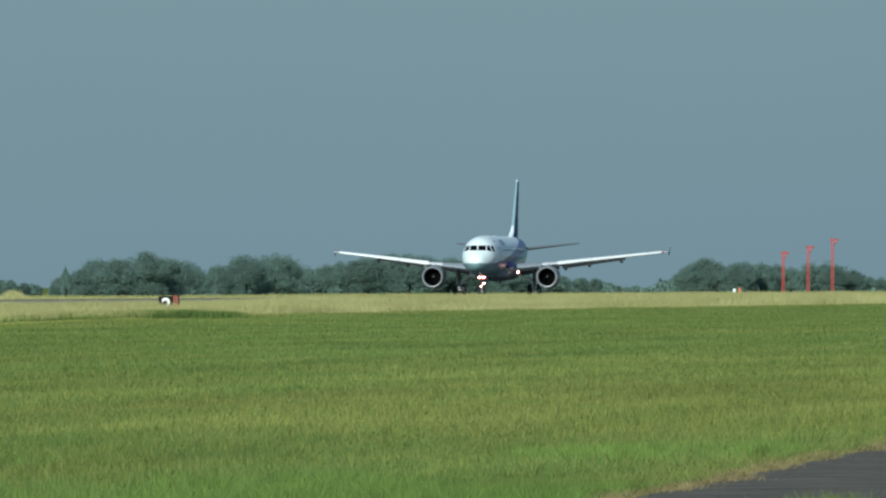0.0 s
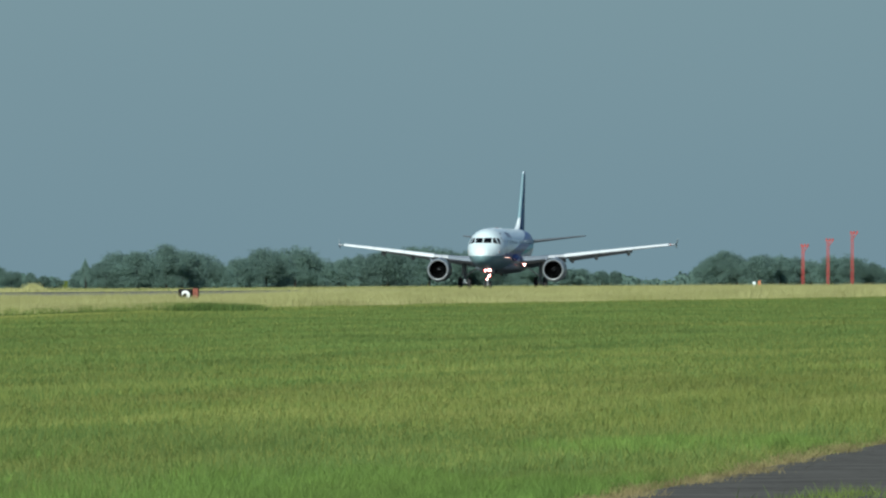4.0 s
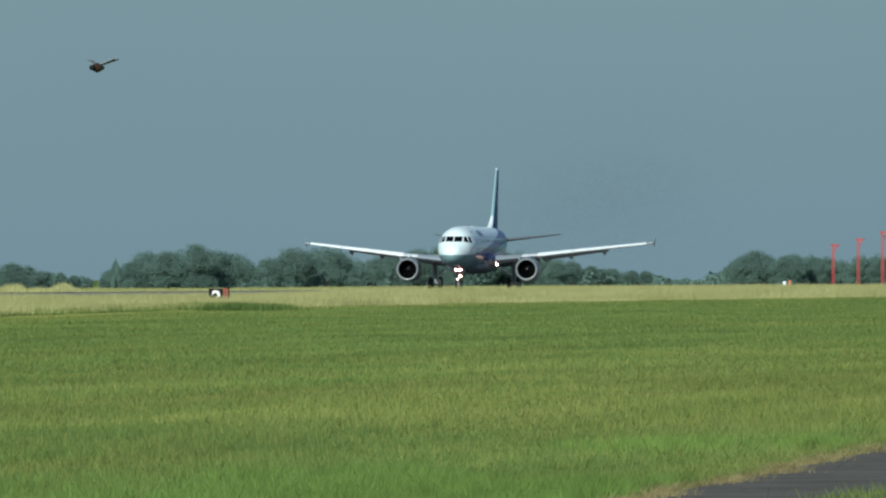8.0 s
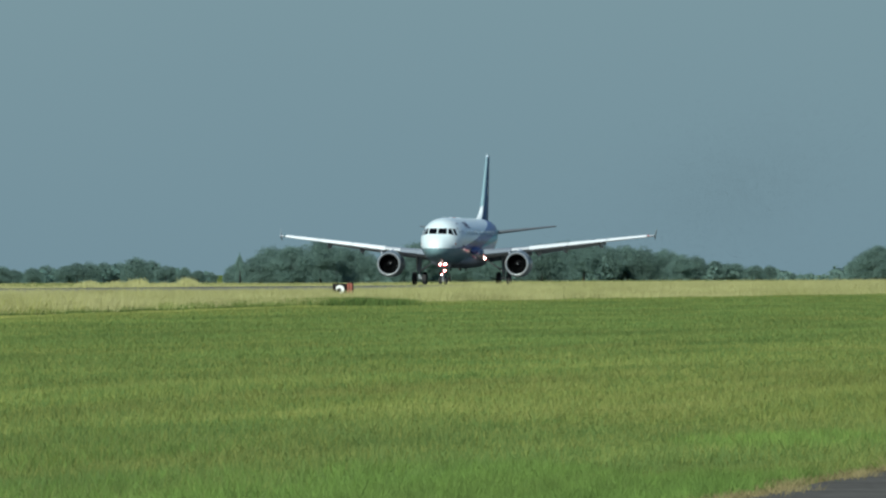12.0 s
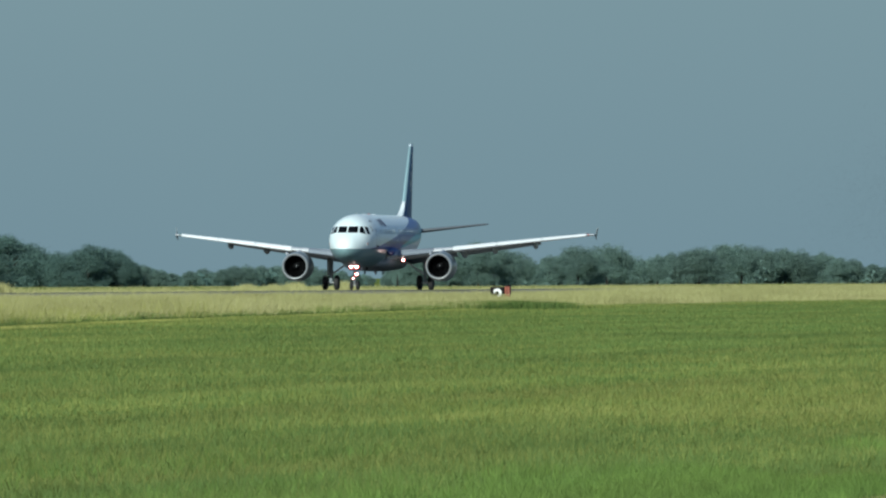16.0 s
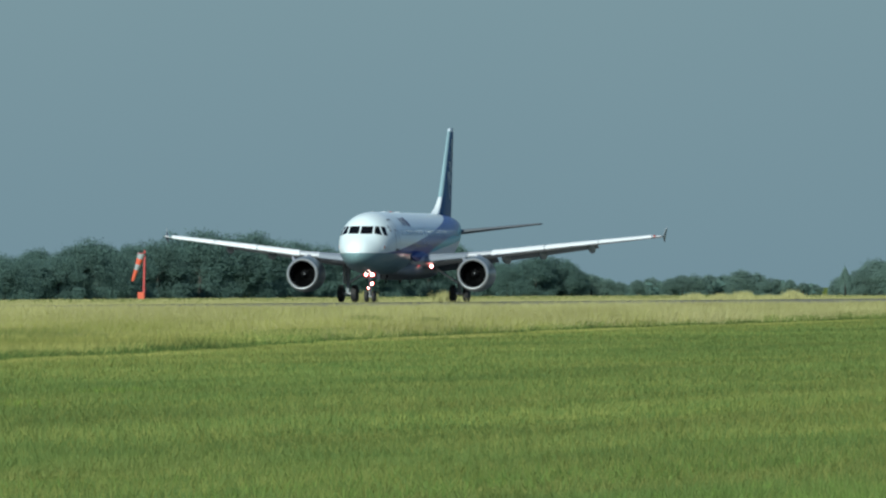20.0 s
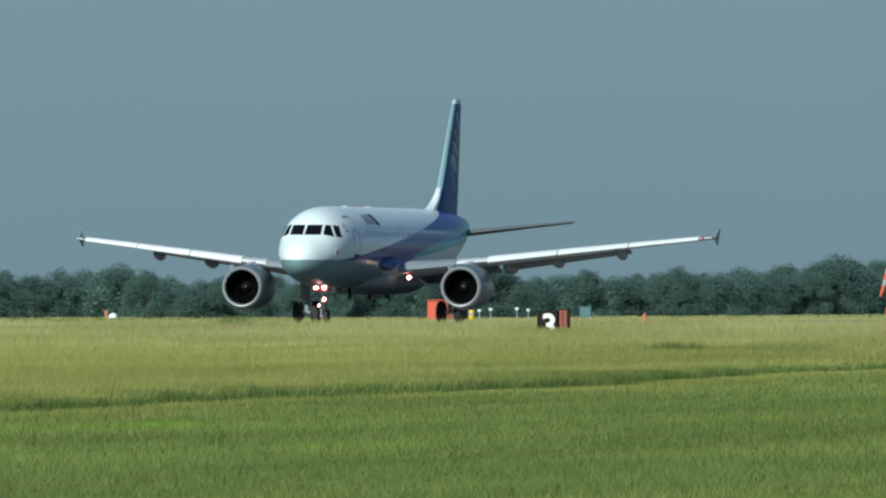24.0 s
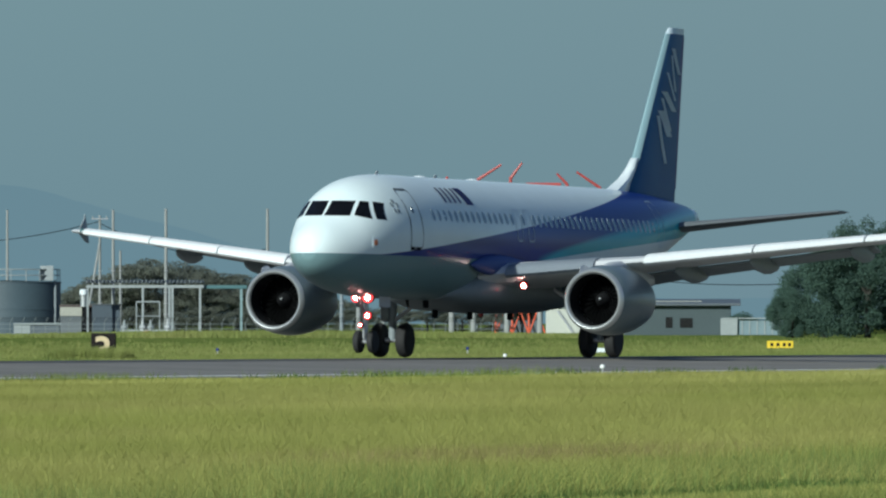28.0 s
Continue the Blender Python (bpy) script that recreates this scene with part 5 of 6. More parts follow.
roof = facing("steel_canopy", 21.99, 1430, "white steel canopy frame with a corrugated roof", "canopy")
for px in (-5.7, -0.2, 2.45, 2.75, 5.5):
    for y in (-3, 3):
        part("column", cuboid((px, y, 2.55), (0.22, 0.22, 5.1), 0.02), HAZEDWHITE, roof, "white steel column")
part("front_beam", cuboid((0, -3.0, 4.95), (11.7, 0.25, 0.28)), HAZEDWHITE, roof)
bm = bmesh.new()
prev_pair = None
for i in range(61):
    x = -5.9 + 11.8 * i / 60
    h = 5.30 + (0.10 if i % 2 else -0.08)
    pair = (bm.verts.new((x, -3.4, h)), bm.verts.new((x, 3.4, h + 0.3)))
    if prev_pair:
        bm.faces.new((prev_pair[0], pair[0], pair[1], prev_pair[1]))
    prev_pair = pair
bmesh.ops.solidify(bm, geom=bm.faces[:], thickness=0.06)
part("corrugated_roof", bm, HAZEDWHITE, roof)
part("lean_to_roof", cuboid((7.9, 0.5, 4.9), (4.6, 6.2, 0.35), 0.04), TEALROOF, roof, "teal lean-to roof")
part("lean_to_post", cuboid((9.6, -2.4, 2.4), (0.24, 0.24, 4.8)), plain("teal_post", (0.2, 0.3, 0.31), 0.6), roof)
rig = facing("valve_rig", 21.975, 1415, "pale pipe rig with a low frame", "pipe rig")
bm = bmesh.new()
for px in (-1.2, 1.1):
    rod(bm, (px, 0, 0), (px, 0, 3.4), 0.07, None, 8)
rod(bm, (-1.2, 0, 3.4), (1.1, 0, 3.4), 0.08, None, 8)
rod(bm, (-1.2, 0, 2.0), (1.1, 0, 2.0), 0.05, None, 8)
part("frame", bm, HAZEDWHITE, rig)
for k, px in enumerate((-2.4, -0.6, 0.2, 1.9)):
    part("valve", lathe([(0, 0.22), (0.7, 0.22), (0.8, 0.35), (1.0, 0.35), (1.1, 0.15), (1.6 + 0.2 * (k % 2), 0.12)], "Z", 12, (px, -0.3, 0)), (HAZEDWHITE, GREYPAINT)[k % 2], rig)
part("header_pipe", tube((-2.8, -0.3, 0.5), (2.4, -0.3, 0.5), 0.16), HAZEDWHITE, rig)
part("red_valve", cuboid((-0.2, -0.5, 0.3), (0.5, 0.4, 0.5), 0.03), RUST, rig)

# ---- the airliner: x to its port side, y aft of the main wheels, z up ----
MAIN = 17.71           # main wheels, metres behind the nose
plane = empty("airliner", (-LINE, 1410 + MAIN, 0), "white twin-jet airliner with an indigo swoosh rolling down the runway", "airplane")


def P(a, b, z):
    """A point a metres behind the nose, b metres to port, z metres above the wheels' foot."""
    return Vector((b, a - MAIN, z))


# stations of the body: behind the nose, top, bottom, half width
BODY = [(0.0, 3.30, 3.22, 0.04), (0.06, 3.52, 3.00, 0.26), (0.2, 3.74, 2.82, 0.45), (0.5, 4.02, 2.60, 0.72), (0.9, 4.26, 2.42, 0.96), (1.3, 4.46, 2.29, 1.14), (1.7, 4.72, 2.18, 1.29),
        (2.1, 5.02, 2.10, 1.42), (2.6, 5.34, 2.02, 1.56), (3.2, 5.60, 1.95, 1.69), (4.0, 5.80, 1.89, 1.82), (5.0, 5.92, 1.85, 1.92), (6.3, 5.97, 1.83, 1.975),
        (9.0, 5.97, 1.83, 1.975), (12.0, 5.97, 1.83, 1.975), (16.0, 5.97, 1.83, 1.975), (20.0, 5.97, 1.83, 1.975), (23.5, 5.97, 1.84, 1.97), (25.5, 5.97, 1.98, 1.94), (27.5, 5.96, 2.30, 1.85),
        (29.5, 5.93, 2.78, 1.68), (31.5, 5.87, 3.32, 1.42), (33.5, 5.76, 3.86, 1.08), (35.3, 5.62, 4.30, 0.72), (36.6, 5.48, 4.62, 0.42), (37.4, 5.32, 4.86, 0.18), (37.57, 5.18, 5.02, 0.06)]
STN = np.array(BODY)


def body_at(a):
    return [float(np.interp(a, STN[:, 0], STN[:, i])) for i in (1, 2, 3)]


def skin_point(a, u, out=0.0):
    """On the body's skin: u is the angle from the port side upwards."""
    top, low, w = body_at(a)
    # the widest line sits at mid height; the radius grows by out
    return P(a, (w + out) * math.cos(u), (top + low) / 2 + ((top - low) / 2 + out) * math.sin(u))


def port_at(a, z, out=0.0, side=1):
    top, low, w = body_at(a)
    s = max(-0.999, min(0.999, (z - (top + low) / 2) / ((top - low) / 2)))
    p = skin_point(a, math.asin(s), out)
    p.x *= side
    return p


def nose_at(b, z, out=0.012):
    """Where a line along the body at b, z meets the nose."""
    lo, hi = 0.0, 6.3
    for _ in range(40):
        mid = (lo + hi) / 2
        top, low, w = body_at(mid)
        if (b / w) ** 2 + ((z - (top + low) / 2) / ((top - low) / 2)) ** 2 <= 1:
            hi = mid
        else:
            lo = mid
    p = P(hi, b, z)
    c = P(hi + 1.2, 0, 3.9)
    return p + (p - c).normalized() * out


def livery():
    """White above, grey below, an indigo band that widens towards the tail with a teal lower edge."""
    m, n, l = nodes_of("livery")
    b = n["Principled BSDF"]
    b.inputs["Roughness"].default_value = 0.28
    b.inputs["Specular IOR Level"].default_value = 0.10
    b.inputs["Coat Weight"].default_value, b.inputs["Coat Roughness"].default_value = 0.05, 0.08
    co, sep = n.new("ShaderNodeTexCoord"), n.new("ShaderNodeSeparateXYZ")
    l.new(co.outputs["Object"], sep.inputs[0])

    def math_node(op, x, y, z=None):
        t = n.new("ShaderNodeMath")
        t.operation = op
        for i, v in enumerate((x, y, z)):
            if v is None:
                continue
            if isinstance(v, (int, float)):
                t.inputs[i].default_value = v
            else:
                l.new(v, t.inputs[i])
        return t.outputs[0]

    def step(value, width=0.012):
        t = n.new("ShaderNodeMapRange")
        t.inputs["From Min"].default_value, t.inputs["From Max"].default_value = -width, width
        l.new(value, t.inputs["Value"])
        return t.outputs[0]

    def mixed(fac, p, q):
        t = n.new("ShaderNodeMix")
        t.data_type = "RGBA"
        l.new(fac, t.inputs[0])
        for i, v in ((6, p), (7, q)):
            if isinstance(v, tuple):
                t.inputs[i].default_value = (*v, 1)
            else:
                l.new(v, t.inputs[i])
        return t.outputs[2]
    y, z = sep.outputs[1], sep.outputs[2]
    aft = math_node("ADD", y, MAIN)
    back = math_node("MAXIMUM", math_node("SUBTRACT", aft, 2.6), 0)
    over = math_node("MULTIPLY_ADD", back, math_node("MULTIPLY_ADD", back, 0.0010, 0.076), 3.22)      # upper edge of the band, curving up
    rise = math_node("MAXIMUM", math_node("SUBTRACT", aft, 16.5), 0)
    under = math_node("MULTIPLY_ADD", rise, math_node("MULTIPLY_ADD", rise, -0.0011, 0.085), 3.22)     # lower edge of the band
    deep = math_node("MULTIPLY_ADD", rise, 0.052, 0.22)                                                # depth of the teal part
    tealness = math_node("SUBTRACT", 1.0, math_node("DIVIDE", math_node("SUBTRACT", z, under), deep))
    tealness = math_node("MULTIPLY", math_node("MULTIPLY", tealness, 3.0), math_node("MINIMUM", math_node("MULTIPLY", rise, 0.3), 1.0))
    noise_t = n.new("ShaderNodeTexNoise")
    noise_t.inputs["Scale"].default_value, noise_t.inputs["Detail"].default_value = 0.9, 5
    l.new(co.outputs["Object"], noise_t.inputs["Vector"])
    grime = n.new("ShaderNodeMapRange")
    grime.inputs["To Min"].default_value, grime.inputs["To Max"].default_value = 0.92, 1.05
    l.new(noise_t.outputs[0], grime.inputs["Value"])
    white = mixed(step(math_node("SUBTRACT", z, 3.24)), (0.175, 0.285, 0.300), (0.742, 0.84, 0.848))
    blue = mixed(math_node("MAXIMUM", math_node("MINIMUM", tealness, 1.0), 0.0), (0.010, 0.036, 0.220), (0.02, 0.42, 0.50))
    inside = math_node("MULTIPLY", step(math_node("SUBTRACT", over, z)), step(math_node("SUBTRACT", z, under)))
    inside = math_node("MULTIPLY", inside, step(math_node("SUBTRACT", 36.4, aft)))
    color = mixed(inside, white, blue)
    mul = n.new("ShaderNodeVectorMath")
    mul.operation = "SCALE"
    l.new(color, mul.inputs[0])
    l.new(grime.outputs[0], mul.inputs["Scale"])
    l.new(mul.outputs[0], b.inputs["Base Color"])
    return m


def smooth_stations():
    """More stations, with rounded runs between the listed ones."""
    out = []
    for i in range(len(BODY) - 1):
        k = 3 if i < 12 or i > 16 else 2
        for j in range(k):
            out.append(STN[i, 0] + (STN[i + 1, 0] - STN[i, 0]) * j / k)
    return out + [STN[-1, 0]]


def dense(a):
    """Cubic run through the stations."""
    x = STN[:, 0]
    i = min(max(int(np.searchsorted(x, a)) - 1, 0), len(x) - 2)
    res = []
    for c in (1, 2, 3):
        y = STN[:, c]
        s = np.gradient(y, x)
        hh = x[i + 1] - x[i]
        t = (a - x[i]) / hh
        res.append(float((2 * t**3 - 3 * t**2 + 1) * y[i] + (t**3 - 2 * t**2 + t) * hh * s[i] + (-2 * t**3 + 3 * t**2) * y[i + 1] + (t**3 - t**2) * hh * s[i + 1]))
    return res


rings = []
for a in smooth_stations():
    top, low, w = dense(a) if a > 0.2 else body_at(a)
    rings.append([P(a, w * math.cos(u), (top + low) / 2 + (top - low) / 2 * math.sin(u)) for u in (2 * math.pi * i / 56 for i in range(56))])
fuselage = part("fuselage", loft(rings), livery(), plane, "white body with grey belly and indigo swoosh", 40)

# belly fairing between the wings
ring = []
for a, w, lo, hi in ((10.6, 0.9, 1.85, 2.3), (11.6, 1.75, 1.62, 2.8), (13.0, 2.15, 1.50, 3.05), (16.0, 2.25, 1.46, 3.1), (19.0, 2.15, 1.50, 3.0), (21.2, 1.7, 1.66, 2.7), (22.6, 0.8, 1.84, 2.2)):
    ring.append([P(a, w * math.copysign(abs(math.cos(u)) ** 0.7, math.cos(u)), (lo + hi) / 2 + (hi - lo) / 2 * math.copysign(abs(math.sin(u)) ** 0.8, math.sin(u))) for u in (2 * math.pi * i / 28 for i in range(28))])
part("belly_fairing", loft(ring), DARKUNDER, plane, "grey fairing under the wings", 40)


def patch(outline, mat, name, parent, label="", step_count=5, at=nose_at):
    """A pane that follows the skin: outline is four (b, z) corners."""
    bm = bmesh.new()
    (b0, z0), (b1, z1), (b2, z2), (b3, z3) = outline
    grid = []
    for i in range(step_count + 1):
        u = i / step_count
        row = []
        for j in range(step_count + 1):
            v = j / step_count
            b = (b0 * (1 - u) + b1 * u) * (1 - v) + (b3 * (1 - u) + b2 * u) * v
            z = (z0 * (1 - u) + z1 * u) * (1 - v) + (z3 * (1 - u) + z2 * u) * v
            row.append(bm.verts.new(at(b, z)))
        grid.append(row)
    for i in range(step_count):
        for j in range(step_count):
            bm.faces.new((grid[i][j], grid[i + 1][j], grid[i + 1][j + 1], grid[i][j + 1]))
    bmesh.ops.solidify(bm, geom=bm.faces[:], thickness=0.02)
    return part(name, bm, mat, parent, label, 50)


for s in (1, -1):
    for outline in (((0.04, 4.50), (0.80, 4.50), (0.76, 5.00), (0.05, 5.00)), ((0.90, 4.52), (1.34, 4.40), (1.07, 4.98), (0.86, 5.00)), ((1.42, 4.40), (1.58, 4.38), (1.36, 4.94), (1.14, 4.99))):
        patch([(s * b, z) for b, z in outline], PANE, "windshield_pane", plane, "dark cockpit glass")


def oval(w, h, n=12):
    return [(w / 2 * math.cos(2 * math.pi * i / n), h / 2 * math.sin(2 * math.pi * i / n)) for i in range(n)]


def skin_patch(name, a, z, outline, mat, side=1, thick=0.015, out=0.004, label=""):
    """A flat shape laid on the body's side at a, z; outline in (aft, up)."""
    bm = bmesh.new()
    f = bm.faces.new([bm.verts.new(port_at(a + u, z + v, out, side)) for u, v in outline])
    got = bmesh.ops.extrude_face_region(bm, geom=[f])["geom"]
    bmesh.ops.translate(bm, vec=(side * thick, 0, 0), verts=[v for v in got if isinstance(v, bmesh.types.BMVert)])
    bmesh.ops.recalc_face_normals(bm, faces=bm.faces)
    return part(name, bm, mat, plane, label)


for side in (1, -1):
    for i in range(42):
        a = 6.75 + 0.533 * i
        if 0 <= i - 14 <= 3 and i in (15, 17):
            continue
        rim = skin_patch("cabin_window", a, 4.62, oval(0.32, 0.44), WINDOWRIM, side, 0.004, 0.003, "pale window rim")
        skin_patch("pane", a, 4.62, oval(0.26, 0.375), PORTHOLE, side, 0.004, 0.008, "dark cabin window glass").parent = rim


def outline_band(name, a, z, pts, width, mat, side=1, label=""):
    """A thin frame line on the skin round a closed outline in (aft, up)."""
    bm = bmesh.new()
    ca, cz = sum(p[0] for p in pts) / len(pts), sum(p[1] for p in pts) / len(pts)
    inner = []
    for u, v in pts:
        d = math.hypot(u - ca, v - cz)
        k = (d - width) / d
        inner.append((ca + (u - ca) * k, cz + (v - cz) * k))
    o = [bm.verts.new(port_at(a + u, z + v, 0.012, side)) for u, v in pts]
    i_ = [bm.verts.new(port_at(a + u, z + v, 0.012, side)) for u, v in inner]
    for k in range(len(pts)):
        j = (k + 1) % len(pts)
        bm.faces.new((o[k], o[j], i_[j], i_[k]))
    bmesh.ops.solidify(bm, geom=bm.faces[:], thickness=0.015)
    return part(name, bm, mat, plane, label)


def rounded(w, h, r, n=4):
    pts = []
    for cx, cy, a0 in ((w / 2 - r, h / 2 - r, 0), (-w / 2 + r, h / 2 - r, 90), (-w / 2 + r, -h / 2 + r, 180), (w / 2 - r, -h / 2 + r, 270)):
        steps = [(cx + r * math.cos(radians(a0 + 90 * i / n)), cy + r * math.sin(radians(a0 + 90 * i / n))) for i in range(n + 1)]
        pts += steps
    out = []
    for p, q in zip(pts, pts[1:] + pts[:1]):
        k = max(1, int(math.hypot(q[0] - p[0], q[1] - p[1]) / 0.18))
        out += [(p[0] + (q[0] - p[0]) * i / k, p[1] + (q[1] - p[1]) * i / k) for i in range(k)]
    return out


for side in (1, -1):
    outline_band("cabin_door", 5.12, 4.46, rounded(1.0, 2.02, 0.16), 0.075, DARKUNDER, side, "outline of the forward cabin door")
    skin_patch("door_window", 5.05, 4.75, oval(0.14, 0.22), PANE, side)
    skin_patch("door_sill", 5.05, 3.46, [(-0.38, -0.05), (0.38, -0.05), (0.38, 0.05), (-0.38, 0.05)], DARKMETAL, side)
    for a in (14.75, 15.82):
        outline_band("emergency_exit", a, 4.42, rounded(0.56, 1.10, 0.12), 0.055, PALEBLUE, side, "outline of an exit over the wing")
    outline_band("aft_door", 29.6, 4.75, rounded(0.8, 1.6, 0.15), 0.04, PALEBLUE, side, "outline of the aft cabin door")
    # maker's and airline's marks as plain shapes
    on_side = lambda a, z, side=side: port_at(a, z, 0.02, side)
    for k in range(4):
        a0 = 8.6 + 0.46 * k
        patch([(a0 - 0.20, 5.06), (a0 - 0.02, 5.06), (a0 + 0.04, 5.56), (a0 - 0.14, 5.56)], INDIGO, "mark", plane, "", 4, on_side)
    patch([(10.40, 5.02), (11.05, 5.02), (10.86, 5.58), (10.20, 5.58)], INDIGO, "mark", plane, "", 5, on_side)
    for k in range(5):
        u = radians(90 + 72 * k)
        skin_patch("mark", 3.95 + 0.17 * math.cos(u), 4.85 + 0.17 * math.sin(u), oval(0.17, 0.17, 5), DARKUNDER, side)
    skin_patch("crest", 2.35, 3.62, rounded(0.30, 0.34, 0.04), PALEBLUE, side, label="small pale square badge")
    skin_patch("crest_spot", 2.35, 3.62, oval(0.17, 0.21), RUST, side, 0.012, 0.022)

# ---- wings ----


def aerofoil(le, chord, thick, z, b, n=9, droop=0.0):
    pts = []
    for i in range(n + 1):
        t = i / n
        x = (1 - math.cos(math.pi * t)) / 2
        y = 5 * thick * (0.2969 * math.sqrt(x) - 0.126 * x - 0.3516 * x * x + 0.2843 * x**3 - 0.1015 * x**4)
        pts.append((x, y))
    up = [P(le + x * chord, b, z + y * chord * 1.15 - x * droop) for x, y in pts]
    down = [P(le + x * chord, b, z - y * chord * 0.75 - x * droop) for x, y in reversed(pts[1:-1])]
    return up + down


for s in (1, -1):
    name = "wing"
    sec = [aerofoil(11.6, 7.0, 0.135, 2.66, s * 1.6, droop=0.35), aerofoil(12.35, 6.1, 0.13, 2.80, s * 2.6, droop=0.3), aerofoil(14.45, 4.10, 0.115, 3.17, s * 6.3, droop=0.15),
           aerofoil(17.2, 3.05, 0.11, 3.73, s * 11.0, droop=0.06), aerofoil(20.6, 1.68, 0.105, 4.36, s * 16.6, droop=0.02), aerofoil(20.75, 1.56, 0.09, 4.38, s * 16.9, droop=0.02)]
    wing = part(name, loft(sec), SKIN, plane, "pale grey swept wing", 35)
    # bright slats along the leading edge
    for b0, b1 in ((2.4, 5.0), (6.5, 9.7), (9.76, 13.0), (13.06, 16.3)):
        rows = []
        for b in (b0, b1):
            le = float(np.interp(b, [1.6, 2.6, 6.3, 11.0, 16.6], [11.6, 12.35, 14.45, 17.2, 20.6])) - 0.12
            z = float(np.interp(b, [1.6, 2.6, 6.3, 11.0, 16.6], [2.66, 2.80, 3.17, 3.73, 4.36]))
            c = float(np.interp(b, [1.6, 6.3, 16.6], [0.95, 0.75, 0.42]))
            k = c * 0.24
            rows.append([P(le + x * c, s * b, z + y * k) for x, y in ((0.0, -0.35), (0.03, 0.15), (0.14, 0.72), (0.45, 1.28), (1.0, 1.55), (0.5, 0.75), (0.22, -0.1), (0.16, -0.75))])
        part("slat", loft(rows), SLATGREY if b0 > 3 else ROOTGREY, wing, "bright leading-edge slat", 60)
    # flaps set for take-off
    for b0, b1 in ((2.2, 6.2), (6.5, 12.6)):
        rows = []
        for b in (b0, b1):
            te = float(np.interp(b, [1.6, 2.6, 6.3, 11.0, 16.6], [18.6, 18.45, 18.55, 20.25, 22.28]))
            z = float(np.interp(b, [1.6, 2.6, 6.3, 11.0, 16.6], [2.31, 2.50, 3.02, 3.67, 4.34])) - 0.06
            c = float(np.interp(b, [1.6, 6.3, 16.6], [1.5, 1.15, 0.6]))
            rows.append([P(te - 0.25 * c + x * c, s * b, z + y * c - 0.25 * x * c) for x, y in ((0, 0), (0.1, 0.06), (0.5, 0.07), (1.0, 0.0), (0.5, -0.03), (0.1, -0.05))])
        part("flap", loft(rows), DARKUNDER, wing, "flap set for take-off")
    ail = [[P(a, s * b, z) for a, z in ((te - c, zz + 0.035), (te, zz + 0.0), (te - c, zz - 0.03))] for b, te, zz, c in ((12.7, 20.90, 3.90, 0.7), (15.9, 22.05, 4.27, 0.55))]
    part("aileron", loft(ail), SKIN, wing)
    # canoe fairings of the flap tracks
    for b, length in ((6.9, 3.4), (9.2, 3.0), (12.3, 2.5)):
        te = float(np.interp(b, [6.3, 11.0, 16.6], [18.55, 20.25, 22.28]))
        z = float(np.interp(b, [6.3, 11.0, 16.6], [2.96, 3.60, 4.28]))
        rows = []
        for t, r in ((0, 0.02), (0.08, 0.12), (0.25, 0.2), (0.5, 0.24), (0.72, 0.2), (0.9, 0.11), (1.0, 0.02)):
            zc = z - 0.12 - 0.16 * t
            rows.append([P(te - length * 0.68 + t * length, s * (b + r * 0.75 * math.cos(u)), zc + r * 1.35 * math.sin(u)) for u in (2 * math.pi * i / 12 for i in range(12))])
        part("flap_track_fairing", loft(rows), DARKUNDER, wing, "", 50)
    # position light at the end of the slats
    glow = part("position_light", lathe([(-0.10, 0.01), (-0.07, 0.06), (0.0, 0.09), (0.14, 0.09), (0.24, 0.02)], "Y", 14, P(20.62, s * 16.46, 4.38)), RED if s > 0 else TEALROOF, wing, "red position light" if s > 0 else "green position light", 50)
    # rounded fillet where the leading edge meets the body
    rows = []
    for a, out, r in ((10.3, 1.86, 0.03), (10.8, 1.86, 0.16), (11.5, 1.90, 0.28), (12.4, 1.98, 0.33), (13.6, 2.0, 0.30), (15.0, 1.95, 0.2), (16.2, 1.9, 0.04)):
        rows.append([P(a, s * (out + r * 0.8 * math.cos(u)), 3.02 + r * 1.1 * math.sin(u)) for u in (2 * math.pi * i / 16 for i in range(16))])
    part("root_fillet", loft(rows), FILLETBLUE, plane, "indigo fillet over the wing root", 40)
    # arrow-shaped fence on the tip
    part("wingtip_fence", plate([P(21.45, s * 16.93, 4.38), P(22.1, s * 16.98, 4.80), P(22.37, s * 17.05, 5.0), P(22.37, s * 16.95, 4.38), P(22.35, s * 16.9, 4.0), P(22.15, s * 16.92, 4.04)], 0.05), DARKUNDER, wing, "grey arrow-shaped wingtip fence")
    # engine
    c = P(11.55, s * 5.75, 1.86)
    eng = part("engine", lathe([(0.03, 0.955), (0.10, 1.03), (0.35, 1.10), (0.8, 1.155), (1.4, 1.18), (2.0, 1.17), (2.8, 1.09), (3.5, 0.95), (3.72, 0.90), (3.70, 0.86), (3.0, 0.85), (2.2, 0.85), (1.2, 0.86), (0.6, 0.85), (0.25, 0.86), (0.10, 0.89)], "Y", 48, c, True), COWL, plane, "grey engine cowling with a polished lip", 40)
    part("intake_lip", lathe([(0.14, 0.875), (0.05, 0.895), (0.0, 0.935), (-0.01, 0.965), (0.02, 1.0), (0.10, 1.045), (0.17, 1.068), (0.16, 1.04), (0.13, 0.92)], "Y", 48, c, True), METAL, eng, "bright bare-metal intake lip", 40)
    # Duct, fan and spinner near black: the intake's shade is in their colour.
    part("intake_duct", lathe([(0.14, 0.872), (0.30, 0.845), (1.02, 0.84), (1.02, 0.855), (0.30, 0.862)], "Y", 48, c, True), DARKMETAL, eng, "duct wall near black for the intake's shade", 40)
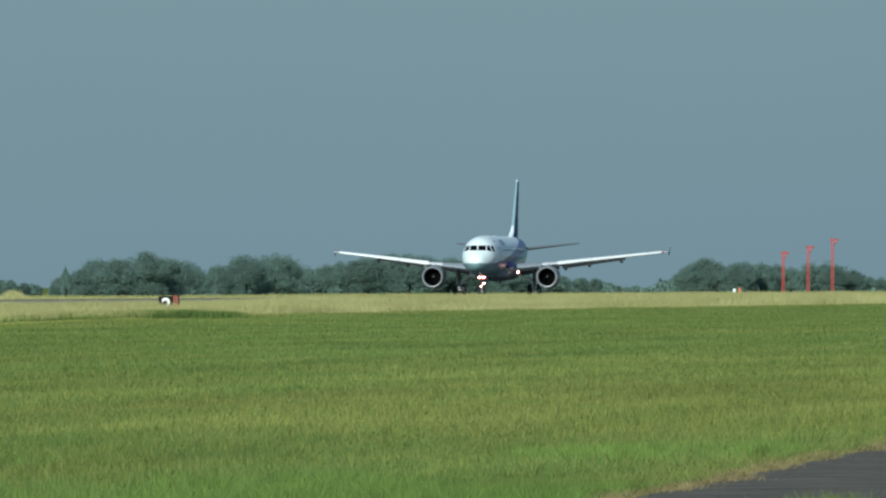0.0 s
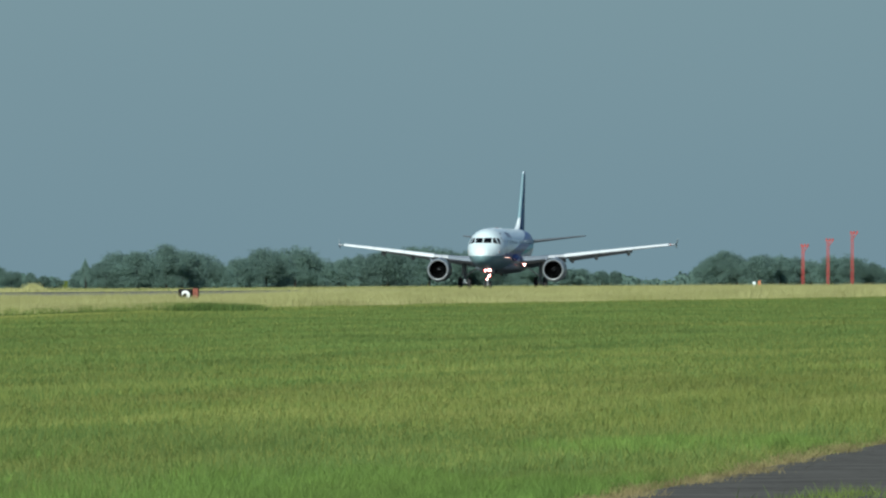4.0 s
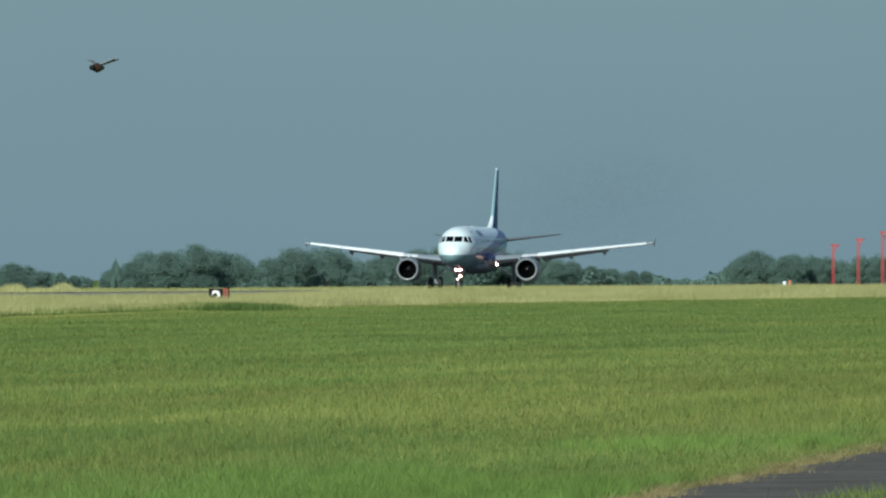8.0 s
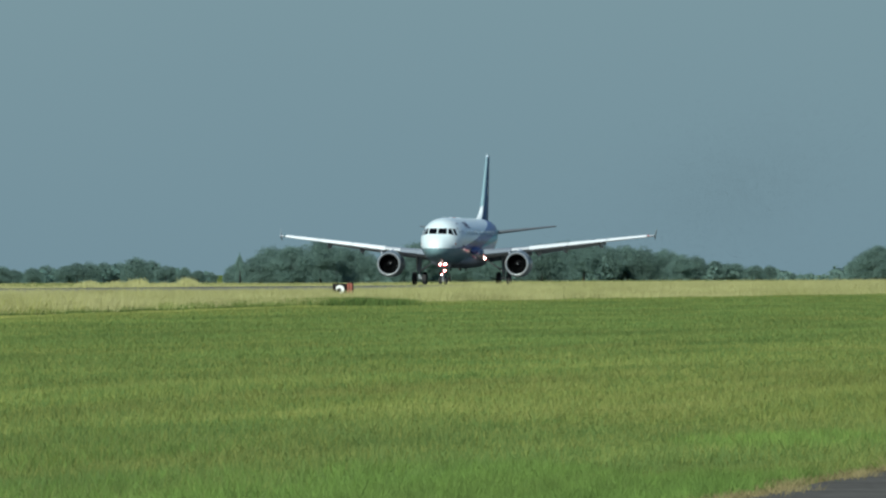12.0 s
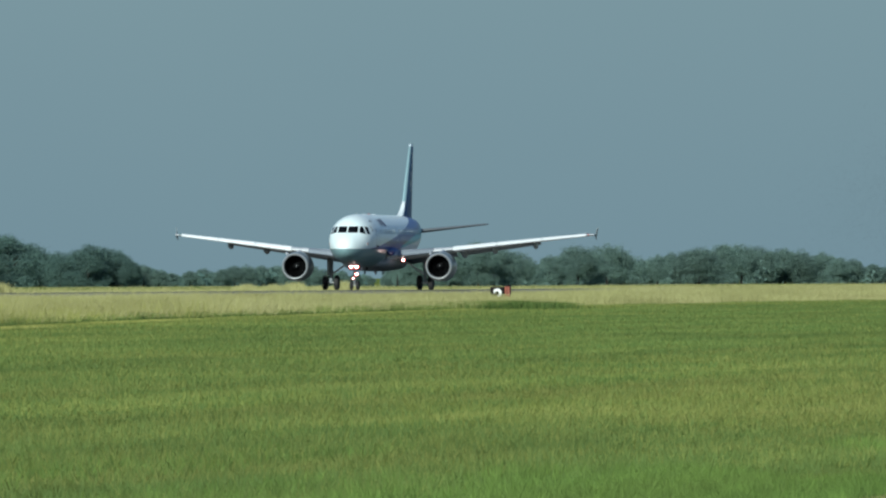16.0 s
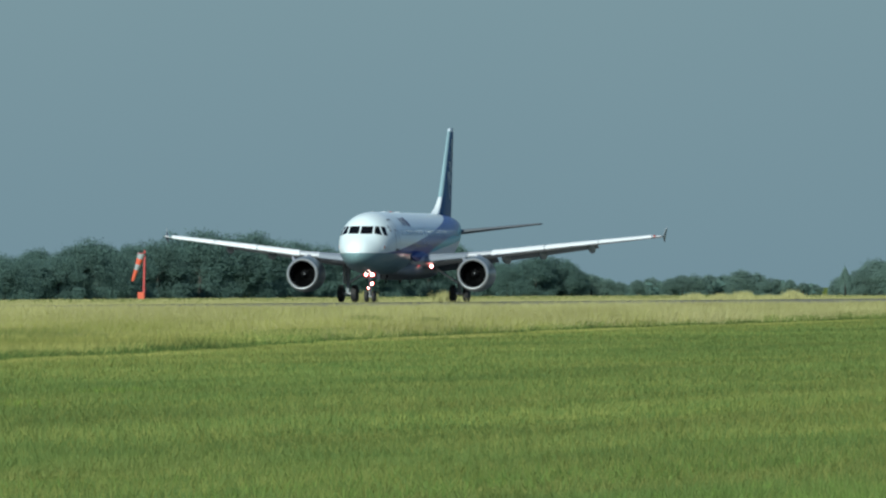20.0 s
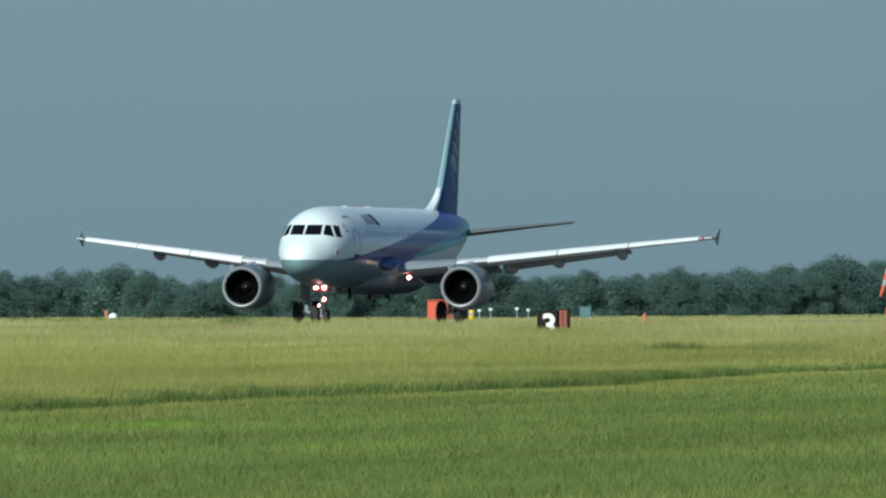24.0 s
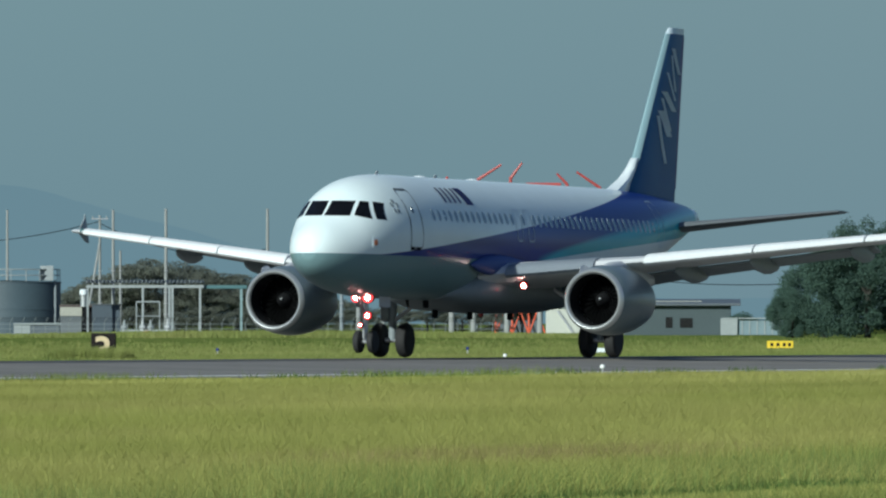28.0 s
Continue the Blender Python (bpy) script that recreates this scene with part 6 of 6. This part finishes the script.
    part("fan", lathe([(1.12, 0.30), (1.12, 0.85), (1.18, 0.85), (1.18, 0.30)], "Y", 48, c, True), FANSHADE, eng, "fan disc near black for the intake's shade")
    for k in range(24):
        bm = bmesh.new()
        u = 2 * math.pi * k / 24
        q = Vector((math.cos(u), 0, math.sin(u)))
        t = Vector((-math.sin(u), 0, math.cos(u)))
        bm.faces.new([bm.verts.new(c + Vector((0, f, 0)) + q * r + t * o) for f, r, o in ((0.98, 0.25, -0.03), (1.10, 0.25, 0.03), (1.10, 0.835, 0.09), (0.96, 0.835, -0.09))])
        bmesh.ops.solidify(bm, geom=bm.faces[:], thickness=0.01)
        part("fan_blade", bm, FANSHADE, eng)
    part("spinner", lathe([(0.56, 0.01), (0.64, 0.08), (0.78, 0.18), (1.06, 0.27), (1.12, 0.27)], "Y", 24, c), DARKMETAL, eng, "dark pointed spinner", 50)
    part("spinner_mark", plate([c + Vector(v) for v in ((0.02, 0.58, 0.02), (0.07, 0.61, 0.03), (0.06, 0.62, 0.07), (0.01, 0.60, 0.06))], 0.02), GREYPAINT, eng, "white swirl on the spinner")
    part("core_nozzle", lathe([(3.0, 0.62), (3.7, 0.60), (4.4, 0.47), (4.9, 0.40), (4.88, 0.36), (4.0, 0.36)], "Y", 32, c, True), METAL, eng, "bare metal core nozzle", 40)
    part("exhaust_cone", lathe([(3.9, 0.30), (4.7, 0.25), (5.4, 0.03)], "Y", 20, c), DARKMETAL, eng, "", 40)
    rows = []
    for a, w, lo, hi in ((12.4, 0.05, 2.86, 2.98), (13.2, 0.20, 2.7, 3.16), (14.4, 0.24, 2.6, 3.22), (16.0, 0.22, 2.3, 3.0), (17.4, 0.10, 2.4, 2.75)):
        rows.append([P(a, s * 5.75 + w * math.cos(u), (lo + hi) / 2 + (hi - lo) / 2 * math.sin(u)) for u in (2 * math.pi * i / 12 for i in range(12))])
    part("pylon", loft(rows), SKIN, eng, "pylon between engine and wing", 45)
    part("strake", plate([P(12.4, s * 5.75 - 0.80, 2.72), P(13.5, s * 5.75 - 0.74, 2.78), P(13.45, s * 5.75 - 0.98, 3.06), P(12.9, s * 5.75 - 0.95, 2.98)], 0.02), SKIN, eng)

    # main gear
    hub = P(MAIN, s * 3.795, 0.57)
    leg = part("main_gear_leg", tube(hub + Vector((0, 0, 0.0)), P(MAIN - 0.1, s * 3.75, 2.7), 0.13, 0.17, 14), DARKUNDER, plane, "main landing gear leg", 50)
    part("axle", tube(hub + Vector((-0.62, 0, 0)), hub + Vector((0.62, 0, 0)), 0.08), STEEL, leg)
    part("side_stay", tube(P(MAIN - 0.05, s * 3.7, 1.25), P(MAIN - 0.3, s * 2.1, 2.35), 0.07), STEEL, leg)
    part("torque_link", tube(hub + Vector((0, 0.22, 0.12)), hub + Vector((0, 0.3, 0.75)), 0.05), STEEL, leg)
    part("gear_door", cuboid(P(MAIN, s * 4.02, 1.95), (0.05, 1.05, 1.5), 0.01), GREYPAINT, leg, "gear door plate")
    for off in (-0.46, 0.46):
        w = hub + Vector((off, 0, 0))
        tyre = part("tyre", lathe([(-0.20, 0.30), (-0.205, 0.44), (-0.16, 0.545), (-0.06, 0.583), (0.06, 0.583), (0.16, 0.545), (0.205, 0.44), (0.20, 0.30)], "X", 32, w), RUBBER, leg, "black main wheel tyre", 45)
        part("rim", lathe([(-0.15, 0.05), (-0.17, 0.28), (-0.12, 0.31), (0.12, 0.31), (0.17, 0.28), (0.15, 0.05)], "X", 20, w), STEEL, tyre, "", 45)

# wing-root landing light, port side
lite = part("landing_light", lathe([(0.0, 0.02), (-0.01, 0.10), (-0.07, 0.105), (-0.08, 0.135), (0.06, 0.14), (0.22, 0.12), (0.26, 0.03)], "Y", 18, P(13.1, 2.72, 2.36)), RED, plane, "red-rimmed lamp housing under the wing root", 50)
part("rim", lathe([(-0.076, 0.072), (-0.084, 0.074), (-0.084, 0.10), (-0.074, 0.105)], "Y", 18, P(13.1, 2.72, 2.36), True), LAMPHALO, lite, "glowing red rim for the lamp's halo")
part("lens", lathe([(-0.03, 0.02), (-0.03, 0.10), (-0.012, 0.105)], "Y", 18, P(13.1, 2.72, 2.36)), LAMPWHITE, lite, "glowing white lens")
part("lamp_arm", cuboid(P(13.3, 2.72, 2.56), (0.06, 0.3, 0.3), 0.01), DARKUNDER, lite)

# nose gear
hub = P(5.35, 0, 0.38)
leg = part("nose_gear_leg", tube(hub, P(5.28, 0, 2.3), 0.085, 0.11, 14), STEEL, plane, "slim nose gear leg", 50)
part("drag_stay", tube(P(5.33, 0.0, 1.25), P(4.2, 0, 2.15), 0.05), STEEL, leg)
part("axle", tube(hub + Vector((-0.3, 0, 0)), hub + Vector((0.3, 0, 0)), 0.06), STEEL, leg)
part("torque_link", tube(hub + Vector((0, -0.18, 0.1)), hub + Vector((0, -0.22, 0.65)), 0.04), STEEL, leg)
for off in (-0.25, 0.25):
    w = hub + Vector((off, 0, 0))
    tyre = part("tyre", lathe([(-0.11, 0.2), (-0.115, 0.3), (-0.08, 0.365), (0.0, 0.385), (0.08, 0.365), (0.115, 0.3), (0.11, 0.2)], "X", 28, w), RUBBER, leg, "small black nose wheel tyre", 45)
    part("rim", lathe([(-0.08, 0.03), (-0.09, 0.19), (0.09, 0.19), (0.08, 0.03)], "X", 18, w), STEEL, tyre, "", 45)
for side in (-1, 1):
    part("gear_door", cuboid(P(6.0, side * 0.42, 1.75), (0.03, 1.0, 0.45), 0.01), GREYPAINT, leg)
# Red housings and glowing rims imitate the lamps' red halo.
for b, z, r in ((-0.21, 1.84, 0.105), (0.21, 1.86, 0.13), (0.21, 1.24, 0.085), (-0.05, 0.93, 0.05)):
    at = P(5.06, b, z)
    lamp_body = part("taxi_light", lathe([(-0.035, 0.01), (-0.04, r * 1.06), (-0.10, r * 1.10), (-0.11, r * 1.4), (0.0, r * 1.6), (0.12, r * 1.4), (0.17, 0.02)], "Y", 20, at), RED, leg, "red-rimmed lamp housing", 50)
    part("rim", lathe([(-0.112, r * 0.74), (-0.116, r * 0.76), (-0.116, r * 1.42), (-0.106, r * 1.45)], "Y", 20, at, True), LAMPHALO, lamp_body, "glowing red rim for the lamp's halo")
    part("lens", lathe([(-0.055, 0.01), (-0.05, r * 1.02), (-0.035, r * 1.05)], "Y", 20, at), LAMPWHITE, lamp_body, "glowing white lens")
    part("lamp_arm", tube(P(5.16, b, z), P(5.30, 0, z - 0.03), 0.03), STEEL, lamp_body)

# ---- tail ----


def fin_material():
    """Indigo fin with a paler leading edge and slanting light bands."""
    m, n, l = nodes_of("fin_paint")
    b = n["Principled BSDF"]
    b.inputs["Roughness"].default_value = 0.5
    b.inputs["Specular IOR Level"].default_value = 0.15
    co = n.new("ShaderNodeTexCoord")
    g = n.new("ShaderNodeTexNoise")
    g.inputs["Scale"].default_value, g.inputs["Detail"].default_value = 0.7, 4
    l.new(co.outputs["Object"], g.inputs["Vector"])
    mix = n.new("ShaderNodeMix")
    mix.data_type = "RGBA"
    mix.inputs[6].default_value, mix.inputs[7].default_value = (0.028, 0.095, 0.23, 1), (0.044, 0.160, 0.31, 1)
    l.new(g.outputs[0], mix.inputs[0])
    l.new(mix.outputs[2], b.inputs["Base Color"])
    return m


def fin_section(le, te, z, t):
    c = te - le
    return [P(le + x * c, y * t, z) for x, y in ((0, 0), (0.03, 0.45), (0.12, 0.85), (0.3, 1), (0.6, 0.75), (1, 0.06), (1, -0.06), (0.6, -0.75), (0.3, -1), (0.12, -0.85), (0.03, -0.45))]


FIN = fin_material()
fin = part("fin", loft([fin_section(30.15, 35.4, 5.4, 0.30), fin_section(30.9, 35.55, 6.4, 0.27), fin_section(34.6, 36.36, 11.55, 0.13), fin_section(34.85, 36.38, 11.74, 0.09)]), FIN, plane, "indigo tail fin with pale slanting marks", 35)
part("fin_leading_edge", loft([[P(a + x, y, z) for x, y in ((-0.06, 0), (0.03, 0.08 * k), (0.16, 0.125 * k), (0.16, -0.125 * k), (0.03, -0.08 * k))] for a, z, k in ((31.28, 7.0, 1.25), (34.57, 11.56, 0.75))]), LEADBLUE, fin, "pale leading edge", 40)
part("fin_cap", loft([fin_section(34.57, 36.36, 11.56, 0.14), fin_section(34.83, 36.39, 11.77, 0.11)]), PALEBLUE, fin, "pale cap of the fin", 40)
part("dorsal_fin", loft([fin_section(28.0, 30.8, 5.75, 0.30), fin_section(29.0, 30.9, 6.00, 0.27), fin_section(30.1, 31.1, 6.36, 0.22), fin_section(30.75, 31.45, 6.72, 0.18), fin_section(31.22, 31.75, 7.1, 0.14)]), WHITE, fin, "white fillet in front of the fin", 40)
rud = [[P(a, y, z) for a, y in ((te - c, 0.07 * k), (te + 0.03, 0.012), (te + 0.03, -0.012), (te - c, -0.07 * k))] for z, te, c, k in ((6.1, 35.55, 1.75, 2.2), (11.5, 36.37, 0.75, 1.0))]
part("rudder", loft(rud), INDIGO, fin, "darker rudder panel", 40)


def fin_x(z, f):
    """Aft position a fraction f across the fin at height z."""
    le, te = np.interp(z, [6.4, 11.6], [30.9, 34.65]), np.interp(z, [6.4, 11.6], [35.55, 36.36])
    return float(le + (te - le) * f)


def fin_half(z, f):
    return float(np.interp(z, [6.4, 11.55], [0.27, 0.13]) * np.interp(f, [0.0, 0.12, 0.3, 0.6, 1.0], [0.2, 0.85, 1.0, 0.75, 0.08])) + 0.022


# slanting pale bars that climb the fin
for s in (1, -1):
    for (z0, f0), (z1, f1), wdt in (((8.63, 0.204), (6.97, 0.619), 0.058), ((8.82, 0.261), (7.92, 0.649), 0.125), ((9.26, 0.224), (8.12, 0.666), 0.058), ((9.5, 0.261), (8.82, 0.736), 0.14), ((10.18, 0.249), (9.2, 0.745), 0.058), ((10.79, 0.308), (9.52, 0.718), 0.06), ((11.04, 0.322), (10.14, 0.833), 0.125)):
        bm = bmesh.new()
        row = []
        for i in range(5):
            t = i / 4
            z, f = z0 + (z1 - z0) * t, f0 + (f1 - f0) * t
            row.append([bm.verts.new(P(fin_x(z, f + o), s * fin_half(z, f + o), z)) for o in (-wdt * 0.75, -wdt * 0.37, 0, wdt * 0.37, wdt * 0.75)])
        for p, q in zip(row, row[1:]):
            for c in range(4):
                bm.faces.new((p[c], p[c + 1], q[c + 1], q[c]))
        bmesh.ops.solidify(bm, geom=bm.faces[:], thickness=0.01)
        part("fin_mark", bm, MARKBLUE, fin, "pale slanting bar")
    sec = [aerofoil(31.6, 4.2, 0.10, 4.64, s * 0.3), aerofoil(32.2, 3.6, 0.10, 4.68, s * 1.0), aerofoil(35.0, 1.45, 0.09, 5.27, s * 6.1), aerofoil(35.15, 1.25, 0.07, 5.28, s * 6.22)]
    tp = part("tailplane", loft(sec), TAILGREY, plane, "grey horizontal tailplane", 35)
    part("elevator", loft([[P(a, s * b, z) for a, z in ((te - c, zz + 0.05), (te + 0.02, zz), (te - c, zz - 0.05))] for b, te, zz, c in ((1.3, 35.75, 4.71, 1.0), (6.1, 36.45, 5.27, 0.45))]), TAILGREY, tp)
part("tail_cone", lathe([(37.3 - MAIN, 0.20), (37.62 - MAIN, 0.12), (37.75 - MAIN, 0.10), (37.74 - MAIN, 0.06)], "Y", 20, (0, 0, 5.09)), DARKMETAL, plane, "dark exhaust of the auxiliary unit", 40)
# aerials
for a, z, h in ((6.0, 5.93, 0.16), (11.5, 5.95, 0.12)):
    part("aerial", plate([P(a, 0.01, z), P(a + 0.34, 0.01, z), P(a + 0.36, 0.01, z + h), P(a + 0.2, 0.01, z + h)], 0.02), GREYPAINT, plane)
for a, z, h in ((9.0, 1.85, 0.30), (19.8, 1.5, 0.35), (20.8, 1.62, 0.3)):
    part("aerial", plate([P(a, 0.01, z), P(a + 0.3, 0.01, z), P(a + 0.36, 0.01, z - h), P(a + 0.24, 0.01, z - h)], 0.02), DARKMETAL, plane)
for a in (10.2, 15.2):
    part("satellite_dome", lathe([(0.0, 0.26), (0.04, 0.22), (0.07, 0.1), (0.08, 0.02)], "Z", 16, P(a, 0, 5.94)), WHITE, plane, "", 50)
for a, b, deep in ((10.4, 0.2, 0.16), (12.6, -0.3, 0.20), (14.2, 0.35, 0.22), (18.2, 0.3, 0.18)):
    part("drain_mast", cuboid(P(a, b, 1.50 + (0.28 if a < 11 else 0) - deep / 2), (0.07, 0.42, deep + 0.1), 0.02), DARKMETAL, plane, "small dark mast under the belly")
part("belly_beacon", lathe([(0.0, 0.10), (-0.09, 0.09), (-0.14, 0.02)], "Z", 14, P(16.2, 0, 1.47)), RED, plane, "red beacon under the belly")
part("beacon", lathe([(0.0, 0.06), (0.05, 0.05), (0.09, 0.01)], "Z", 14, P(12.9, 0, 5.96)), RED, plane, "red beacon")

# ---- flying insects close to the camera ----


def insect():
    root = empty("flying_insect", (0, 0, -5), "small dark winged insect in flight", "insect")
    part("body", lathe([(-0.010, 0.001), (-0.006, 0.004), (0.0, 0.0055), (0.006, 0.004), (0.014, 0.002), (0.016, 0.0005)], "X", 14), plain("insect_brown", (0.05, 0.025, 0.015), 0.5), root, "", 50)
    part("head", lathe([(-0.015, 0.0005), (-0.013, 0.003), (-0.010, 0.003), (-0.009, 0.001)], "X", 12), DARKMETAL, root, "", 50)
    wing_mat = plain("insect_wing", (0.16, 0.16, 0.16), 0.5)
    for s in (1, -1):
        for k in (0, 1):
            part("wing", plate([(0.0 + 0.005 * k, 0.002 * s, 0.003), (0.006 + 0.008 * k, s * 0.018, 0.010), (0.011 + 0.009 * k, s * 0.017, 0.009), (0.006 + 0.005 * k, 0.002 * s, 0.003)], 0.0004), wing_mat, root)
    return root


def in_view(yaw, tilt, x, y, d):
    """A place d metres off, as many picture widths aside as x, y say, for a camera turned by yaw and tilt."""
    m = pose(*EYE, 90 + tilt, 0, yaw)
    return m @ Vector(((x - 784) / PXM * d, (441 - y) / PXM * d, -d))


fly_one = insect()
fly_two = copy_thing(fly_one, pose(0, 0, -5))
fly_three = copy_thing(fly_one, pose(0, 0, -5))
fly_four = copy_thing(fly_one, pose(0, 0, -5))

# ---- thin dark smoke from the engines running up: fine soot flakes ----
n = 70000
c = rng.normal(0, 1, (n, 3)) * np.array([6.4, 9.0, 3.6])
c[:, 2] += 0.35 * c[:, 0] * rng.uniform(0, 1, n)
nn = rng.normal(0, 1, (n, 3))
nn /= np.linalg.norm(nn, axis=1)[:, None]
u = np.cross(nn, rng.normal(0, 1, (n, 3)))
w = np.cross(nn, u)
k = 0.0084
SOOT = plain("soot", (0.03, 0.028, 0.027), 0.95, 0, 0.1, 1.0, 0, 0, 0.0)
smoke = tagged(new("exhaust_smoke", mesh_of("exhaust_smoke", np.stack([c - u * k, c - w * k, c + u * k, c + w * k], 1).reshape(-1, 3), np.arange(4 * n).reshape(-1, 4), SOOT)),
               "thin dark exhaust smoke drifting behind the airliner", "smoke", kind="stuff")

# ---- what moves ----
# seconds and the nose's place along the runway
ROLL_OUT = [
    (0.0, 1410.1), (0.5, 1409.5), (1.0, 1408.8), (1.5, 1407.8), (2.0, 1406.6), (2.5, 1405.2),
    (3.0, 1403.5), (3.5, 1401.3), (5.5, 1387.0), (6.0, 1381.6), (6.5, 1375.5), (7.0, 1368.5),
    (7.5, 1360.6), (8.0, 1351.9), (8.5, 1342.3), (9.0, 1331.8), (9.5, 1320.5), (10.0, 1308.4),
    (10.5, 1295.6), (11.0, 1282.1), (11.5, 1268.0), (12.0, 1253.3), (12.5, 1238.0), (14.5, 1169.6),
    (15.0, 1150.5), (15.5, 1130.5), (16.0, 1109.9), (16.5, 1088.6), (17.0, 1066.6), (17.5, 1044.1),
    (18.0, 1020.9), (18.5, 997.2), (19.0, 972.9), (19.5, 948.1), (20.0, 922.8), (20.5, 897.0),
    (22.5, 788.5), (23.0, 760.0), (23.5, 730.9), (24.0, 700.9), (24.5, 670.2), (25.0, 638.8),
    (25.5, 606.8), (26.0, 574.3), (26.5, 541.3), (27.0, 507.8), (27.5, 473.8), (28.0, 439.3),
]


def motions():
    lift = lambda t: -0.75 * max(0.0, t - 27.0)
    walk(plane, [(t, pose(-LINE, s + MAIN, 0, lift(t), 0, 0)) for t, s in ROLL_OUT])
    walk(smoke, [(t, Matrix.Translation(spot(b, d, z))) for t, b, d, z in ((0.0, 6.9, 1462, -22.0), (3.5, 6.9, 1462, -20.0), (5.5, 6.72, 1456, 7.6), (7.5, 6.645, 1450, 9.0), (10.0, 6.66, 1446, 9.2), (14.0, 6.5, 1440, 9.6), (28.0, 6.2, 1430, 11.0))])
    # insects cross close in front of the camera
    for fly, path in ((fly_one, ((0.0, 7.07, 0.134, 2500, 500), (0.3, 7.07, 0.131, 1382, 622), (0.4, 7.07, 0.130, 1018, 651), (0.5, 7.07, 0.129, 675, 671), (0.6, 7.08, 0.128, 331, 808), (0.9, 7.08, 0.126, -900, 1500), (28.0, 7.08, 0.126, -3000, 1700))),
                      (fly_two, ((0.0, 7.2, 0.1, -600, 2600), (7.4, 7.27, 0.1, -20, 1300), (7.7, 7.27, 0.102, 60, 720), (7.8, 7.27, 0.102, 65, 537), (7.9, 7.27, 0.103, 77, 347), (8.0, 7.27, 0.1035, 172, 120), (8.2, 7.27, 0.105, 420, -500), (28.0, 7.27, 0.105, 3000, -3000))),
                      (fly_four, ((0.0, 7.17, 0.104, 6000, 500), (5.2, 7.17, 0.104, 2110, 745), (5.5, 7.175, 0.104, 1557, 776), (5.6, 7.178, 0.1036, 1374, 788), (5.7, 7.18, 0.1032, 1192, 812), (5.8, 7.183, 0.1028, 1016, 852), (5.9, 7.186, 0.1024, 828, 873), (6.0, 7.188, 0.102, 610, 877), (6.1, 7.193, 0.101, 418, 868), (6.4, 7.2, 0.1, -200, 860), (28.0, 7.2, 0.1, -5000, 860))),
                      (fly_three, ((0.0, 8.0, 0.1, 4000, 300), (14.2, 8.03, 0.1, 1150, 680), (14.5, 8.07, 0.1016, 663, 820), (14.6, 8.10, 0.102, 501, 865), (14.9, 8.2, 0.102, -100, 1300), (28.0, 8.2, 0.1, -3000, 2500)))):
        walk(fly, [(t, Matrix.Translation(in_view(yaw, tilt, x, y, 16.0)) @ pose(0, 0, 0, 0, 0, 70)) for t, yaw, tilt, x, y in path])


motions()
